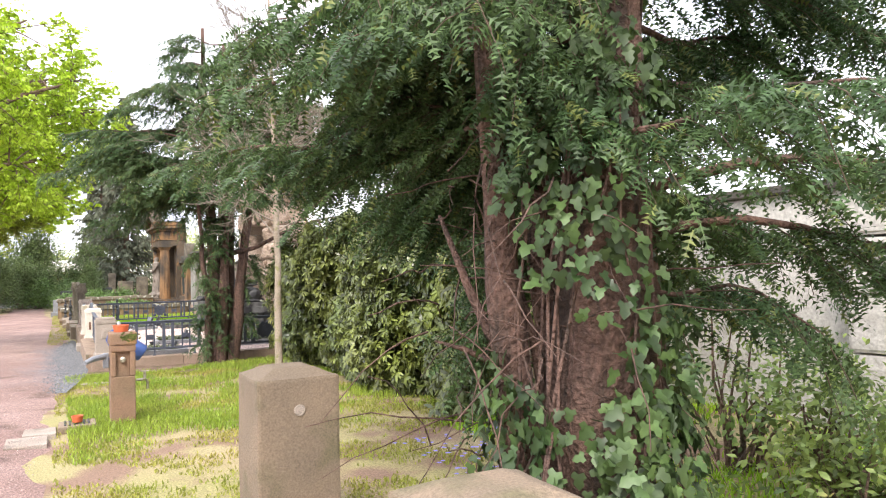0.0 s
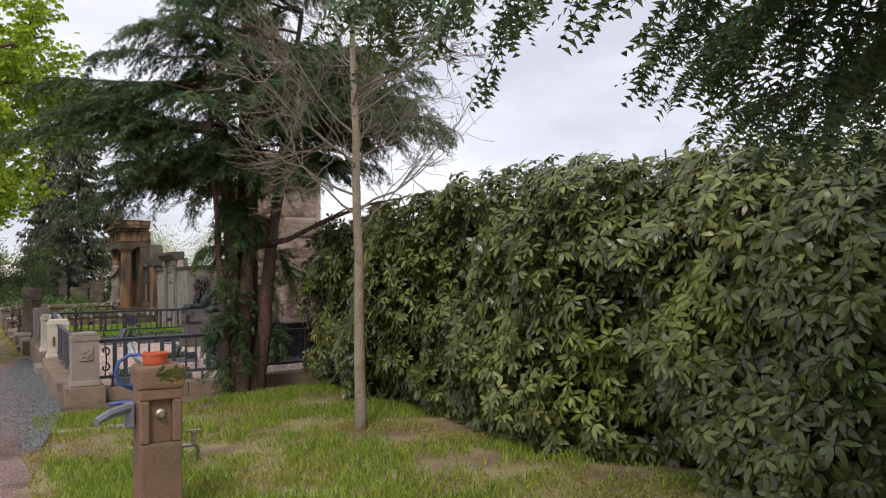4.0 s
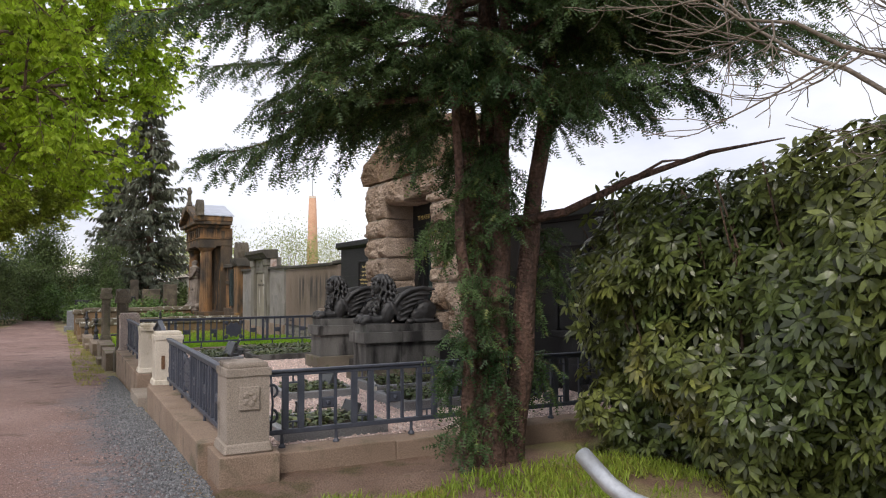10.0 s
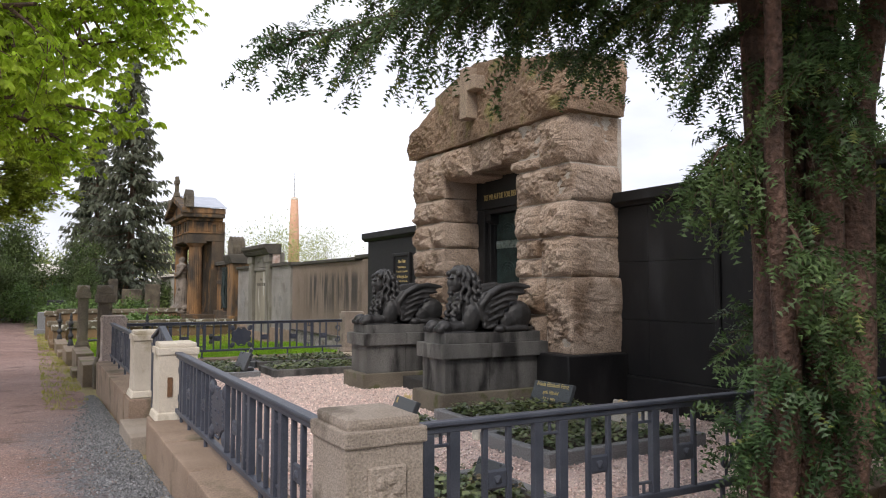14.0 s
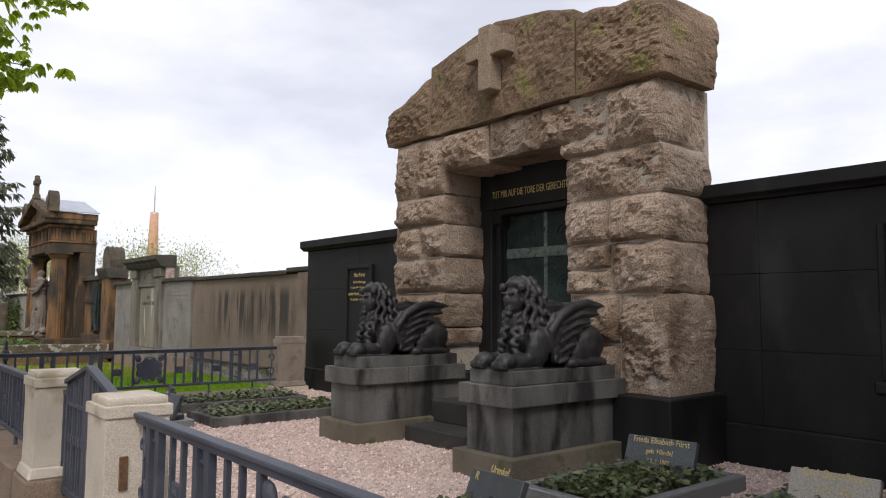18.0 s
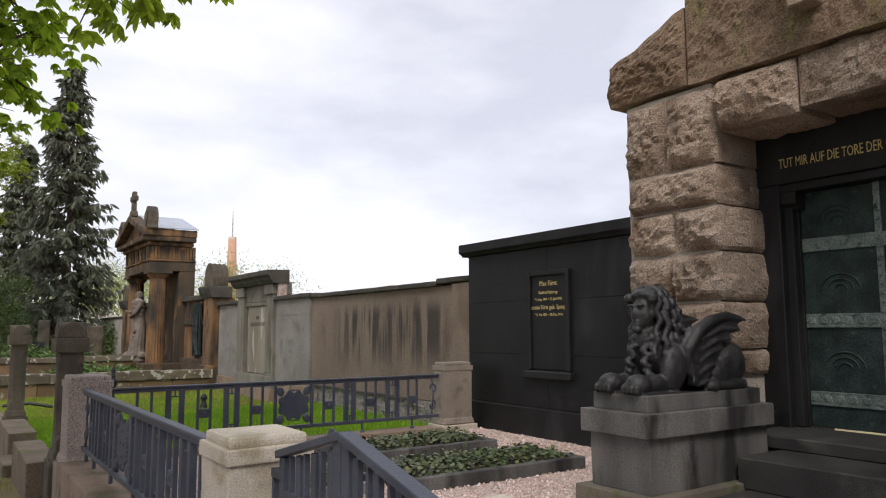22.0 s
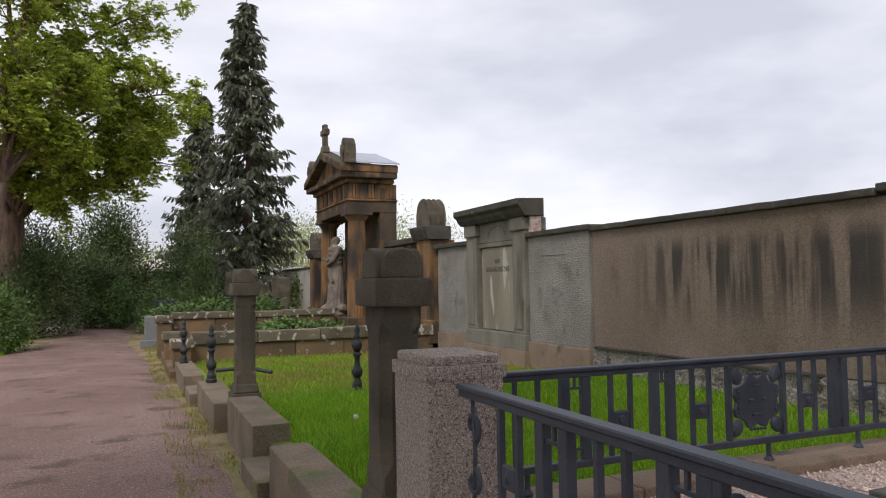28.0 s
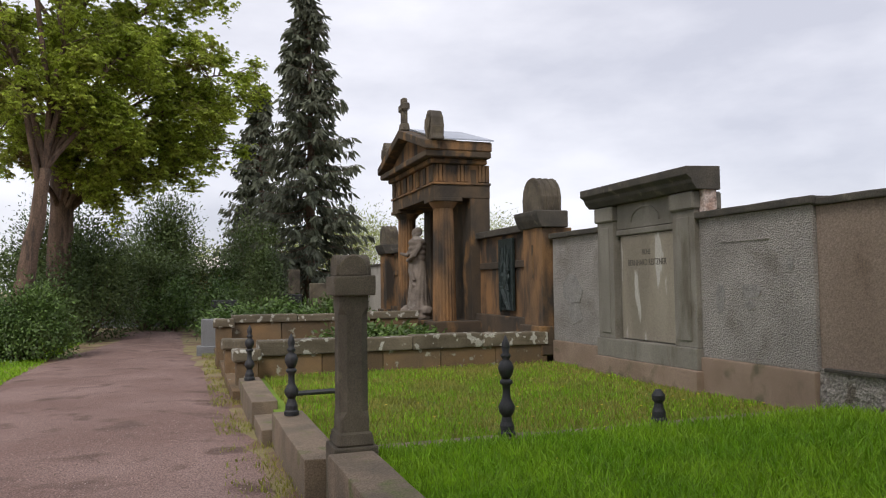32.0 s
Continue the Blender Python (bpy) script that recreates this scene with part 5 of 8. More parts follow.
# ---- columned sandstone monument ----
tm = thing("columned_monument", "orange sandstone canopy tomb with two columns and a pediment", "tomb")
part("platform", worn_box(4.9, 6.9, 42.8, 56.4, -0.8, -0.05, 0.03, 6, 0.01, 1), M_SOOT, tm)
part("upper_step", worn_box(5.15, 6.9, 46.3, 51.2, -0.05, 0.24, 0.02, 6, 0.008, 2), M_SOOT, tm)
for y in (47.0, 50.4):
    bm = bmesh.new()
    rings = []
    for t in np.linspace(0, 1, 9):
        r0 = 0.315 - 0.05 * t
        rings.append([bm.verts.new((5.65 + (r0 - (0.022 if k % 2 else 0)) * math.cos(2 * math.pi * k / 40), y + (r0 - (0.022 if k % 2 else 0)) * math.sin(2 * math.pi * k / 40), 0.24 + 2.95 * t)) for k in range(40)])
    for a, b in zip(rings, rings[1:]):
        for k in range(40):
            bm.faces.new((a[k], a[(k + 1) % 40], b[(k + 1) % 40], b[k]))
    col = part("column", bm, M_SAND, tm, "fluted sandstone column")
    part("capital", lathe([(0.27, 3.18), (0.3, 3.22), (0.36, 3.3), (0.38, 3.34)], 24, (5.65, y, 0)), M_SAND, col, smooth=False)
    part("abacus", box(5.25, 6.05, y - 0.4, y + 0.4, 3.34, 3.44, 0.012), M_SOOT, col)
for y0, y1 in ((46.68, 47.3), (50.1, 50.72)):
    part("rear_pier", worn_box(6.3, 6.85, y0, y1, 0.2, 4.2, 0.012, 5, 0.005, y0), M_SOOT, tm)
part("rear_wall", box(6.6, 6.9, 47.3, 50.1, 0.2, 3.6, 0.01), M_SOOT, tm)
part("architrave", worn_box(5.28, 6.85, 46.66, 50.74, 3.44, 3.78, 0.015, 6, 0.005, 3), M_SOOT, tm)
part("taenia", box(5.24, 6.87, 46.62, 50.78, 3.78, 3.84, 0.01), M_SAND, tm)
part("frieze", box(5.3, 6.85, 46.68, 50.72, 3.84, 4.32, 0.01), M_SAND, tm)
for k in range(7):
    y = 46.86 + k * 0.61
    bm = bmesh.new()
    for j in range(3):
        box(5.255, 5.3, y - 0.15 + 0.1 * j, y - 0.07 + 0.1 * j, 3.86, 4.3, 0.008, bm)
    part("triglyph", bm, M_SOOT, tm)
for k in range(3):
    x = 5.48 + k * 0.6
    bm = bmesh.new()
    for j in range(3):
        box(x - 0.15 + 0.1 * j, x - 0.07 + 0.1 * j, 46.635, 46.68, 3.86, 4.3, 0.008, bm)
    part("triglyph", bm, M_SAND, tm)
part("bed_moulding", box(5.18, 6.75, 46.56, 50.84, 4.32, 4.46, 0.03), M_SAND, tm)
part("cornice", box(4.98, 6.78, 46.36, 51.04, 4.46, 4.62, 0.02), M_SOOT, tm)
part("side_gutter", box(5.1, 6.8, 46.34, 46.62, 4.62, 4.88, 0.03), M_SAND, tm)
part("side_gutter", box(5.1, 6.8, 50.78, 51.06, 4.62, 4.88, 0.03), M_SAND, tm)
part("tympanum", prism([(46.6, 4.62), (50.8, 4.62), (48.7, 5.3)], 0.2, "x", 5.2), M_SAND, tm)
for s in (-1, 1):
    part("raking_cornice", prism([(48.7 + s * 2.45, 4.62), (48.7 + s * 2.45, 4.84), (48.7, 5.58), (48.7, 5.34)], 0.42, "x", 4.92, 0.02), M_SOOT, tm)
    part("roof_slope", prism([(48.7 + s * 2.42, 4.885), (48.7 + s * 2.42, 4.92), (48.7, 5.63), (48.7, 5.585)], 1.55, "x", 5.28, 0.0), M_ZINC, tm, "pale zinc roof sheet")
bm = bmesh.new()
box(4.96, 5.24, 48.54, 48.86, 5.55, 5.78, 0.03, bm, top=0.8)
box(5.02, 5.18, 48.59, 48.81, 5.76, 6.5, 0.03, bm)
box(5.0, 5.2, 48.42, 48.98, 6.12, 6.34, 0.04, bm)
part("roof_cross", bm, M_DARKSTONE, tm, "dark stone cross on the ridge")
for y in (46.45, 50.95):
    out = [(y - 0.34, 4.85), (y - 0.26, 4.98), (y - 0.3, 5.2), (y - 0.24, 5.45), (y - 0.1, 5.62), (y + 0.04, 5.66), (y + 0.18, 5.55), (y + 0.27, 5.3), (y + 0.26, 5.02), (y + 0.36, 4.85)]
    bm = prism(out, 0.34, "x", 5.08, 0.03)
    for k in range(5):
        pipe([(5.075, y, 4.9), (5.05, y + (k - 2) * 0.08, 5.2), (5.08, y + (k - 2) * 0.1, 5.45)], 0.025, 5, bm)
    part("palmette", bm, M_DARKSTONE, tm, "dark carved palmette")
M_VERD = mat("black_green_relief", (0.012, 0.02, 0.02), (0.03, 0.045, 0.043), 9, 40, 0.5, 0.4, metal=0.3)
for y0, y1 in ((43.3, 46.68), (50.72, 55.25)):
    part("wing_wall", worn_box(6.55, 6.95, y0, y1, -0.05, 2.35, 0.012, 6, 0.005, y0), M_SAND, tm)
    part("wing_coping", box(6.42, 6.98, y0, y1, 2.35, 2.52, 0.02), M_CAP, tm)
    part("wing_band", box(6.5, 6.56, y0 + 0.05, y1 - 0.05, 1.55, 1.72, 0.012), M_SOOT, tm)
    part("wing_base", box(6.4, 6.56, y0, y1, -0.05, 0.42, 0.02), M_SOOT, tm)
tablet = part("bronze_tablet", box(6.42, 6.5, 44.4, 45.2, 0.55, 2.25, 0.01), M_VERD, tm, "dark bronze tablet with branch relief")
for k in range(34):
    r = random.Random(k)
    part("branch_relief", pipe([(6.415, 44.5 + r.random() * 0.6, 0.5 + r.random() * 0.6), (6.385, 44.5 + r.random() * 0.6, 1.0 + r.random() * 0.5), (6.415, 44.55 + r.random() * 0.5, 1.5 + r.random() * 0.6)], 0.022, 5), M_VERD, tablet)
for y in (42.95, 55.7):
    part("end_pier", worn_box(6.25, 6.95, y - 0.45, y + 0.45, -0.05, 2.35, 0.015, 5, 0.005, y), M_SAND, tm)
    part("end_pier_base", box(6.15, 6.95, y - 0.52, y + 0.52, -0.3, 0.3, 0.02), M_SOOT, tm)
    part("pier_cross", box(6.235, 6.256, y - 0.03, y + 0.03, 1.3, 2.0, 0.004), M_SOOT, tm)
    part("pier_capital", prism([(6.2, 2.35), (6.12, 2.5), (6.08, 2.62), (6.08, 2.7), (6.82, 2.7), (6.82, 2.35)], 1.1, "y", y - 0.55, 0.015), M_CAP, tm)
    bm = bmesh.new()
    arc = [(y - 0.4, 2.7), (y - 0.42, 3.0)] + [(y - 0.4 * math.cos(a), 3.05 + 0.36 * math.sin(a)) for a in (math.pi * i / 10 for i in range(11))] + [(y + 0.42, 3.0), (y + 0.4, 2.7)]
    bm = prism(arc, 0.5, "x", 6.24, 0.01)
    for k in range(4):
        xk = 6.27 + 0.14 * k
        pipe([(xk, u, v) for u, v in arc], 0.035, 6, bm)
    part("ribbed_scroll", bm, M_DARKSTONE, tm, "ribbed dark stone scroll block")
# mourning figure: one plain mesh
bm = bmesh.new()
sx, sy = 5.35, 48.3
for k in range(14):
    t = k / 13
    r = 0.3 - 0.09 * math.sin(math.pi * min(t * 1.15, 1)) if t > 0.5 else 0.34 - 0.14 * t
    ball(bm, (sx + 0.04 * math.sin(t * 4), sy + 0.06 * math.sin(t * 3), 0.55 + 1.8 * t), (r * 0.85, r * 0.95, 0.16))
for k in range(16):
    a = 2 * math.pi * k / 16
    pipe([(sx + 0.3 * math.cos(a), sy + 0.33 * math.sin(a), 0.5), (sx + 0.24 * math.cos(a + 0.15), sy + 0.26 * math.sin(a + 0.15), 1.1), (sx + 0.02 + 0.19 * math.cos(a + 0.4), sy + 0.05 + 0.21 * math.sin(a + 0.4), 1.75)], [0.05, 0.045, 0.03], 6, bm)
for y0, y1, z0, z1 in ((-0.25, 0.2, 1.3, 2.2), (-0.2, 0.25, 1.15, 2.0), (0.2, -0.15, 1.5, 2.3)):
    pipe([(sx - 0.2, sy + y0, z0), (sx - 0.24, sy + (y0 + y1) / 2, (z0 + z1) / 2 - 0.1), (sx - 0.12, sy + y1, z1)], 0.045, 6, bm)
ball(bm, (sx, sy + 0.03, 2.28), (0.17, 0.27, 0.15))
ball(bm, (sx - 0.02, sy + 0.02, 2.46), (0.08, 0.08, 0.13))
ball(bm, (sx - 0.07, sy + 0.03, 2.62), (0.11, 0.1, 0.14))
ball(bm, (sx + 0.0, sy + 0.02, 2.66), (0.14, 0.135, 0.14))
pipe([(sx, sy + 0.25, 2.3), (sx - 0.2, sy + 0.42, 2.02), (sx - 0.36, sy + 0.56, 2.08)], [0.085, 0.07, 0.045], 8, bm)
pipe([(sx, sy - 0.22, 2.3), (sx - 0.2, sy - 0.26, 1.98), (sx - 0.32, sy + 0.05, 1.85)], [0.085, 0.07, 0.045], 8, bm)
for k in range(22):
    r = random.Random(k + 5)
    ball(bm, (sx - 0.1 + r.uniform(-0.28, 0.2), sy + r.uniform(-0.45, 0.4), 0.36 + r.uniform(-0.08, 0.2)), (0.2, 0.2, 0.15), (0, 0, 40 * k), 1)
ball(bm, (sx, sy, 0.3), (0.42, 0.55, 0.2))
st = solo("draped_statue", bm, M_STATUE, "weathered draped stone figure on a rock between columns", "statue")
rm = st.modifiers.new("weld", "REMESH")
rm.mode, rm.voxel_size, rm.use_smooth_shade = "VOXEL", 0.03, True


# ---- second plot: pillars, kerbs, bollards, low walls ----
def round_pillar(x0, x1, y0, y1, z0, z1, label):
    """Plinth, chamfered shaft, square head and a top that is round towards all four sides."""
    p = thing("stone_pillar", label, "pillar", "dark kerb pillars")
    cx, cy, w, d = (x0 + x1) / 2, (y0 + y1) / 2, x1 - x0, y1 - y0
    part("base", worn_box(cx - w / 2 - 0.02, cx + w / 2 + 0.02, cy - d / 2 - 0.02, cy + d / 2 + 0.02, z0, z0 + 0.62, 0.015, 2, 0.006, cy), M_DARKSTONE, p)
    part("base_course", box(cx - w / 2 + 0.0, cx + w / 2 - 0.0, cy - d / 2 + 0.0, cy + d / 2 - 0.0, z0 + 0.618, z0 + 0.74, 0.02, top=0.86), M_DARKSTONE, p)
    bm = bmesh.new()
    rings = []
    zs = [z0 + 0.72, z0 + 0.84, z0 + 0.9, z1 - 0.5, z1 - 0.44, z1 - 0.34]
    for z, c in zip(zs, (0.012, 0.012, 0.06, 0.06, 0.012, 0.012)):
        a, b = w / 2 - 0.04, d / 2 - 0.04
        ring = [(-a + c, -b), (a - c, -b), (a, -b + c), (a, b - c), (a - c, b), (-a + c, b), (-a, b - c), (-a, -b + c)]
        rings.append([bm.verts.new((cx + u, cy + v, z)) for u, v in ring])
    for a, b in zip(rings, rings[1:]):
        for k in range(8):
            bm.faces.new((a[k], a[(k + 1) % 8], b[(k + 1) % 8], b[k]))
    part("shaft", bm, M_DARKSTONE, p, "chamfered shaft")
    part("head", worn_box(cx - w / 2 - 0.012, cx + w / 2 + 0.012, cy - d / 2 - 0.012, cy + d / 2 + 0.012, z1 - 0.342, z1 - 0.18, 0.014, 4, 0.006, cy + 2), M_DARKSTONE, p)

    def arch(c, half):
        return [(c - half, z1 - 0.182), (c - half, z1 - 0.13)] + [(c - half * math.cos(t), z1 - 0.13 + 0.13 * math.sin(t)) for t in (math.pi * i / 14 for i in range(1, 14))] + [(c + half, z1 - 0.13), (c + half, z1 - 0.182)]
    part("rounded_top", prism(arch(cx, w * 0.37), d * 0.86, "y", cy - d * 0.43, 0.012), M_DARKSTONE, p)
    part("rounded_face", prism(arch(cy, d * 0.35), w * 0.92, "x", cx - w * 0.46, 0.01), M_DARKSTONE, p)


round_pillar(0.545, 0.87, 29.14, 29.54, -0.7, 1.44, "weathered dark sandstone pillar with a rounded head")
round_pillar(0.46, 0.785, 34.77, 35.13, -0.75, 1.45, "weathered dark sandstone pillar with chipped pale spots")
KD = "mossy dark sandstone kerb of the lawn plot"
kerb_run("kerb_lawn_front", KD, M_KERBDARK, 0.36, 0.7, 29.6, 31.6, -0.8, -0.14, 1, "y", 70)
kerb_run("kerb_lawn_step", KD, M_KERBDARK, 0.26, 0.7, 31.62, 32.62, -0.8, -0.44, 1, "y", 73)
kerb_run("kerb_lawn_mid", KD, M_KERBDARK, 0.38, 0.755, 32.66, 34.72, -0.8, -0.15, 1, "y", 76)
kerb_run("kerb_lawn_far", KD, M_KERBDARK, 0.26, 0.62, 35.18, 37.75, -0.85, -0.29, 1, "y", 79)
kerb_run("kerb_lawn_gap", KD, M_KERBDARK, 0.14, 0.5, 37.77, 38.9, -0.85, -0.5, 1, "y", 81)
kerb_run("kerb_lawn_end", KD, M_KERBDARK, 0.12, 0.46, 38.95, 41.7, -0.85, -0.34, 1, "y", 83)
kerb_run("kerb_lawn_cross", "thin sunken kerb across the lawn", M_KERBDARK, 0.8, 6.2, 35.36, 35.56, -0.7, -0.3, 3, "x", 86)
solo("lawn_plot", box(0.55, 6.45, 29.38, 35.5, -0.9, -0.33, 0), M_LAWN, "grassy lawn surface of the kerbed plot", "lawn", kind="structure")
solo("lawn_plot_far", box(0.4, 6.45, 35.5, 42.5, -0.9, -0.46, 0), M_LAWN, "grassy lawn surface beside the low wall", "lawn", kind="structure")


def bollard(x, y, z, k=1.0, cut=False):
    b = thing("iron_bollard", "black turned cast-iron fence baluster" + (", broken off short" if cut else " with a pointed finial"), "bollard", "" if cut else "iron balusters", at=(x, y, z))

    def turned(profile):
        return lathe([(r, h * k) for r, h in profile], 16)
    part("foot", turned([(0.085, 0), (0.085, 0.05), (0.072, 0.07), (0.07, 0.13), (0.055, 0.17), (0.045, 0.22)]), M_CAST, b, smooth=False)
    if cut:
        part("stump", turned([(0.045, 0.22), (0.07, 0.26), (0.072, 0.3), (0.045, 0.34), (0.03, 0.36)]), M_CAST, b)
        return
    part("shaft", turned([(0.045, 0.22), (0.075, 0.28), (0.082, 0.33), (0.06, 0.38), (0.042, 0.42), (0.036, 0.5), (0.04, 0.56), (0.062, 0.58), (0.062, 0.61), (0.04, 0.63)]), M_CAST, b, smooth=True)
    part("finial", turned([(0.04, 0.63), (0.07, 0.7), (0.078, 0.75), (0.06, 0.81), (0.03, 0.84), (0.05, 0.87), (0.05, 0.89), (0.03, 0.91), (0.042, 0.97), (0.036, 1.02), (0.004, 1.1)]), M_CAST, b, smooth=True)


bollard(0.45, 37.46, -0.29, 0.85)
bollard(0.27, 41.3, -0.34, 0.82)
bollard(2.27, 35.46, -0.31, 0.9)
bollard(4.02, 35.46, -0.31, cut=True)
solo("fallen_iron_bar", pipe([(0.7, 39.2, -0.3), (1.2, 38.9, -0.25), (1.6, 38.6, -0.32)], 0.035, 8), M_CAST, "fallen black iron bar lying in the grass", "bar")


def block_wall(name, label, x0, x1, y0, y1, z0, z1, n, rows=1, coping=0.16):
    w = thing(name, label, "low wall", kind="structure")
    for r in range(rows):
        h0, h1 = z0 + (z1 - coping - z0) * r / rows, z0 + (z1 - coping - z0) * (r + 1) / rows
        for i in range(n):
            a, b = x0 + (x1 - x0) * (i + 0.3 * (r % 2)) / n, min(x1, x0 + (x1 - x0) * (i + 1 + 0.3 * (r % 2)) / n)
            part("stone_block", worn_box(a + 0.006, b - 0.006, y0, y1, h0, h1 - 0.006, 0.018, 3, 0.01, i + 7 * r + y0), M_LOWWALL, w)
    for i in range(n - 1):
        a, b = x0 + (x1 - x0) * i / (n - 1), x0 + (x1 - x0) * (i + 1) / (n - 1)
        part("coping_stone", worn_box(a + 0.005, b - 0.005, y0 - 0.06, y1 + 0.06, z1 - coping, z1 + random.Random(i).uniform(-0.015, 0.015), 0.03, 4, 0.014, i + y0), M_COPING2, w)


block_wall("low_wall_near", "lichened low sandstone block wall round a grave plot", 0.5, 6.3, 42.45, 42.8, -0.85, 0.2, 5, 1, 0.26)
block_wall("low_wall_far", "lichened low sandstone block wall behind", 0.3, 5.0, 47.2, 47.5, -0.9, 0.5, 4, 1, 0.18)
for x, y, h, w in ((0.28, 42.2, 0.1, 0.36), (0.2, 44.2, 0.15, 0.4), (0.1, 46.9, 0.45, 0.36)):
    p = thing("sandstone_stub", "broken weathered sandstone gate pier", "pier", "sandstone stubs")
    part("stub_block", worn_box(x - w / 2, x + w / 2, y - w / 2, y + w / 2, -0.9, h - 0.2, 0.03, 3, 0.02, y), M_LOWWALL, p)
    part("stub_cap", worn_box(x - w / 2 - 0.06, x + w / 2 + 0.06, y - w / 2 - 0.06, y + w / 2 + 0.06, h - 0.2, h, 0.04, 3, 0.02, y + 1), M_COPING2, p)
kerb_run("kerb_sandstone_far", "worn sandstone edging along the path", M_LOWWALL, 0.0, 0.3, 41.3, 53.0, -0.95, -0.5, 6, "y", 90)
for x, y, h, w, m in ((-0.1, 50.5, 0.3, 0.5, M_SPECK), (0.5, 55.0, 0.75, 0.9, M_CAST), (2.6, 56.0, 0.9, 1.3, M_CAST), (4.2, 57.0, 1.3, 1.0, M_DARKSTONE), (5.4, 58, 1.6, 0.8, M_DARKSTONE), (3.5, 60, 1.9, 0.5, M_DARKSTONE)):
    g = thing("far_gravestone", "dark upright gravestone among shrubs", "gravestone", "far gravestones")
    part("stone", box(x - w / 2, x + w / 2, y, y + 0.3, -0.6, h, 0.03), m, g)
    part("base", box(x - w / 2 - 0.12, x + w / 2 + 0.12, y - 0.1, y + 0.4, -0.8, -0.45, 0.02), m, g)


# ---- graves inside the plot ----
def slab_stone(name, label, material, at, turn, w, h, lines, lean=24):
    """A tilted inscribed slab on a small foot; it faces -x before the turn."""
    s = thing(name, label, "gravestone", "", at=at)
    s.rotation_euler = (0, 0, radians(turn))
    m = Matrix.Rotation(radians(lean), 4, "Y")
    bm = box(-0.03, 0.03, -w / 2, w / 2, 0.0, h, 0.006)
    bmesh.ops.transform(bm, matrix=m, verts=bm.verts)
    part("tablet", bm, material, s)
    bm = box(-0.02, 0.2, -w / 2 + 0.06, w / 2 - 0.06, -0.14, 0.05, 0.01)
    part("foot_block", bm, material, s)
    for text, size, z, off in lines:
        words(text, size, M_GOLD, s, m @ on_west(-0.033, off, z), width=0.8)


def grave_bed(label, x0, x1, y0, y1, z, material, seed):
    g = thing("grave_bed", label, "grave", "grave beds")
    t = 0.1
    for i, (a, b, c, d) in enumerate(((x0, x1, y0, y0 + t), (x0, x1, y1 - t, y1), (x0, x0 + t, y0 + t, y1 - t), (x1 - t, x1, y0 + t, y1 - t))):
        part("border_stone", box(a, b, c, d, -0.16, z, 0.008), material, g)
    part("planting_soil", worn_box(x0 + t, x1 - t, y0 + t, y1 - t, -0.15, z - 0.03, 0.01, 5, 0.02, seed), M_EARTH, g)


BEDS = [(3.55, 5.3, 20.0, 21.0, 0.0, M_SPECK), (3.3, 5.2, 18.5, 19.6, 0.0, M_SPECK), (2.2, 3.3, 20.1, 21.0, -0.02, M_SPECK), (1.4, 2.6, 17.4, 18.4, 0.0, M_SPECK), (3.05, 5.2, 25.75, 26.7, 0.0, M_PED), (3.2, 5.2, 27.25, 28.2, 0.0, M_PED), (2.15, 2.9, 26.0, 27.9, -0.03, M_SPECK)]
for i, (x0, x1, y0, y1, z, m) in enumerate(BEDS):
    grave_bed("ivy-planted grave bed in a grey stone border" if m is M_SPECK else "ivy-planted grave bed in a low dark stone border", x0, x1, y0, y1, z, m, i)
slab_stone("grave_slab", "tilted grey speckled slab with gilt blackletter lines", M_SPECKDARK, (4.86, 20.58, -0.08), 8, 0.64, 0.36, [("Frieda Elisabeth Fürst", 0.075, 0.3, 0), ("geb. Händel", 0.065, 0.21, 0), ("* 2. 1. 1883", 0.055, 0.13, 0), ("+ 22. 6. 1963", 0.055, 0.06, 0)])
slab_stone("grave_slab", "tilted beige granite slab with gilt blackletter lines", M_BEIGEST, (4.75, 19.1, -0.08), 3, 0.6, 0.33, [("Carl Otto Fürst", 0.085, 0.28, 0), ("* 16. 2. 1872", 0.06, 0.18, 0), ("+ 9. 8. 1953", 0.06, 0.09, 0)])
slab_stone("grave_slab", "tilted polished dark slate slab with one gilt word", M_SLATE, (2.9, 20.62, -0.1), -4, 0.56, 0.33, [("Urenkel", 0.075, 0.33, -0.02), ("R", 0.09, 0.25, 0.2)])
slab_stone("grave_slab", "tilted polished dark slate slab by the rear graves", M_SLATE, (3.0, 27.5, -0.05), -15, 0.42, 0.32, [("Maria Fürst", 0.07, 0.2, 0)])
slab_stone("grave_slab", "tilted polished dark slate slab with faint gilt lines", M_SLATE, (2.6, 26.25, -0.02), 10, 0.42, 0.32, [])
slab_stone("grave_slab", "small tilted slate slab behind the south fence", M_SLATE, (2.3, 17.9, -0.02), 5, 0.34, 0.2, [])
lan = thing("grave_lantern", "small white grave candle lantern", "lantern", at=(3.4, 19.8, -0.12))
part("glass", lathe([(0.05, 0), (0.055, 0.02), (0.055, 0.13), (0.04, 0.16)], 12), M_PLASTER, lan)
part("lid", lathe([(0.05, 0.16), (0.045, 0.19), (0.012, 0.23), (0.01, 0.25)], 12), M_STEEL, lan)
vase = thing("grave_vase", "small dark vase with dried stems", "vase", at=(1.95, 18.6, -0.1))
part("body", lathe([(0.04, 0), (0.06, 0.08), (0.05, 0.16), (0.06, 0.2)], 12), M_CAST, vase)
part("stems", pipe([(0, 0, 0.15), (0.03, 0.02, 0.3), (0.08, 0.0, 0.42)], 0.008, 5), M_TWIG, vase)


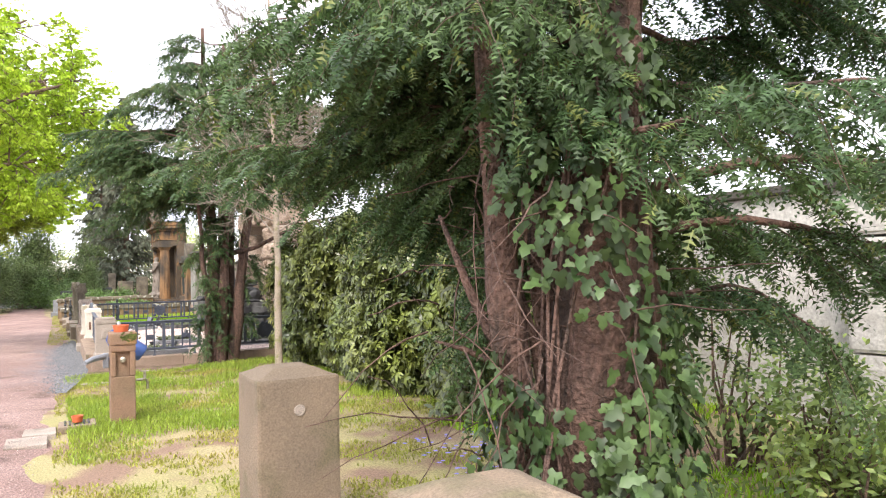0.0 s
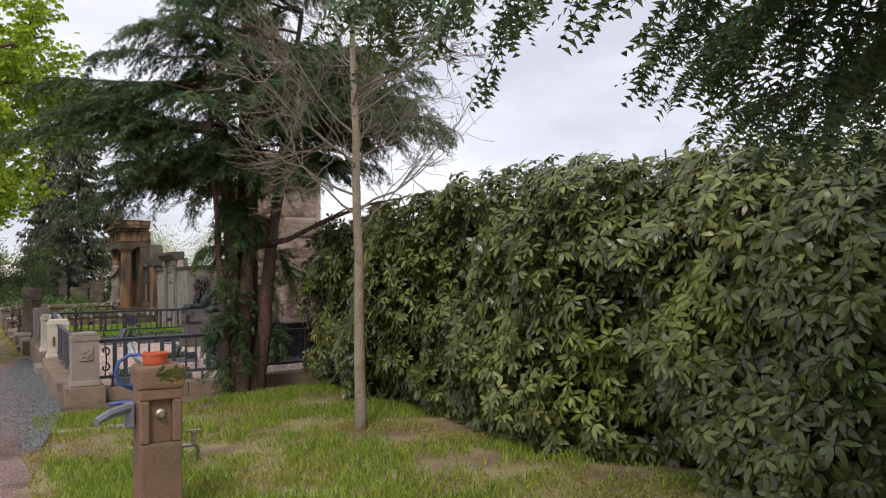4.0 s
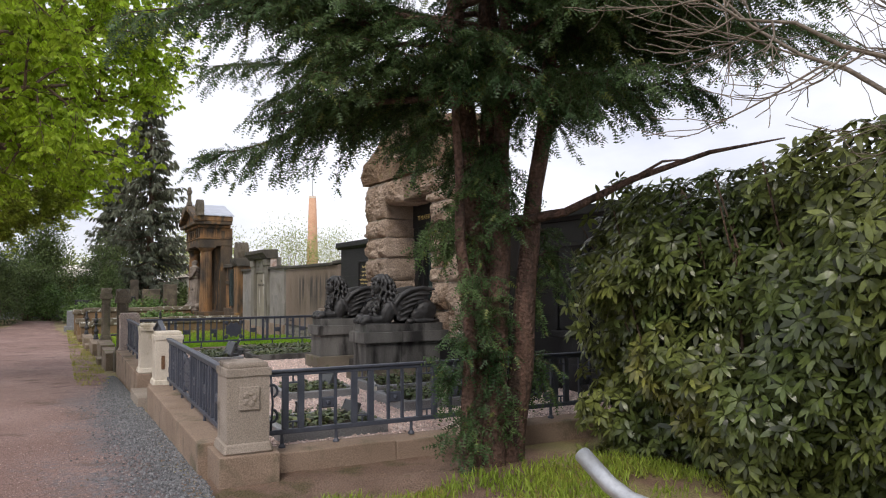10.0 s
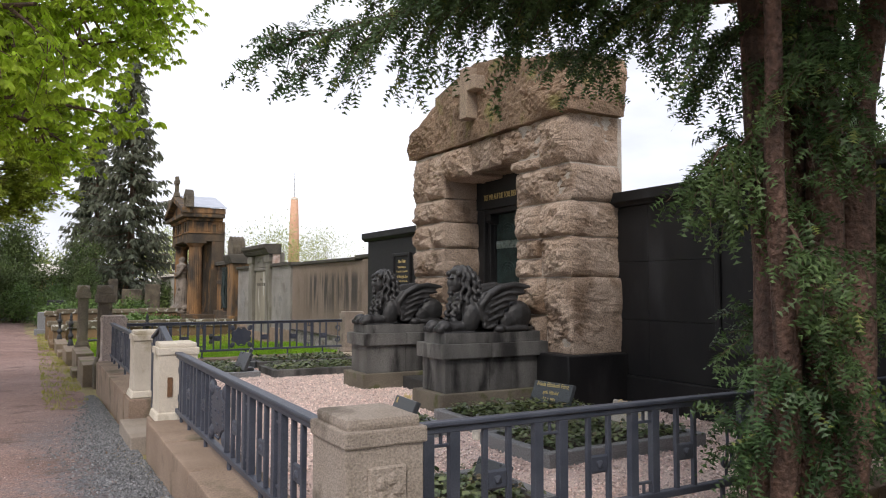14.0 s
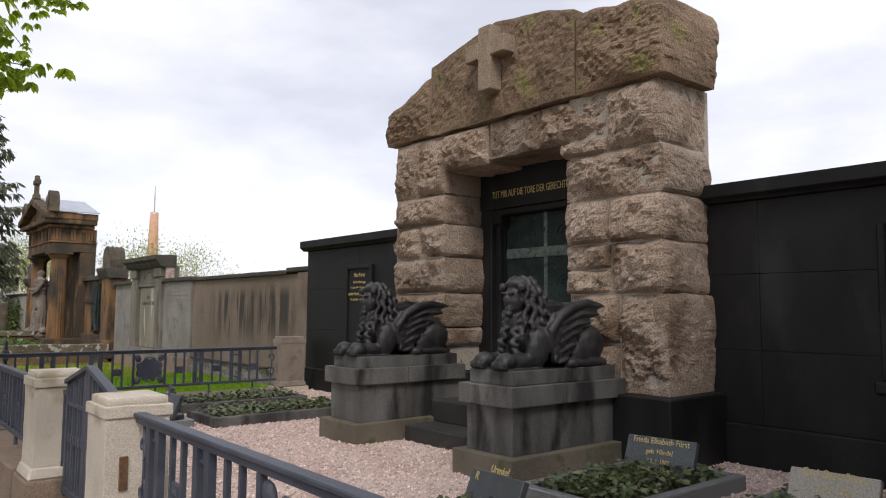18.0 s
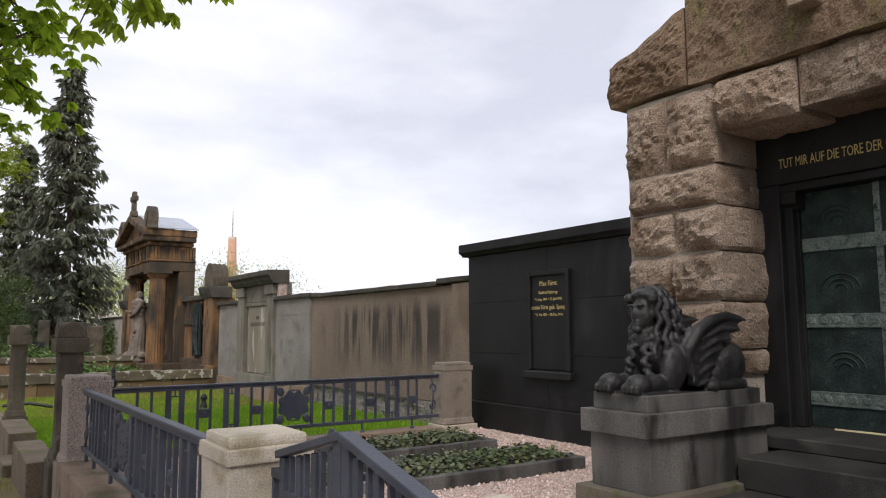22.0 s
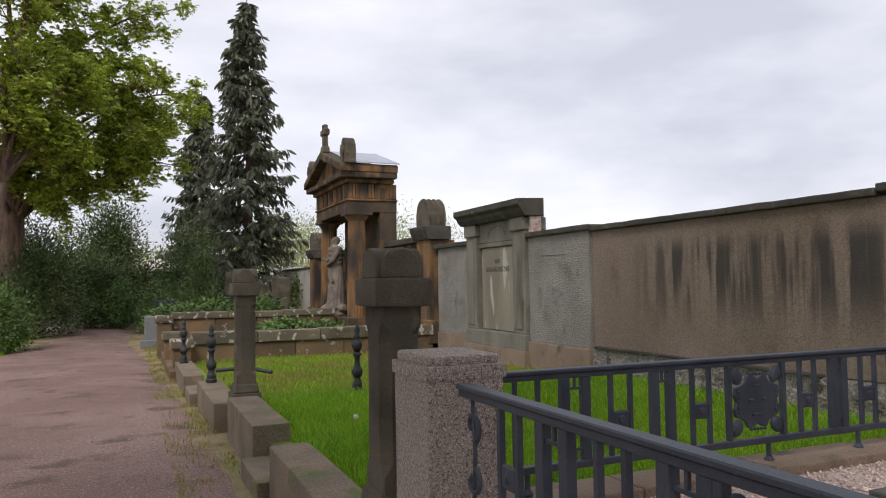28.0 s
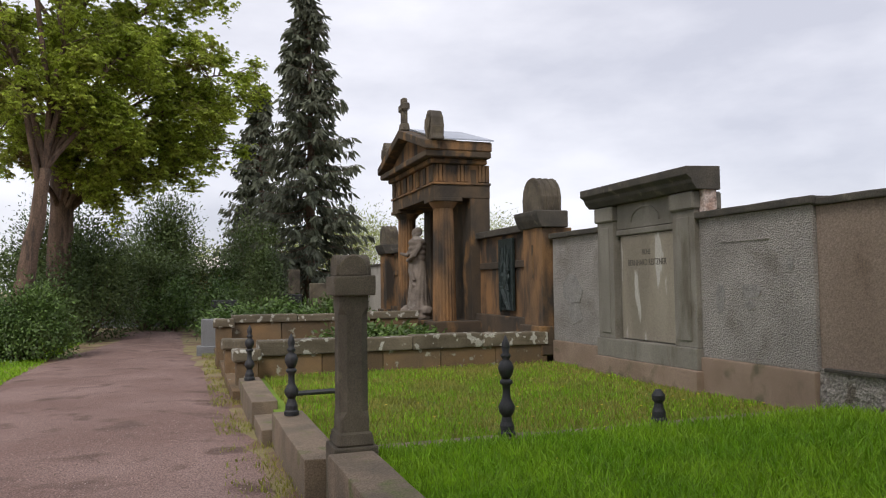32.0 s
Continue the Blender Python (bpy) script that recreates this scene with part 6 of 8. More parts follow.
# ---- tap post, watering can, pots, old sandstone posts ----
tp = thing("tap_post", "brown sandstone water post with a mossy cap and brass tap", "water post", at=(0.075, 0.2, -0.055))
part("foot", worn_box(0.44, 0.82, 9.44, 9.88, -0.3, -0.1, 0.02, 2, 0.01, 1), M_TAP, tp)
part("shaft", worn_box(0.485, 0.765, 9.48, 9.8, -0.1, 0.5, 0.015, 3, 0.006, 2), M_TAP, tp)
for a, b in ((0.485, 0.55), (0.7, 0.765)):
    part("corner_strip", box(a, b, 9.48, 9.8, 0.5, 0.8, 0.012), M_TAP, tp)
part("niche_back", box(0.55, 0.7, 9.53, 9.8, 0.5, 0.8, 0.004), M_TAP, tp)
part("neck", worn_box(0.485, 0.765, 9.48, 9.8, 0.8, 0.88, 0.012, 2, 0.005, 3), M_TAP, tp)
part("cap", worn_box(0.47, 0.78, 9.465, 9.815, 0.88, 1.03, 0.025, 3, 0.012, 4), M_TAP, tp)
bm = bmesh.new()
for k in range(90):
    r = random.Random(k)
    ball(bm, (0.7 + r.gauss(0, 0.05), 9.463 + r.uniform(-0.001, 0.003), 0.975 + r.gauss(0, 0.022)), (0.015, 0.004, 0.011), detail=1)
part("moss", bm, M_MOSS, tp, "dark green moss cushions")
tap = part("tap_boss", lathe([(0.035, 0), (0.035, 0.02), (0.02, 0.03), (0.018, 0.06)], 12), M_BRASS, tp, "worn round brass valve")
tap.matrix_local = pose(0.625, 9.53, 0.7, 90, 0, 0)
bm = pipe([(0.79, 9.7, 0.42), (0.9, 9.7, 0.42), (0.92, 9.7, 0.38), (0.92, 9.7, 0.3)], 0.016, 8)
box(0.87, 0.9, 9.68, 9.72, 0.42, 0.52, 0.004, bm)
box(0.84, 0.94, 9.69, 9.71, 0.515, 0.53, 0.003, bm)
part("side_tap", bm, M_BRASS, tp, "small brass water tap")
bm = bmesh.new()
box(0.41, 0.475, 9.62, 9.7, 0.6, 0.78, 0.01, bm)
pipe([(0.45, 9.66, 0.74), (0.38, 9.6, 0.74), (0.29, 9.52, 0.73), (0.21, 9.46, 0.7)], [0.034, 0.034, 0.032, 0.028], 8, bm)
part("spout_arm", bm, M_GREYMETAL, tp, "grey metal outlet arm")

pot = thing("flower_pot", "round orange plastic plant pot on the post", "pot", at=(0.69, 9.86, 0.975))
part("bowl", lathe([(0.075, 0), (0.081, 0.01), (0.089, 0.07), (0.096, 0.072), (0.096, 0.085), (0.087, 0.085), (0.078, 0.03), (0.0, 0.025)], 24), M_TERRA, pot, smooth=False)
can_rack = thing("can_rack", "galvanised steel pipe rack for watering cans", "rack")
part("upright", pipe([(0.81, 11.12, -0.2), (0.81, 11.12, 0.88)], 0.022, 10), M_STEEL, can_rack, smooth=True)
part("cross_bar", pipe([(0.78, 11.66, 0.985), (0.785, 11.54, 0.92), (0.79, 11.46, 0.895), (0.8, 11.2, 0.885), (0.82, 10.9, 0.875), (0.835, 10.82, 0.88), (0.865, 10.66, 0.925)], 0.026, 12), M_STEEL, can_rack, smooth=True)
can = thing("watering_can", "blue plastic watering can hanging by its handle", "watering can")
mouth = Vector((-0.82, 0.02, 0.57)).normalized()
upward = (Vector((0.1, 0, 1)) - mouth * mouth.dot(Vector((0.1, 0, 1)))).normalized()
can.matrix_world = Matrix.Translation((0.93, 11.28, 0.645)) @ Matrix((upward, mouth.cross(upward), mouth)).transposed().to_4x4()
part("tank", lathe([(0.0, -0.17), (0.105, -0.17), (0.12, -0.155), (0.128, 0.0), (0.128, 0.1), (0.118, 0.16), (0.085, 0.19), (0.07, 0.2), (0.06, 0.17), (0.0, 0.1)], 28), M_BLUE, can, smooth=True)
# a near-black disc across the mouth stands in for the shade inside the tank
part("mouth_shadow", lathe([(0.058, 0.165), (0.0, 0.166)], 20), M_CAST, can, "black disc painted as shade inside the round opening")
part("handle", pipe([(0.12, 0, 0.06), (0.16, 0, 0.14), (0.165, 0, 0.24), (0.11, 0, 0.33), (0.02, 0, 0.37), (-0.08, 0, 0.34), (-0.135, 0, 0.25), (-0.12, 0, 0.12)], 0.016, 10), M_BLUE, can, smooth=True)
part("spout", pipe([(-0.1, 0, -0.08), (-0.17, 0, 0.0), (-0.23, 0, 0.09), (-0.29, 0, 0.18), (-0.33, 0, 0.23)], [0.045, 0.034, 0.024, 0.018, 0.017], 10), M_BLUE, can, smooth=True)
drain = thing("drain_basin", "square concrete drain with an iron grid beside the tap post", "drain")
part("basin", worn_box(0.0, 0.4, 9.55, 9.95, -0.28, -0.06, 0.02, 2, 0.01, 2), M_KERBDARK, drain)
for k in range(6):
    part("grid_bar", box(0.06 + 0.05 * k, 0.08 + 0.05 * k, 9.6, 9.9, -0.065, -0.05, 0.003), M_CAST, drain)
pot2 = thing("flower_pot", "small orange clay pot on the drain grid", "pot", at=(0.2, 9.72, -0.05))
part("bowl", lathe([(0.05, 0), (0.055, 0.01), (0.062, 0.06), (0.068, 0.062), (0.068, 0.075), (0.06, 0.075), (0.05, 0.02), (0.0, 0.02)], 20), M_TERRA, pot2)
for x0, x1, y0, y1 in ((0.34, 0.62, 14.06, 14.22), (0.64, 0.95, 14.1, 14.24), (0.97, 1.28, 14.06, 14.2)):
    solo("edging_stone", worn_box(x0, x1, y0, y1, -0.4, ground_z(14.1) + 0.05, 0.015, 3, 0.012, x0), M_CONC, "flat worn pale stone sunk in the grass", "stone", "edging stones")
for x0, x1, y0, y1 in ((-0.35, -0.02, 9.3, 9.7), (-0.5, -0.1, 8.75, 9.25)):
    solo("paving_slab", worn_box(x0, x1, y0, y1, -0.3, -0.075, 0.012, 2, 0.006, y0), M_CONC, "pale concrete slab laid in the path edge", "slab", "paving slabs")
for i, (x, y, h, label) in enumerate(((1.27, 4.47, 1.09, "plain square brown sandstone post with a drilled hole"), (1.21, 1.95, 1.0, "plain square brown sandstone post, weathered"), (3.38, 4.5, 1.06, "dark shaded square sandstone post under the yew"))):
    p = thing("sandstone_post", label, "post", "old enclosure posts")
    part("shaft", worn_box(x - 0.25, x + 0.25, y - 0.25, y + 0.25, -0.2, h - 0.05, 0.02, 4, 0.008, i), M_POST, p)
    part("top", box(x - 0.245, x + 0.245, y - 0.245, y + 0.245, h - 0.056, h, 0.008, top=0.45), M_POST, p)
    part("drilled_hole", lathe([(0.035, 0), (0.03, 0.006), (0.012, 0.004)], 12), M_CONC, p).matrix_local = pose(x, y - 0.252, h - 0.24, 90, 0, 0)


# ---- vegetation ----
def unit(a):
    return a / np.maximum(np.linalg.norm(a, axis=-1, keepdims=True), 1e-9)


def leaf_arrays(P, D, N, L, W, fold=0.12, droop=0.12):
    """Six-point leaves from base points, directions, normals, lengths and widths."""
    D = unit(D)
    S = unit(np.cross(D, N))
    N = np.cross(S, D)
    L, W = np.asarray(L)[:, None], np.asarray(W)[:, None]
    v = np.stack([P, P + D * 0.38 * L + S * 0.5 * W + N * fold * W, P + D * 0.38 * L - S * 0.5 * W + N * fold * W,
                  P + D * 0.75 * L + S * 0.36 * W - N * 0.3 * droop * L, P + D * 0.75 * L - S * 0.36 * W - N * 0.3 * droop * L, P + D * L - N * droop * L], 1)
    t = np.array([(0, 2, 1), (1, 2, 3), (3, 2, 4), (3, 4, 5)])
    return v.reshape(-1, 3), (np.arange(len(P))[:, None, None] * 6 + t[None]).reshape(-1, 3)


def plain_leaf_arrays(P, D, N, L, W):
    """Four-point leaves for crowns far from the path."""
    D = unit(D)
    S = unit(np.cross(D, N))
    L, W = np.asarray(L)[:, None], np.asarray(W)[:, None]
    v = np.stack([P, P + D * 0.45 * L + S * 0.5 * W, P + D * L, P + D * 0.45 * L - S * 0.5 * W], 1)
    t = np.array([(0, 1, 2), (0, 2, 3)])
    return v.reshape(-1, 3), (np.arange(len(P))[:, None, None] * 4 + t[None]).reshape(-1, 3)


def needle_arrays(P, D, N, length, pairs=4, needle=0.036, width=0.017):
    """Flat sprays of narrow needles in two ranks along a twig."""
    D = unit(D)
    S = unit(np.cross(D, N))
    length = np.asarray(length)[:, None]
    out = [np.stack([P - S * 0.003, P + S * 0.003, P + D * length], 1)]
    for k in range(pairs):
        t = (k + 0.3) / pairs
        n = needle * (1.15 - 0.6 * t)
        c = P + D * length * t
        for s in (-1, 1):
            tip = c + (S * s * 0.85 + D * 0.5) * n * (1 + 0.2 * np.sin(k * 7 + P[:, :1] * 50)) - np.array([0, 0, 0.004])
            out.append(np.stack([c, c + D * width, tip], 1))
    v = np.concatenate(out, 1)
    return v.reshape(-1, 3), np.arange(v.size // 3).reshape(-1, 3)


def ivy_arrays(P, D, N, L):
    """Five-lobed leaves that hang from their stalks."""
    D = unit(D)
    S = unit(np.cross(D, N))
    N = np.cross(S, D)
    L = np.asarray(L)[:, None]
    shape = ((0.0, 0.0), (-0.16, 0.3), (0.14, 0.5), (0.34, 0.26), (0.62, 0.34), (1.0, 0.0), (0.62, -0.34), (0.34, -0.26), (0.14, -0.5), (-0.16, -0.3))
    v = np.stack([P + D * a * L + S * b * L + N * (abs(b) * 0.22 - 0.16 * a * a) * L for a, b in shape], 1)
    t = np.array([(0, 2, 1), (0, 3, 2), (0, 7, 3), (3, 7, 5), (3, 5, 4), (7, 6, 5), (0, 8, 7), (0, 9, 8)])
    return v.reshape(-1, 3), (np.arange(len(P))[:, None, None] * 10 + t[None]).reshape(-1, 3)


def tubes(lines, sides=5):
    """Joined tapering tubes; lines: (points, first radius, last radius)."""
    vs, ts, off = [], [], 0
    ang = np.arange(sides) * 2 * np.pi / sides
    for pts, r0, r1 in lines:
        pts = np.asarray(pts, float)
        n = len(pts)
        ahead = unit(np.gradient(pts, axis=0))
        ref = np.where(np.abs(ahead[:, 2:3]) > 0.9, np.array([[1.0, 0, 0]]), np.array([[0, 0, 1.0]]))
        a = unit(np.cross(ahead, ref))
        b = np.cross(ahead, a)
        r = np.linspace(r0, r1, n)[:, None, None]
        ring = pts[:, None] + (a[:, None] * np.cos(ang)[None, :, None] + b[:, None] * np.sin(ang)[None, :, None]) * r
        vs.append(ring.reshape(-1, 3))
        i, j = np.meshgrid(np.arange(n - 1), np.arange(sides), indexing="ij")
        k = (j + 1) % sides
        q = np.stack([i * sides + j, i * sides + k, (i + 1) * sides + k, (i + 1) * sides + j], -1).reshape(-1, 4) + off
        ts.append(np.concatenate([q[:, [0, 1, 2]], q[:, [0, 2, 3]]]))
        off += n * sides
    return np.concatenate(vs), np.concatenate(ts)


def plant_part(name, arrays, material, parent, label="", smooth=False):
    ob = new(name, raw_mesh(name, arrays[0], arrays[1], material, smooth))
    ob.parent = parent
    ob["kind"] = "stuff"
    if label:
        ob["label"] = label
    return ob


def stem_line(p0, lean, height, n, rng, wob=0.06):
    z = np.linspace(0, 1, n)
    w = np.cumsum(rng.normal(0, wob, (n, 2)), 0) * 0.5
    w -= w[:1]
    return np.column_stack([p0[0] + lean[0] * z + w[:, 0], p0[1] + lean[1] * z + w[:, 1], p0[2] + height * z])


def yew(name, label, base, stems, boughs, seed, tip_share=0.06, spray=0.125):
    """stems: (dx, dy, lean x, lean y, radius, height). boughs: (count, z low, z high, azimuth from, to, length low, high, rise, droop)."""
    rng = np.random.default_rng(seed)
    t = thing(name, label, "tree")
    axis = []
    for dx, dy, lx, ly, r, h in stems:
        line = stem_line((base[0] + dx, base[1] + dy, base[2] - 0.25), (lx, ly), h, 12, rng, 0.05)
        axis.append(line)
        bm = bmesh.new()
        pipe([tuple(p) for p in line], [r * (1.25 - 0.95 * k / 11) if k else r * 1.5 for k in range(12)], 14, bm)
        bmesh.ops.subdivide_edges(bm, edges=[e for e in bm.edges if e.calc_length() > 0.25], cuts=2, use_grid_fill=True)
        for v in bm.verts:
            a = math.atan2(v.co.y - base[1] - dy, v.co.x - base[0] - dx)
            v.co += Vector((math.cos(a), math.sin(a), 0)) * r * (0.28 * noise.noise(Vector((a * 2.2, v.co.z * 0.5, seed))) + 0.15 * noise.noise(Vector((a * 5, v.co.z * 1.5, seed))))
        part("trunk", bm, M_YEWBARK, t, "fluted red-brown yew trunk", smooth=True)
    lines, big, P, D, N = [], [], [], [], []
    for count, z0, z1, a0, a1, l0, l1, rise, droop in boughs:
        for i in range(count):
            ax = axis[rng.integers(len(axis))]
            z = rng.uniform(z0, z1)
            k = np.interp(z, ax[:, 2], np.arange(len(ax)))
            p0 = np.array([np.interp(k, np.arange(len(ax)), ax[:, c]) for c in range(3)])
            az = radians(rng.uniform(a0, a1))
            length = rng.uniform(l0, l1)
            u = np.linspace(0, 1, 9)
            out = np.array([math.cos(az), math.sin(az), 0])
            side = np.array([-math.sin(az), math.cos(az), 0])
            bend = rng.normal(0, 0.25)
            pts = p0 + out * (length * u)[:, None] + side * (bend * length * u ** 2)[:, None]
            pts[:, 2] += length * ((rise * rng.uniform(0.2, 1.5) + rng.normal(0, 0.1)) * u - droop * rng.uniform(0.7, 1.3) * u ** 2) + 0.05 * np.sin(u * 9 + i)
            big.append((pts, 0.011 * length + 0.008, 0.004))
            n = int(7 * length) + 4
            for s in np.linspace(0.3, 1.0, n):
                at = np.array([np.interp(s, u, pts[:, c]) for c in range(3)])
                ahead = unit(np.array([np.interp(min(s + 0.05, 1), u, pts[:, c]) - np.interp(max(s - 0.05, 0), u, pts[:, c]) for c in range(3)]))
                for sg in (-1, 1):
                    tl = (0.28 + 0.62 * (1 - s) * min(1.0, length / 2.4)) * rng.uniform(0.6, 1.25)
                    dirn = unit(ahead * rng.uniform(0.5, 0.9) + sg * np.cross(ahead, (0, 0, 1)) * rng.uniform(0.3, 0.9) + np.array([0, 0, rng.uniform(-0.55, 0.25)]))
                    m = max(4, int(tl / 0.06))
                    w = np.linspace(0.1, 1, m)[:, None]
                    tw = at + dirn * tl * w + np.array([0, 0, -0.38]) * tl * w ** 2
                    lines.append((np.array([at, tw[m // 2], tw[-1]]), 0.004, 0.002))
                    local = unit(np.gradient(tw, axis=0))
                    sd = unit(np.cross(local, np.array([0, 0, 1.0])))
                    for q, down in ((-1, 0.1), (1, 0.1), (-0.6, 0.5), (0.6, 0.4)):
                        P.append(tw + rng.normal(0, 0.015, tw.shape))
                        D.append(local * 0.8 + sd * q * 0.8 + rng.normal(0, 0.25, tw.shape) + np.array([0, 0, -down]))
                        N.append(np.array([0, 0, 1.0]) + rng.normal(0, 0.55, tw.shape))
    P, D, N = np.concatenate(P), np.concatenate(D), np.concatenate(N)
    plant_part("limb_work", tubes(big, 6), M_YEWBARK, t)
    plant_part("twig_work", tubes(lines, 3), M_YEWTWIG, t)
    pale = rng.random(len(P)) < tip_share
    ln = rng.uniform(0.7, 1.25, len(P)) * spray
    plant_part("needle_foliage", needle_arrays(P[~pale], D[~pale], N[~pale], ln[~pale]), M_YEW, t)
    plant_part("shoot_foliage", needle_arrays(P[pale], D[pale], N[pale], ln[pale]), M_YEWTIP, t)
    return t


def whorls(P, N, rng, count=8, size=0.118, width=0.34, spread=0.4):
    """Rosettes of long oval leaves round each point."""
    m = len(P)
    N = unit(N)
    ref = unit(np.cross(N, np.array([0.3, 0.2, 1.0]) + rng.normal(0, 0.2, (m, 3))))
    oth = np.cross(N, ref)
    Ps, Ds, Ns, Ls = [], [], [], []
    for k in range(count):
        a = (2 * np.pi * k / count + rng.uniform(-0.25, 0.25, m))[:, None]
        rad = ref * np.cos(a) + oth * np.sin(a)
        d = rad + N * rng.uniform(-0.15, 0.55, (m, 1)) * spread * 2 + np.array([0, 0, -0.42])
        Ps.append(P + rad * 0.012)
        Ds.append(d)
        Ns.append(N + rad * 0.2 + rng.normal(0, 0.12, (m, 3)))
        Ls.append(rng.uniform(0.7, 1.25, m) * size)
    L = np.concatenate(Ls)
    return leaf_arrays(np.concatenate(Ps), np.concatenate(Ds), np.concatenate(Ns), L, L * width)


def bulge(x, y, z):
    return noise.noise(Vector((x * 0.9, y * 0.9, z * 0.9))) + 0.45 * noise.noise(Vector((x * 2.4, y * 2.4, z * 2.4)))


def rhododendron_bank(name, label, x0, x1, y0, y1, z0, top, seed, outer, fresh_at=()):
    """A deep bank of leaf rosettes: a front to the path, both ends and a rounded top."""
    rng = np.random.default_rng(seed)
    t = thing(name, label, "shrub")
    P, N, G = [], [], []
    for i in range(outer):
        y, u = rng.uniform(y0, y1), rng.random()
        h = top(y) - z0
        if u < 0.74:
            z = z0 + h * rng.random() ** 0.85
            roll = max(0.0, (z - z0) / h - 0.72)
            x = x0 + 0.62 * bulge(1, y, z) + 3.2 * roll ** 1.6 + 0.25 * max(0, 0.25 - (z - z0) / h) * 4
            n = (-1, rng.normal(0, 0.25), 0.25 + 3.0 * roll)
        elif u < 0.9:
            x, z = x0 + 0.55 + (x1 - x0 - 0.55) * rng.random(), 0
            z = top(y) + 0.32 * bulge(x, y, 3)
            n = (-0.3, 0, 1)
        else:
            x, z = rng.uniform(x0 + 0.2, x1), z0 + h * rng.random()
            y = (y0 if u < 0.95 else y1) + 0.25 * bulge(x, 2, z)
            n = (-0.3, -1 if u < 0.95 else 1, 0.25)
        deep = rng.random() ** 2 * 0.6 - 0.06
        nn = np.array(n) / np.linalg.norm(n)
        P.append(np.array([x, y, z]) - nn * deep)
        N.append(nn + np.array([0, 0, 0.35]) + rng.normal(0, 0.34, 3))
        G.append(any((y - gy) ** 2 + (z - gz) ** 2 < gr ** 2 * rng.uniform(0.3, 1.2) and u < 0.74 for gy, gz, gr in fresh_at))
    P, N, G = np.array(P), np.array(N), np.array(G)
    plant_part("rosette_foliage", whorls(P[~G], N[~G], rng), M_RHODO, t)
    if G.any():
        plant_part("fresh_foliage", whorls(P[G], N[G], rng), M_RHODO2, t)
    m = outer // 2
    y = rng.uniform(y0, y1, m)
    z = z0 + (np.array([top(v) for v in y]) - z0 - 0.3) * rng.random(m)
    Q = np.column_stack([rng.uniform(x0 + 0.5, x0 + 1.1, m), y, z])
    plant_part("inner_foliage", leaf_arrays(Q, rng.normal(0, 1, (m, 3)), rng.normal(0, 1, (m, 3)) + np.array([-1, 0, 0]), np.full(m, 0.3), np.full(m, 0.16)), M_RHODO, t)
    lines = []
    for i in range(90):
        yy = rng.uniform(y0, y1)
        a = np.array([rng.uniform(x0 + 0.5, x1 - 0.4), yy, z0 - 0.1])
        b = np.array([x0 + rng.uniform(0.0, 0.6), yy + rng.normal(0, 0.6), z0 + rng.uniform(0.5, 1) * (top(yy) - z0)])
        lines.append((np.array([a, (a + b) / 2 + rng.normal(0, 0.12, 3), b]), 0.022, 0.008))
    plant_part("stem_work", tubes(lines), M_BARK, t)
    return t


def leafy_blob(name, label, centre, size, count, leaf, material, seed, category="shrub", shape=1.0, group=""):
    """A loose shrub or crown: leaves in clumps at the ends of a few stems; uneven outline."""
    rng = np.random.default_rng(seed)
    t = thing(name, label, category, group)
    c, s = np.array(centre, float), np.array(size, float)
    clumps = max(12, count // 60)
    if leaf > 0.1:
        count, leaf = int(count * (2 if c[0] < -8 or c[1] > 80 else 4.5)), leaf * 0.62
    d = unit(rng.normal(0, 1, (clumps, 3)))
    d[:, 2] = np.abs(d[:, 2]) * 1.1 - 0.35
    cc = c + d * s * rng.uniform(0.55, 1.0, (clumps, 1))
    if shape != 1.0:
        k = 1 - (1 - shape) * np.clip((cc[:, 2] - c[2]) / s[2], 0, 1)
        cc[:, :2] = c[:2] + (cc[:, :2] - c[:2]) * k[:, None]
    pick = rng.integers(clumps, size=count)
    off = rng.normal(0, 1, (count, 3)) * s * (0.17 if leaf < 0.07 else 0.21)
    P = cc[pick] + off
    D = unit(P - c) + rng.normal(0, 0.7, (count, 3)) + np.array([0, 0, -0.25])
    N = np.array([0, 0, 0.8]) + unit(P - c) + rng.normal(0, 0.4, (count, 3))
    L = rng.uniform(0.7, 1.3, count) * leaf
    plant_part("foliage", (leaf_arrays if leaf < 0.1 else plain_leaf_arrays)(P, D, N, L, L * 0.45), material, t)
    g = np.array([c[0], c[1], ground_z(c[1]) - 0.05])
    lines = [(np.array([g + rng.normal(0, 0.1, 3) * np.array([1, 1, 0]), (g + q) / 2 + rng.normal(0, 0.1, 3), q]), 0.012 * s[2] + 0.008, 0.005) for q in cc[:: max(1, clumps // 30)]]
    plant_part("stem_work", tubes(lines), M_BARK, t)
    return t


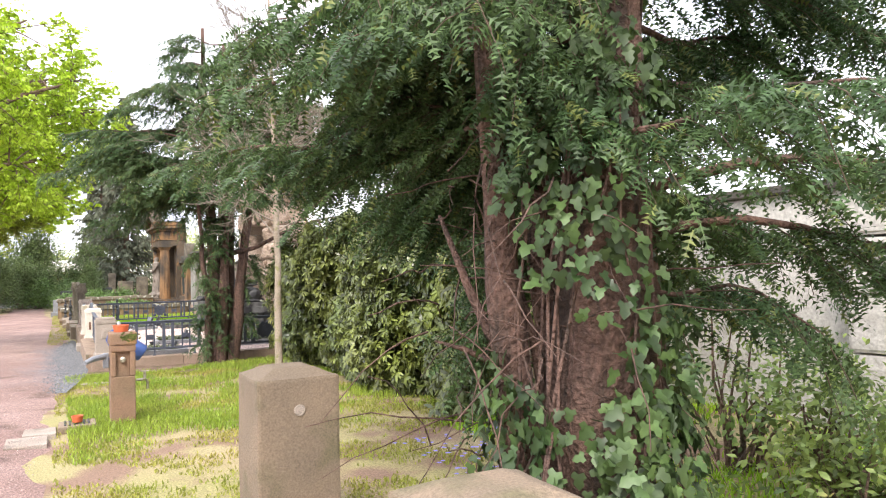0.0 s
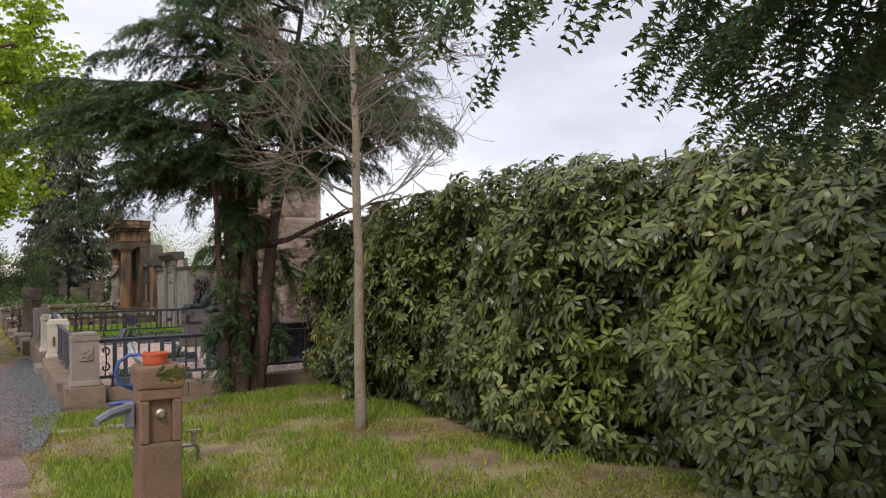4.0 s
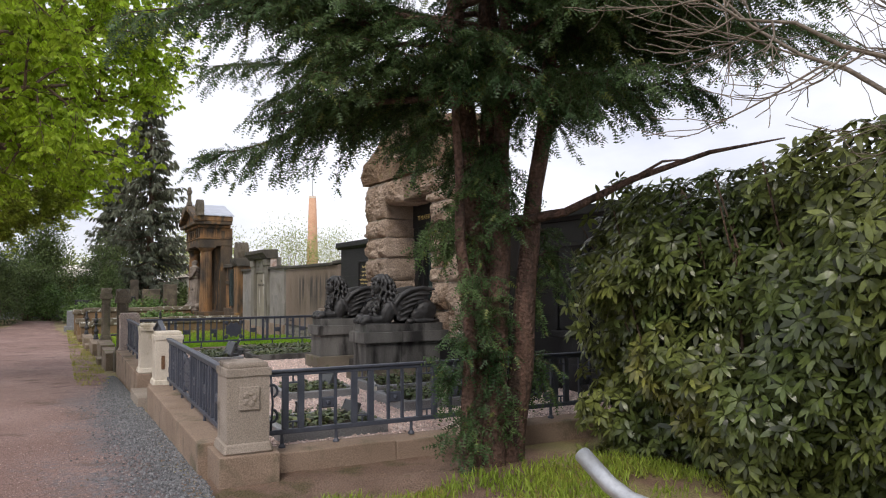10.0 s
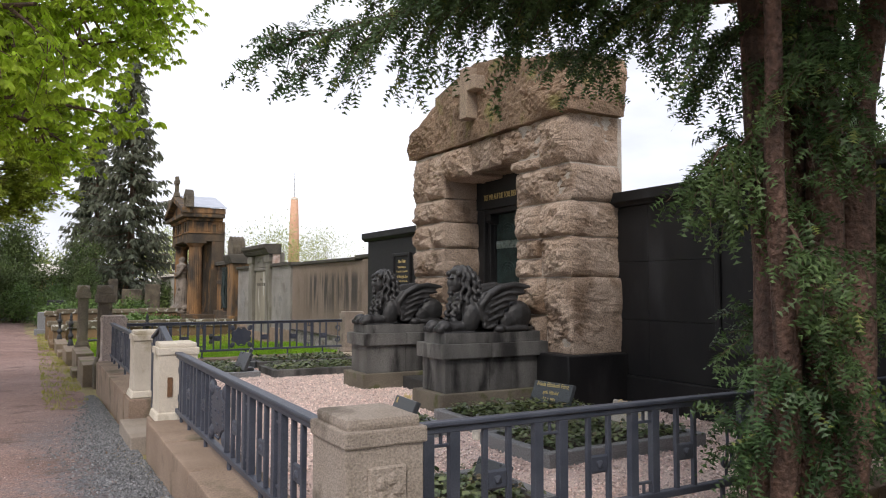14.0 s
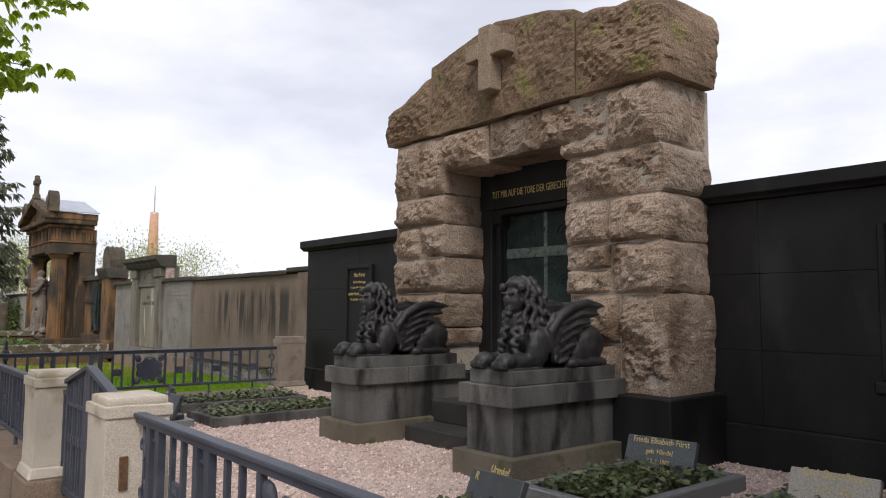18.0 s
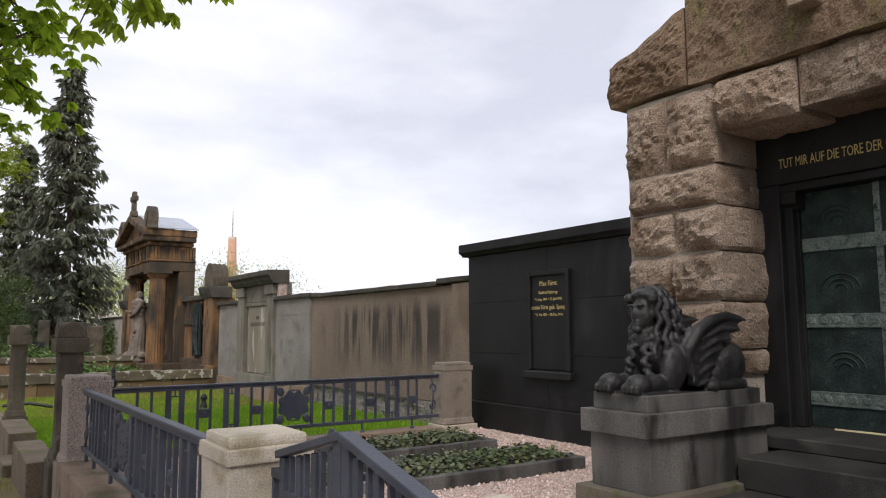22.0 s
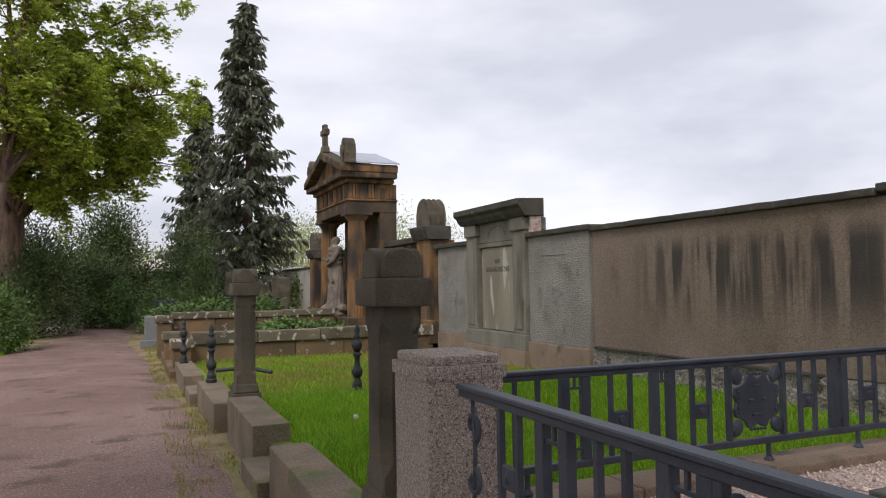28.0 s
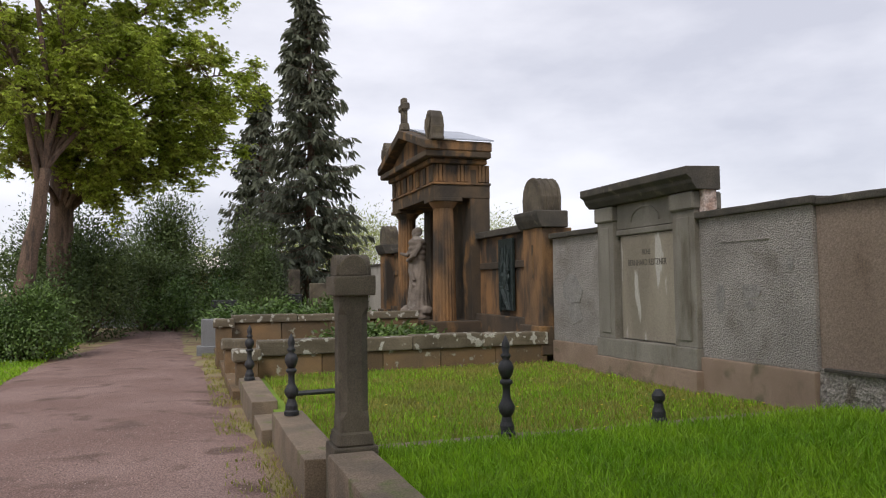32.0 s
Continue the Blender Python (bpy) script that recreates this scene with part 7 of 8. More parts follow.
def broad_tree(name, label, base, trunk_r, fork, limbs, leaves_per, leaf, material, seed, palmate=5, spread=0.55, trunk_lean=(0, 0)):
    """A trunk, limbs to given ends with side branches, and leaf sprays along the outer branches."""
    rng = np.random.default_rng(seed)
    t = thing(name, label, "tree")
    b = np.array(base, float)
    topz = b + np.array([trunk_lean[0], trunk_lean[1], fork])
    bm = bmesh.new()
    pts = [b + (topz - b) * k / 7 + np.append(rng.normal(0, 0.03, 2), 0) for k in range(8)]
    pipe([tuple(p) for p in pts], [trunk_r * (1.5 if k == 0 else 1.12 - 0.05 * k) for k in range(8)], 16, bm)
    bmesh.ops.subdivide_edges(bm, edges=[e for e in bm.edges if e.calc_length() > 0.3], cuts=2, use_grid_fill=True)
    for v in bm.verts:
        v.co += noise.noise_vector(v.co * 2.5) * trunk_r * 0.18
    part("trunk", bm, M_BARK, t, smooth=True)
    lines, tips, dirs = [], [], []
    for end in limbs:
        e = np.array(end, float)
        p0 = min(pts[3:], key=lambda q: abs(q[2] - (e[2] - 0.8 * math.hypot(e[0] - q[0], e[1] - q[1])))) if fork > 8 else pts[-1] if rng.random() < 0.5 else pts[-2]
        u = np.linspace(0, 1, 8)[:, None]
        L = np.linalg.norm(e - p0)
        line = p0 + (e - p0) * u + np.array([0, 0, 1]) * (0.16 * L * np.sin(np.pi * u)) + rng.normal(0, 0.03 * L, (8, 3)) * u * (1 - u) * 2
        lines.append((line, trunk_r * (0.26 if fork > 8 else 0.42), 0.025))
        for k in range(14):
            s = rng.uniform(0.35, 1.0)
            at = np.array([np.interp(s, u[:, 0], line[:, c]) for c in range(3)])
            d = unit(unit(e - p0) * 0.7 + rng.normal(0, 0.75, 3))
            sl = rng.uniform(0.18, 0.36) * L * spread * 2 * (1.1 - 0.5 * s)
            sub = at + d * sl * u + np.array([0, 0, -0.14]) * sl * u ** 2
            lines.append((sub[::2], 0.03, 0.008))
            for j in range(6):
                r = rng.uniform(0.3, 1)
                q = at + d * sl * r + np.array([0, 0, -0.14]) * sl * r ** 2
                dd = unit(d + rng.normal(0, 0.8, 3))
                tl = rng.uniform(0.25, 0.7)
                tip = q + dd * tl + np.array([0, 0, -0.15])
                lines.append((np.array([q, tip]), 0.008, 0.004))
                n = leaves_per
                f = rng.uniform(0.2, 1.05, (n, 1))
                tips.append(q + (tip - q) * f + rng.normal(0, 0.13, (n, 3)))
                dirs.append(np.tile(dd, (n, 1)))
    plant_part("branch_work", tubes(lines, 5), M_BARK, t)
    P, dd = np.concatenate(tips), np.concatenate(dirs)
    m = len(P)
    Ps, Ds, Ns = [], [], []
    az = rng.uniform(0, 6.28, m)
    for k in range(palmate):
        a = (az + (k - (palmate - 1) / 2) * (2.2 / max(palmate - 1, 1)))[:, None]
        d = np.concatenate([np.cos(a), np.sin(a), np.full((m, 1), -0.75)], 1) + rng.normal(0, 0.12, (m, 3))
        Ps.append(P)
        Ds.append(d)
        Ns.append(np.concatenate([np.cos(az)[:, None] * 0.7, np.sin(az)[:, None] * 0.7, np.ones((m, 1))], 1) + rng.normal(0, 0.2, (m, 3)))
    L = np.tile(rng.uniform(0.65, 1.2, m) * leaf, palmate)
    plant_part("foliage", (leaf_arrays if palmate > 4 else plain_leaf_arrays)(np.concatenate(Ps), np.concatenate(Ds), np.concatenate(Ns), L, L * 0.42), material, t)
    return t


def spruce(name, label, base, height, radius, seed):
    rng = np.random.default_rng(seed)
    t = thing(name, label, "tree", "tall spruces")
    b = np.array(base, float)
    part("trunk", pipe([tuple(b), tuple(b + np.array([0.1, 0, height * 0.5])), tuple(b + np.array([0, 0, height]))], [0.3, 0.17, 0.02], 10), M_BARK, t, smooth=True)
    lines, P, D = [], [], []
    z = 1.6
    while z < height - 0.15:
        f = z / height
        reach = radius * (1 - f) ** 0.75 * (0.5 + 0.5 * min(1, f * 5)) + 0.12
        for k in range(7):
            a = rng.uniform(0, 6.28)
            L = reach * rng.uniform(0.6, 1.25)
            u = np.linspace(0, 1, 6)[:, None]
            out = np.array([math.cos(a), math.sin(a), 0])
            line = b + np.array([0, 0, z]) + out * L * u + np.array([0, 0, 1]) * (-0.42 * L * u + 0.3 * L * u ** 2.5)
            lines.append((line, 0.025, 0.006))
            n = int(10 + 16 * L)
            s = rng.uniform(0.15, 1.0, n)
            q = np.column_stack([np.interp(s, u[:, 0], line[:, c]) for c in range(3)])
            side = np.array([-out[1], out[0], 0])
            P.append(q)
            D.append(out * rng.uniform(0.1, 0.8, (n, 1)) + side * rng.normal(0, 0.5, (n, 1)) + np.array([0, 0, 1]) * rng.uniform(-1.3, -0.25, (n, 1)))
        z += 0.21 + 0.13 * (1 - f)
    P, D = np.concatenate(P), np.concatenate(D)
    L = rng.uniform(0.25, 0.62, len(P))
    plant_part("branch_work", tubes(lines, 4), M_BARK, t)
    plant_part("needle_foliage", leaf_arrays(P, D, rng.normal(0, 1, P.shape), L, L * 0.26), M_SPRUCE, t)


def bare_tree(name, label, base, height, r, seed):
    rng = np.random.default_rng(seed)
    t = thing(name, label, "tree")
    trunk = stem_line((base[0], base[1], base[2] - 0.1), (-0.12, 0.05), height, 16, rng, 0.02)
    bm = bmesh.new()
    pipe([tuple(p) for p in trunk], [r * (1.35 if k == 0 else 1.05 - 0.055 * k) for k in range(16)], 14, bm)
    for v in bm.verts:
        v.co += noise.noise_vector(v.co * 6) * 0.006
    part("trunk", bm, M_SAPBARK, t, "slim pale-barked trunk", smooth=True)
    lines = []

    def grow(p, d, L, rad, depth):
        u = np.linspace(0, 1, 7)[:, None]
        side = unit(rng.normal(0, 1, 3))
        line = p + d * L * u + side * 0.1 * L * np.sin(u * 2.2) + np.array([0, 0, 0.2]) * L * u ** 2 + rng.normal(0, 0.012 * L, (7, 3))
        lines.append((line, rad, max(rad * 0.3, 0.0025)))
        if depth:
            for k in range(9 if depth > 1 else 8):
                s = rng.uniform(0.2, 0.97)
                q = np.array([np.interp(s, u[:, 0], line[:, c]) for c in range(3)])
                grow(q, unit(d * 0.8 + rng.normal(0, 0.5, 3)), L * rng.uniform(0.3, 0.55), max(rad * 0.42, 0.0028), depth - 1)
    for k in range(40):
        z = rng.uniform(2.3, height - 0.2)
        p = np.array([np.interp(z + base[2], trunk[:, 2], trunk[:, c]) for c in range(3)])
        a = rng.uniform(0, 6.28)
        grow(p, unit(np.array([math.cos(a), math.sin(a), rng.uniform(0.25, 0.8)])), rng.uniform(1.1, 2.3) * (1 - 0.4 * z / height), 0.02 * (1 - 0.5 * z / height), 2)
    plant_part("twig_work", tubes(lines, 4), M_TWIG, t)


def grass(name, label, spots, height, material, seed, wide=0.006):
    """Blades at the spots (x, y, z)."""
    rng = np.random.default_rng(seed)
    P = np.asarray(spots)
    m = len(P)
    h = rng.uniform(0.5, 1.3, m) * height
    a = rng.uniform(0, 6.28, m)
    S = np.column_stack([np.cos(a), np.sin(a), np.zeros(m)]) * (wide * (0.7 + h / height * 0.5))[:, None]
    lean = rng.normal(0, 0.32, (m, 3))
    lean[:, 2] = 1
    mid, tip = P + unit(lean) * h[:, None] * 0.55, P + unit(lean + np.column_stack([rng.normal(0, 0.35, (m, 2)), np.zeros(m)])) * h[:, None]
    v = np.stack([P - S, P + S, mid + S * 0.7, mid - S * 0.7, tip], 1)
    t = np.array([(0, 1, 2), (0, 2, 3), (3, 2, 4)])
    tagged(new(name, raw_mesh(name, v.reshape(-1, 3), (np.arange(m)[:, None, None] * 5 + t[None]).reshape(-1, 3), material)), label, "grass", kind="stuff")


# near yew with ivy
yew("ivy_yew_tree", "old yew tree with ivy-covered trunk and low hanging boughs", (2.33, 2.9, 0.0),
    [(0.05, 0, 0.05, 0.1, 0.22, 6.0), (-0.2, 0.14, -0.2, 0.3, 0.09, 5.0), (0.3, 0.05, 0.3, 0.1, 0.09, 5.0), (0.12, 0.22, 0.1, 0.5, 0.1, 5.0)],
    [(7, 2.3, 3.6, 60, 125, 1.2, 2.8, 0.14, 0.12), (9, 2.5, 3.8, 105, 165, 0.8, 2.0, 0.2, 0.2), (5, 2.3, 3.0, 84, 106, 2.5, 3.7, 0.1, 0.1), (4, 2.0, 2.8, 78, 112, 1.4, 2.4, 0.06, 0.2), (5, 2.8, 4.4, 50, 140, 1.3, 2.6, 0.25, 0.3), (7, 1.2, 2.0, 60, 120, 0.3, 0.8, 0.1, 0.2), (15, 1.5, 3.8, -70, 12, 0.9, 2.6, 0.2, 0.25), (9, 2.4, 3.8, 175, 255, 0.4, 1.1, 0.3, 0.3), (5, 2.9, 4.0, -45, 15, 1.0, 2.4, 0.25, 0.2)], 11)
# yew at the corner of the fence
yew("corner_yew_tree", "multi-stemmed yew tree with red-brown bark beside the fence", (3.05, 16.0, -0.3),
    [(-0.13, 0.02, -0.15, 0.1, 0.12, 7.5), (0.02, 0.06, 0.1, 0.3, 0.11, 7.2), (-0.02, -0.1, 0.05, -0.3, 0.1, 7.0), (0.15, -0.04, 0.75, -0.1, 0.11, 6.6), (0.2, 0.08, 0.35, 0.4, 0.085, 6.4), (-0.2, -0.06, -0.45, -0.1, 0.06, 5.5)],
    [(9, 3.25, 4.0, 118, 205, 1.5, 2.9, 0.1, 0.14), (14, 3.5, 5.2, 95, 250, 1.3, 3.0, 0.2, 0.2), (27, 4.4, 7.0, 0, 360, 0.9, 2.5, 0.3, 0.25), (6, 3.0, 4.8, 215, 300, 0.8, 1.9, 0.25, 0.3), (9, 2.6, 4.6, -70, 20, 1.2, 2.9, 0.3, 0.12), (14, 3.6, 5.6, -80, 25, 1.6, 3.2, 0.3, 0.15), (3, 3.3, 4.4, -75, -20, 1.2, 2.4, 0.18, 0.25), (6, 2.8, 4.4, 30, 110, 0.8, 1.9, 0.25, 0.3),
     (12, 2.2, 4.2, 0, 360, 0.18, 0.6, 0.1, 0.5), (12, 1.0, 2.4, 0, 360, 0.12, 0.35, 0.1, 0.5), (7, 0.2, 1.0, 0, 360, 0.15, 0.4, 0.2, 0.4), (4, 3.8, 4.8, -35, 5, 2.2, 3.2, 0.2, 0.2)], 12)
dead = np.random.default_rng(88)
lines = []
for k in range(100):
    p = np.array([2.33 + dead.uniform(-0.6, 0.3), 2.95 + dead.uniform(-0.3, 0.7), dead.uniform(0.4, 2.2)])
    d = unit(np.array([dead.uniform(-1, 0.2), dead.uniform(-1, 0.1), dead.uniform(-0.4, 0.4)]))
    u = np.linspace(0, dead.uniform(0.3, 1.0), 6)[:, None]
    lines.append((p + d * u + np.cumsum(dead.normal(0, 0.02, (6, 3)), 0) - np.array([0, 0, 0.25]) * u ** 2, 0.006, 0.002))
dt = thing("dead_twigs", "tangle of bare brown twigs around the yew trunk", "branch")
plant_part("twig_work", tubes(lines, 4), M_YEWBARK, dt)
low = thing("low_yew_limb", "leaning bare yew limb beside the ivy trunk", "branch")
part("limb", pipe([(2.3, 2.98, 0.35), (2.16, 3.08, 0.8), (2.02, 3.18, 1.2), (1.9, 3.28, 1.55), (1.85, 3.5, 1.95)], [0.042, 0.036, 0.03, 0.024, 0.01], 9), M_YEWBARK, low, smooth=True)
part("fork", pipe([(2.24, 3.05, 0.7), (2.2, 3.15, 1.3), (2.1, 3.3, 1.9)], [0.03, 0.026, 0.012], 8), M_YEWBARK, low, smooth=True)
part("fork", pipe([(2.03, 3.17, 1.15), (1.85, 3.25, 1.25), (1.7, 3.3, 1.3)], [0.018, 0.014, 0.006], 8), M_YEWBARK, low, smooth=True)
limb = thing("yew_limb", "long bare yew limb reaching over the rhododendrons", "branch")
part("limb", pipe([(3.3, 16.0, 2.1), (3.7, 15.6, 2.2), (4.2, 15.2, 2.5), (4.7, 14.7, 2.72), (5.1, 14.2, 2.8)], [0.055, 0.042, 0.034, 0.022, 0.006], 10), M_YEWBARK, limb, smooth=True)
part("fork", pipe([(4.2, 15.2, 2.5), (4.5, 15.1, 2.68), (4.8, 15.05, 2.72)], [0.02, 0.013, 0.005], 8), M_YEWBARK, limb, smooth=True)


def ivy(base, z0, z1, radius, count, seed):
    rng = np.random.default_rng(seed)
    t = thing("ivy", "glossy dark green ivy climbing the yew trunk", "climber")
    z = z0 + (z1 - z0) * rng.random(count) ** 1.25
    a = rng.uniform(radians(140), radians(330), count)
    r = radius(z) + rng.uniform(0.0, 0.22, count) * (1 - 0.5 * (z - z0) / (z1 - z0))
    P = np.column_stack([base[0] + r * np.cos(a), base[1] + r * np.sin(a), z])
    out = np.column_stack([np.cos(a), np.sin(a), np.zeros(count)])
    keep = np.array([noise.noise(Vector((x * 1.5, y * 1.5, q * 1.2))) > -0.12 for x, y, q in P])
    P, out = P[keep], out[keep]
    m = len(P)
    D = np.array([0, 0, -1.0]) + rng.normal(0, 0.5, (m, 3)) + out * 0.35
    L = rng.uniform(0.045, 0.085, m)
    plant_part("ivy_foliage", ivy_arrays(P, D, out + np.array([0, 0, 0.4]) + rng.normal(0, 0.3, (m, 3)), L), M_IVY, t)
    lines = []
    for k in range(5):
        aa = rng.uniform(radians(150), radians(330))
        zz = np.linspace(0, rng.uniform(1.5, 5), 9)
        w = aa + np.cumsum(rng.normal(0, 0.22, 9))
        rr = radius(zz) + 0.02
        lines.append((np.column_stack([base[0] + rr * np.cos(w), base[1] + rr * np.sin(w), zz]), 0.011, 0.005))
    plant_part("ivy_stem_work", tubes(lines), M_YEWBARK, t)


ivy((2.33, 2.9), -0.05, 3.6, lambda z: 0.4 - 0.03 * np.clip(z, 0, 4), 2500, 5)
ivy((2.3, 2.75), -0.05, 1.1, lambda z: 0.5 - 0.2 * np.clip(z, 0, 1.3), 900, 6)
rhododendron_bank("rhododendron_bank", "dense glossy rhododendron bank with yellowing young leaves", 4.0, 6.3, 6.6, 15.9, -0.2,
                  lambda y: float(np.interp(y, [6, 7.5, 9, 11, 12.5, 14, 16], [2.3, 2.5, 2.6, 2.7, 2.6, 2.5, 2.25])), 21, 8600, ((9.9, 0.95, 0.28), (8.9, 0.75, 0.42), (10.4, 0.6, 0.2), (7.9, 1.3, 0.4)))
rhododendron_bank("rhododendron_shrub", "young rhododendron shrub near the wall under the yew", 4.6, 5.6, 5.5, 6.9, -0.1, lambda y: 1.6, 22, 420, ((6.0, 1.2, 0.9), (6.5, 0.4, 0.5)))
bare_tree("sapling", "slim leafless young tree with fine spreading twigs", (3.14, 11.7, -0.2), 6.4, 0.066, 31)
for i, (x, y, h, r, n) in enumerate(((4.5, 3.0, 0.75, 0.7, 1700), (3.1, 3.4, 0.4, 0.5, 700), (4.9, 4.2, 1.1, 0.6, 1100), (4.0, 2.5, 0.5, 0.6, 1300))):
    leafy_blob("undergrowth_shrub", "tangled low shrub and seedlings under the yew", (x, y, h * 0.6), (r, r, h), n, 0.065, M_UNDER, 60 + i, group="undergrowth")

# horse chestnuts along the path
broad_tree("chestnut_tree", "horse chestnut in fresh leaf overhanging the path", (-4.9, 27.0, -0.6), 0.42, 3.4,
           [(1.2, 27.5, 7.3), (0.6, 24.5, 7.6), (1.2, 30.5, 7.0), (0.0, 26.6, 4.3), (-0.2, 29.6, 4.4), (-0.6, 24.0, 5.0), (-1.2, 31.8, 5.2), (0.2, 28.2, 8.6), (-1.5, 22.0, 7.5), (-2.2, 27.0, 10.0), (-1.8, 33.0, 8.8),
            (-0.8, 25.0, 9.4), (-3, 20.5, 6.0), (-7, 27, 9), (0.2, 27.5, 5.6), (-1.0, 25.8, 6.6), (-1.5, 28.5, 7.2), (0.9, 29.0, 8.0)], 10, 0.15, M_CHEST, 41)
broad_tree("chestnut_tree", "tall chestnut with thin spring foliage and dark limbs", (-5.0, 58.0, -0.75), 0.4, 10.5,
           [(-0.2, 56.5, 8.0), (1.2, 58.5, 9.6), (0.6, 57.0, 12.5), (-2.5, 53.5, 8.5), (-1.4, 56.0, 14.8), (-4.0, 53.0, 12.5), (-7.5, 56.0, 13.0), (-8.5, 57.0, 9.0), (-3.8, 58.0, 17.0), (-0.9, 57.5, 5.4), (0.4, 57.5, 6.4), (-5.5, 54, 16), (1.0, 60, 7.5), (-2.4, 55, 6.0), (-3.2, 57, 7.0), (-6.5, 56, 7.5), (-4.5, 55, 9.5), (-2.0, 56, 11.0), (-3.0, 56, 5.2), (-1.6, 57, 6.8), (-4.4, 55.5, 6.4), (-3.0, 55, 12.5), (-0.6, 56.5, 10.0), (1.3, 57, 8.4), (0.2, 56, 9.2), (-7.0, 54, 10), (-6.5, 54, 6.2)], 22, 0.16, M_CHESTFAR, 42, palmate=4, spread=0.45)
broad_tree("chestnut_tree", "leaning grey chestnut trunk beside the path", (-5.3, 51.8, -0.75), 0.24, 5.4,
           [(-3.8, 52.5, 11.0), (-4.8, 51.0, 13.0), (-7.0, 51.0, 12.0), (-3.2, 53.5, 9.0), (-6.0, 53.0, 9.5), (-3.6, 51.5, 7.5), (-5.5, 51, 8.0), (-2.6, 52.5, 6.4), (-2.2, 53, 8.5)], 16, 0.15, M_CHESTFAR, 43, palmate=4, trunk_lean=(0.75, 0.4))
spruce("spruce_tree", "tall narrow spruce with drooping grey-green branches", (4.75, 64.0, -0.7), 17.0, 3.0, 51)
spruce("spruce_tree", "shorter spruce with drooping grey-green branches", (3.5, 76.0, -0.7), 15.0, 3.0, 52)
leafy_blob("rhododendron_bush", "rounded rhododendron bush beside the path", (-4.75, 51.2, 0.1), (1.15, 1.1, 1.35), 3400, 0.17, M_SHRUB, 71)
leafy_blob("dark_yew_bush", "dark spreading yew bush beside the path", (-4.3, 58.6, 0.9), (1.7, 1.8, 2.6), 5200, 0.2, M_CONIFER, 72)
leafy_blob("clipped_conifer", "dark conifer shrub among the graves", (1.9, 56.0, 0.7), (0.8, 0.8, 2.2), 2600, 0.14, M_CONIFER, 73, shape=0.4)
for i, (x, y, z, sx, sz, n, m) in enumerate(((-2.6, 65, 0.9, 2.3, 2.4, 3000, M_CONIFER), (0.2, 66, 0.8, 2.2, 2.2, 3000, M_CONIFER), (-5.4, 62, 1.6, 2.4, 3.6, 3400, M_CONIFER), (-1.4, 63.5, 0.3, 1.2, 1.5, 1500, M_SHRUB), (2.6, 68, 1.6, 2.0, 3.6, 3000, M_CONIFER), (1.4, 53, 0.0, 1.4, 0.9, 1500, M_SHRUB), (3.2, 52, 0.0, 1.4, 0.8, 1500, M_SHRUB), (0.6, 60.0, 0.3, 1.0, 1.4, 1500, M_SHRUB), (3.4, 45.0, -0.2, 1.4, 0.5, 1200, M_SHRUB), (7.8, 62, 0.4, 2.0, 1.6, 1800, M_CONIFER))):
    leafy_blob("hedge_shrub", "dense dark evergreen shrub closing the path", (x, y, z), (sx, 1.4, sz), n, 0.24, m, 80 + i, group="end shrubs")
leafy_blob("thuja", "broad brownish-green thuja behind the hedge", (-2.0, 76, 2.6), (2.6, 2.0, 4.6), 3600, 0.32, M_CONIFER, 95, "tree", 0.35)
for i, (x, y, z, s, n) in enumerate(((12, 92, 4.0, 4.5, 2600), (24, 98, 4.5, 5.0, 2400), (17, 105, 5.0, 5.0, 2200), (33, 105, 4.5, 5.0, 2000), (7.5, 84, 3.0, 2.6, 1800))):
    leafy_blob("far_tree", "distant pale tree in first spring leaf", (x, y, z), (s, s, s), n, 0.42, M_FARTREE, 100 + i, "tree", 1.0, "far trees")
for i in range(14):
    leafy_blob("far_wood", "distant dark tree line behind the cemetery", (-46 + 7.5 * i - (8 if i > 6 else 0), 98 + 7 * math.sin(i * 2.1), 1.8), (5.0, 4.0, 3.6), 1500, 0.7, M_CONIFER if i % 3 else M_FARTREE, 130 + i, "tree", 0.8, "far tree line") if i < 8 else None
for i, (x, y) in enumerate(((-9, 20), (-10, 8), (-9.5, -4), (-10, 34), (-9, 44), (-11, 56))):
    leafy_blob("side_shrub", "evergreen shrub along the other side of the path", (x, y, 1.4), (2.0, 3.5, 2.6), 1600, 0.3, M_CONIFER, 160 + i, group="side shrubs")

# ground cover
rng = np.random.default_rng(77)


def spots(n, x0, x1, y0, y1, z, thin=-1.0, scale=1.0):
    p = np.column_stack([rng.uniform(x0, x1, n), rng.uniform(y0, y1, n)])
    if thin > -1:
        p = p[np.array([noise.noise(Vector((a * scale, b * scale, 3))) + 0.5 * noise.noise(Vector((a * scale * 4, b * scale * 4, 8))) for a, b in p]) + rng.uniform(-0.28, 0.28, len(p)) > thin]
    zz = np.array([z(b) + (0.1 * min(max((a - 1.2) / 3, 0), 1) if 5 < b < 16 else 0) if callable(z) else z for a, b in p])
    return np.column_stack([p, zz])


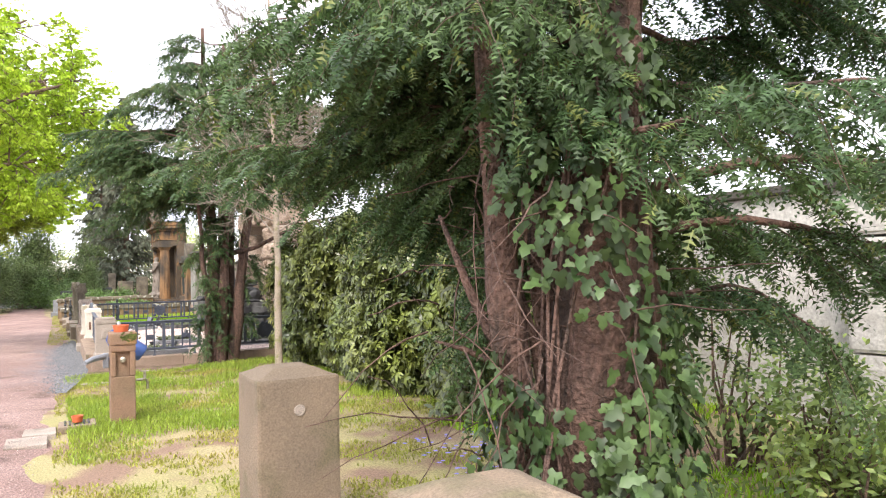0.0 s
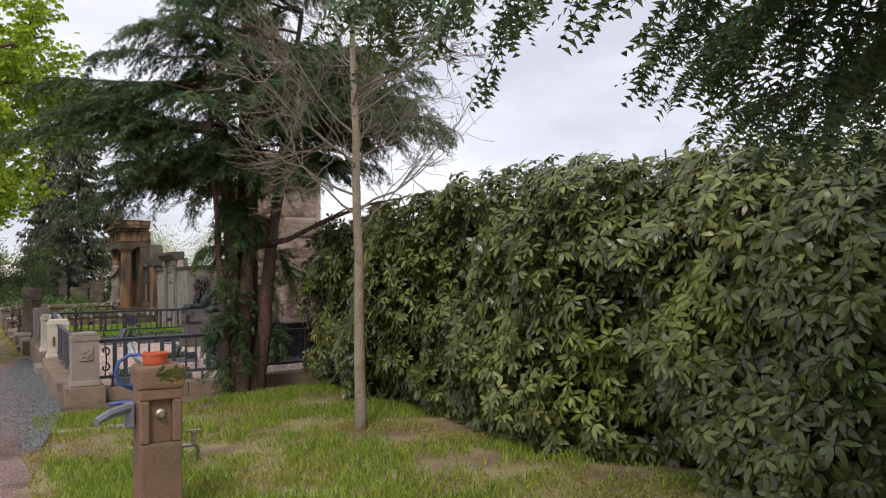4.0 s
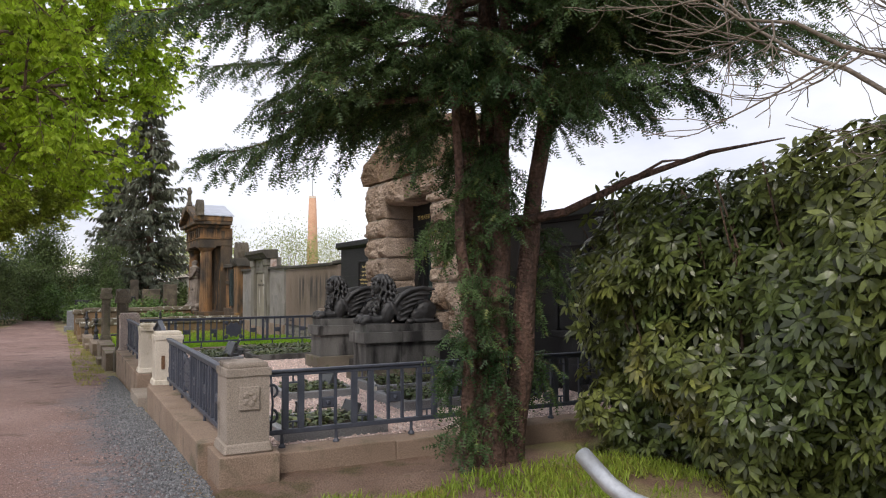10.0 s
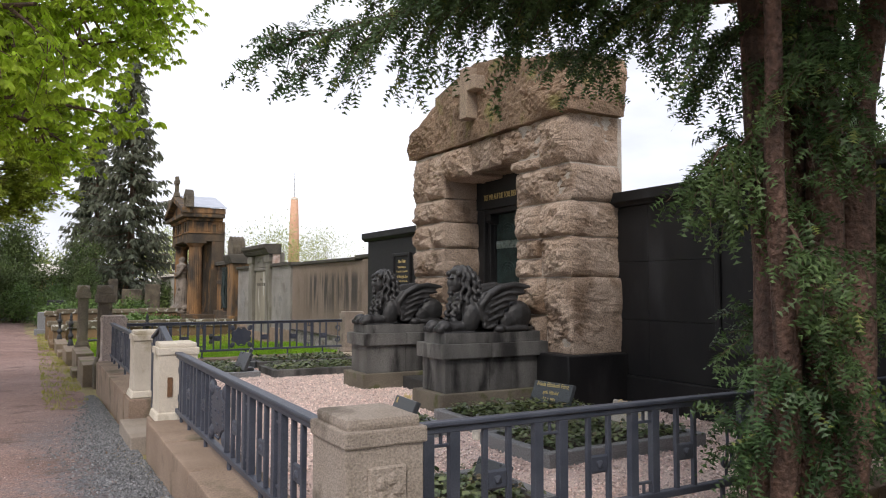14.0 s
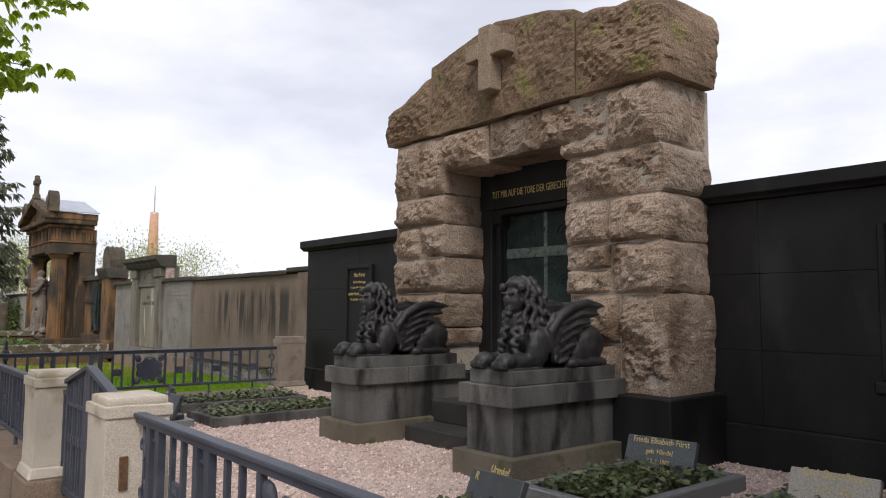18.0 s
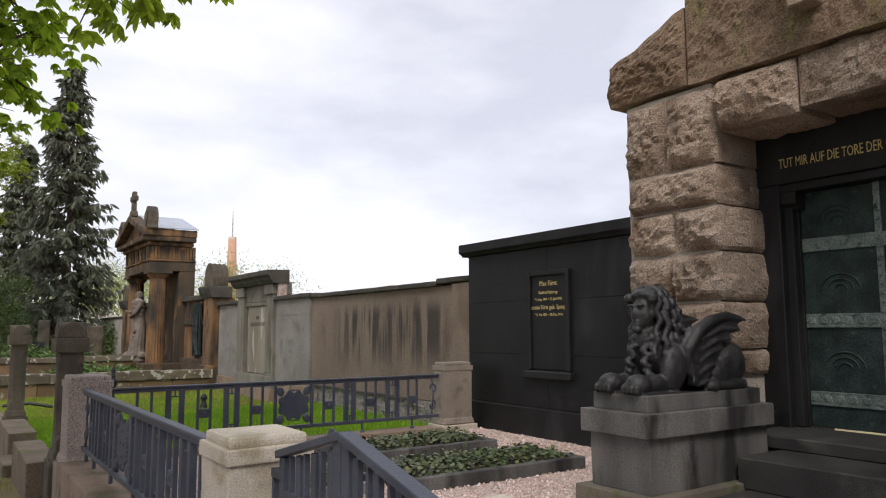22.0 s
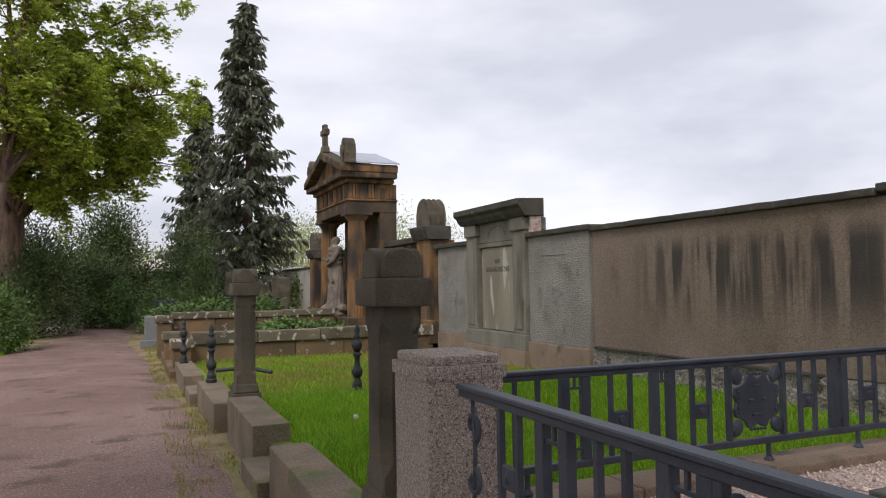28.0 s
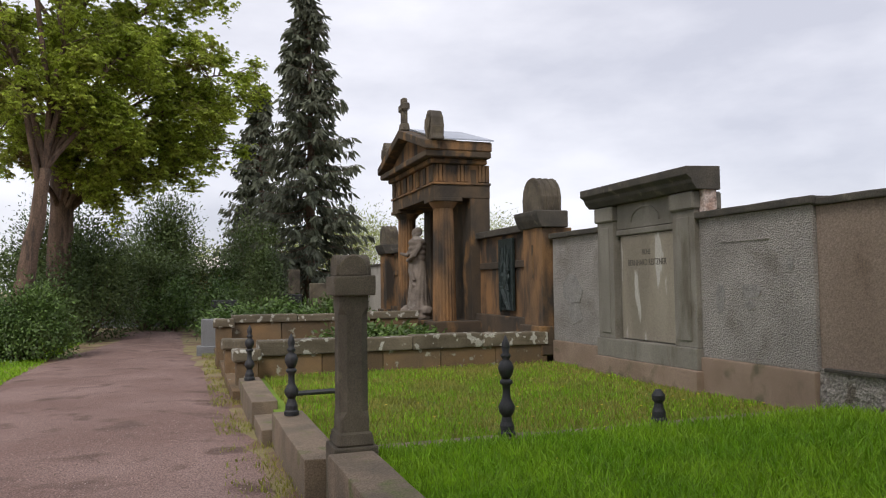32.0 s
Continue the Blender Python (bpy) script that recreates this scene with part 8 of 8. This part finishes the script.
grass("lawn_grass", "thick bright green grass with seed heads", spots(56000, 0.75, 6.4, 29.6, 35.3, -0.33), 0.14, M_GRASS, 1, 0.006)
grass("lawn_grass_far", "short mossy green lawn grass", spots(34000, 0.6, 6.4, 35.6, 42.4, -0.46), 0.08, M_DRYGRASS, 2, 0.006)
grass("lawn_grass_mix", "fresh green tufts in the mossy lawn", spots(26000, 0.6, 6.4, 35.6, 42.4, -0.46, 0.0, 0.8), 0.1, M_GRASS, 3, 0.006)
side = lambda y: ground_z(y) - 0.01
grass("verge_grass", "green grass tufts by the tap post and rhododendrons", spots(60000, 0.1, 4.2, 7.6, 15.6, lambda y: side(y) + 0.03, 0.1, 0.7), 0.085, M_VERGEGRASS, 4, 0.005)
grass("verge_moss_grass", "yellowish mossy grass", spots(124000, -0.05, 4.3, 1.0, 15.4, lambda y: side(y) + 0.03, 0.1, 1.3), 0.034, M_DRYGRASS, 5, 0.006)
grass("path_edge_weeds", "thin weeds along the kerb foot", spots(9000, -0.35, 0.3, 26.0, 52.0, lambda y: ground_z(y) + 0.04, 0.05, 1.3), 0.06, M_DRYGRASS, 6, 0.005)
grass("far_verge_grass", "green grass strip beyond the path", spots(16000, -6.0, -4.2, 38.0, 60.0, lambda y: ground_z(y), -0.2, 0.8), 0.1, M_GRASS, 7, 0.012)
grass("yard_grass", "green grass under the yew by the wall", spots(16000, 3.6, 6.6, -1.0, 7.0, lambda y: side(y) + 0.02, -0.1, 0.9), 0.1, M_GRASS, 8, 0.006)


def ground_ivy(bed, seed):
    x0, x1, y0, y1, z, _ = bed
    r = np.random.default_rng(seed)
    n = int((x1 - x0) * (y1 - y0) * 560)
    P = np.column_stack([r.uniform(x0 + 0.1, x1 - 0.12, n), r.uniform(y0 + 0.1, y1 - 0.1, n), z + r.uniform(-0.02, 0.07, n)])
    L = r.uniform(0.04, 0.075, n)
    t = thing("ground_ivy", "low green ivy covering a grave bed", "ground cover", "grave ivy")
    plant_part("ivy_foliage", leaf_arrays(P, r.normal(0, 1, (n, 3)) * np.array([1, 1, 0.3]), np.array([0, 0, 1.0]) + r.normal(0, 0.35, (n, 3)), L, L * 0.8), M_BEDIVY, t)


for i, bed in enumerate(BEDS):
    ground_ivy(bed, 300 + i)


def flowers(name, label, at, material, size, seed, stalk=0.1):
    r = np.random.default_rng(seed)
    P, D, L = [], [], []
    for x, y, z in at:
        for k in range(7):
            a = 2 * math.pi * k / 7
            P.append((x, y, z + stalk))
            D.append((math.cos(a), math.sin(a), 0.35))
            L.append(size)
    L = np.array(L)
    tagged(new(name, raw_mesh(name, *leaf_arrays(np.array(P), np.array(D), np.tile((0, 0, 1.0), (len(P), 1)), L, L * 0.6), material)), label, "flowers", kind="stuff")


flowers("dandelions", "scattered yellow dandelion heads in the lawn", [tuple(p) for p in spots(60, 0.9, 6.0, 33.0, 42.0, -0.4)], M_PETAL, 0.022, 1)
flowers("bluebells", "small blue spring flowers under the yew", [tuple(p) for p in spots(130, 2.7, 4.2, 4.6, 6.2, 0.0)], M_BLUEPETAL, 0.025, 2, 0.09)
yf = thing("yellow_flower", "single yellow flower by the sandstone post", "flower", at=(1.0, 2.75, 0.0))
part("stalk", pipe([(0, 0, 0.0), (0.01, 0, 0.4), (0.0, 0.02, 0.62)], 0.004, 5), M_GRASS, yf)
part("bloom", lathe([(0.008, 0.6), (0.03, 0.62), (0.034, 0.65), (0.02, 0.655)], 9), M_PETAL, yf)

clock = thing("dandelion_clock", "white dandelion seed head in the grass", "flower", at=(1.09, 31.47, 0.05))
part("stalk", pipe([(0, 0, -0.39), (0.01, 0, -0.2), (0, 0, 0.0)], 0.003, 5), M_GRASS, clock)
part("seed_head", ball(bmesh.new(), (0, 0, 0.02), (0.024, 0.024, 0.024), detail=2), M_PLASTER, clock)

# ---- distance ----
ch = thing("far_chimney", "tall distant brick chimney with an aerial mast", "chimney")
part("shaft", lathe([(2.7, 0.0), (1.5, 38.6), (1.2, 38.8)], 20, (90.5, 300, -1)), M_BRICK, ch, smooth=True)
part("rim", lathe([(1.56, 37.9), (1.56, 38.6)], 20, (90.5, 300, -1)), M_PLASTER, ch)
part("aerial", lathe([(0.28, 38.6), (0.24, 44), (0.1, 49)], 6, (90.5, 300, -1)), M_STEEL, ch)
hs = thing("far_house", "low ochre building behind the shrubs", "building")
part("wall", box(-1.0, 6.5, 82, 88, -0.8, 2.2, 0.02), M_OCHRE, hs)
part("roof", prism([(81.4, 2.2), (88.6, 2.2), (85, 3.4)], 8.0, "x", -1.3), M_PLASTER, hs)
part("white_wall", box(7.4, 12, 72, 72.4, -0.8, 2.4, 0.02), M_PLASTER, hs)
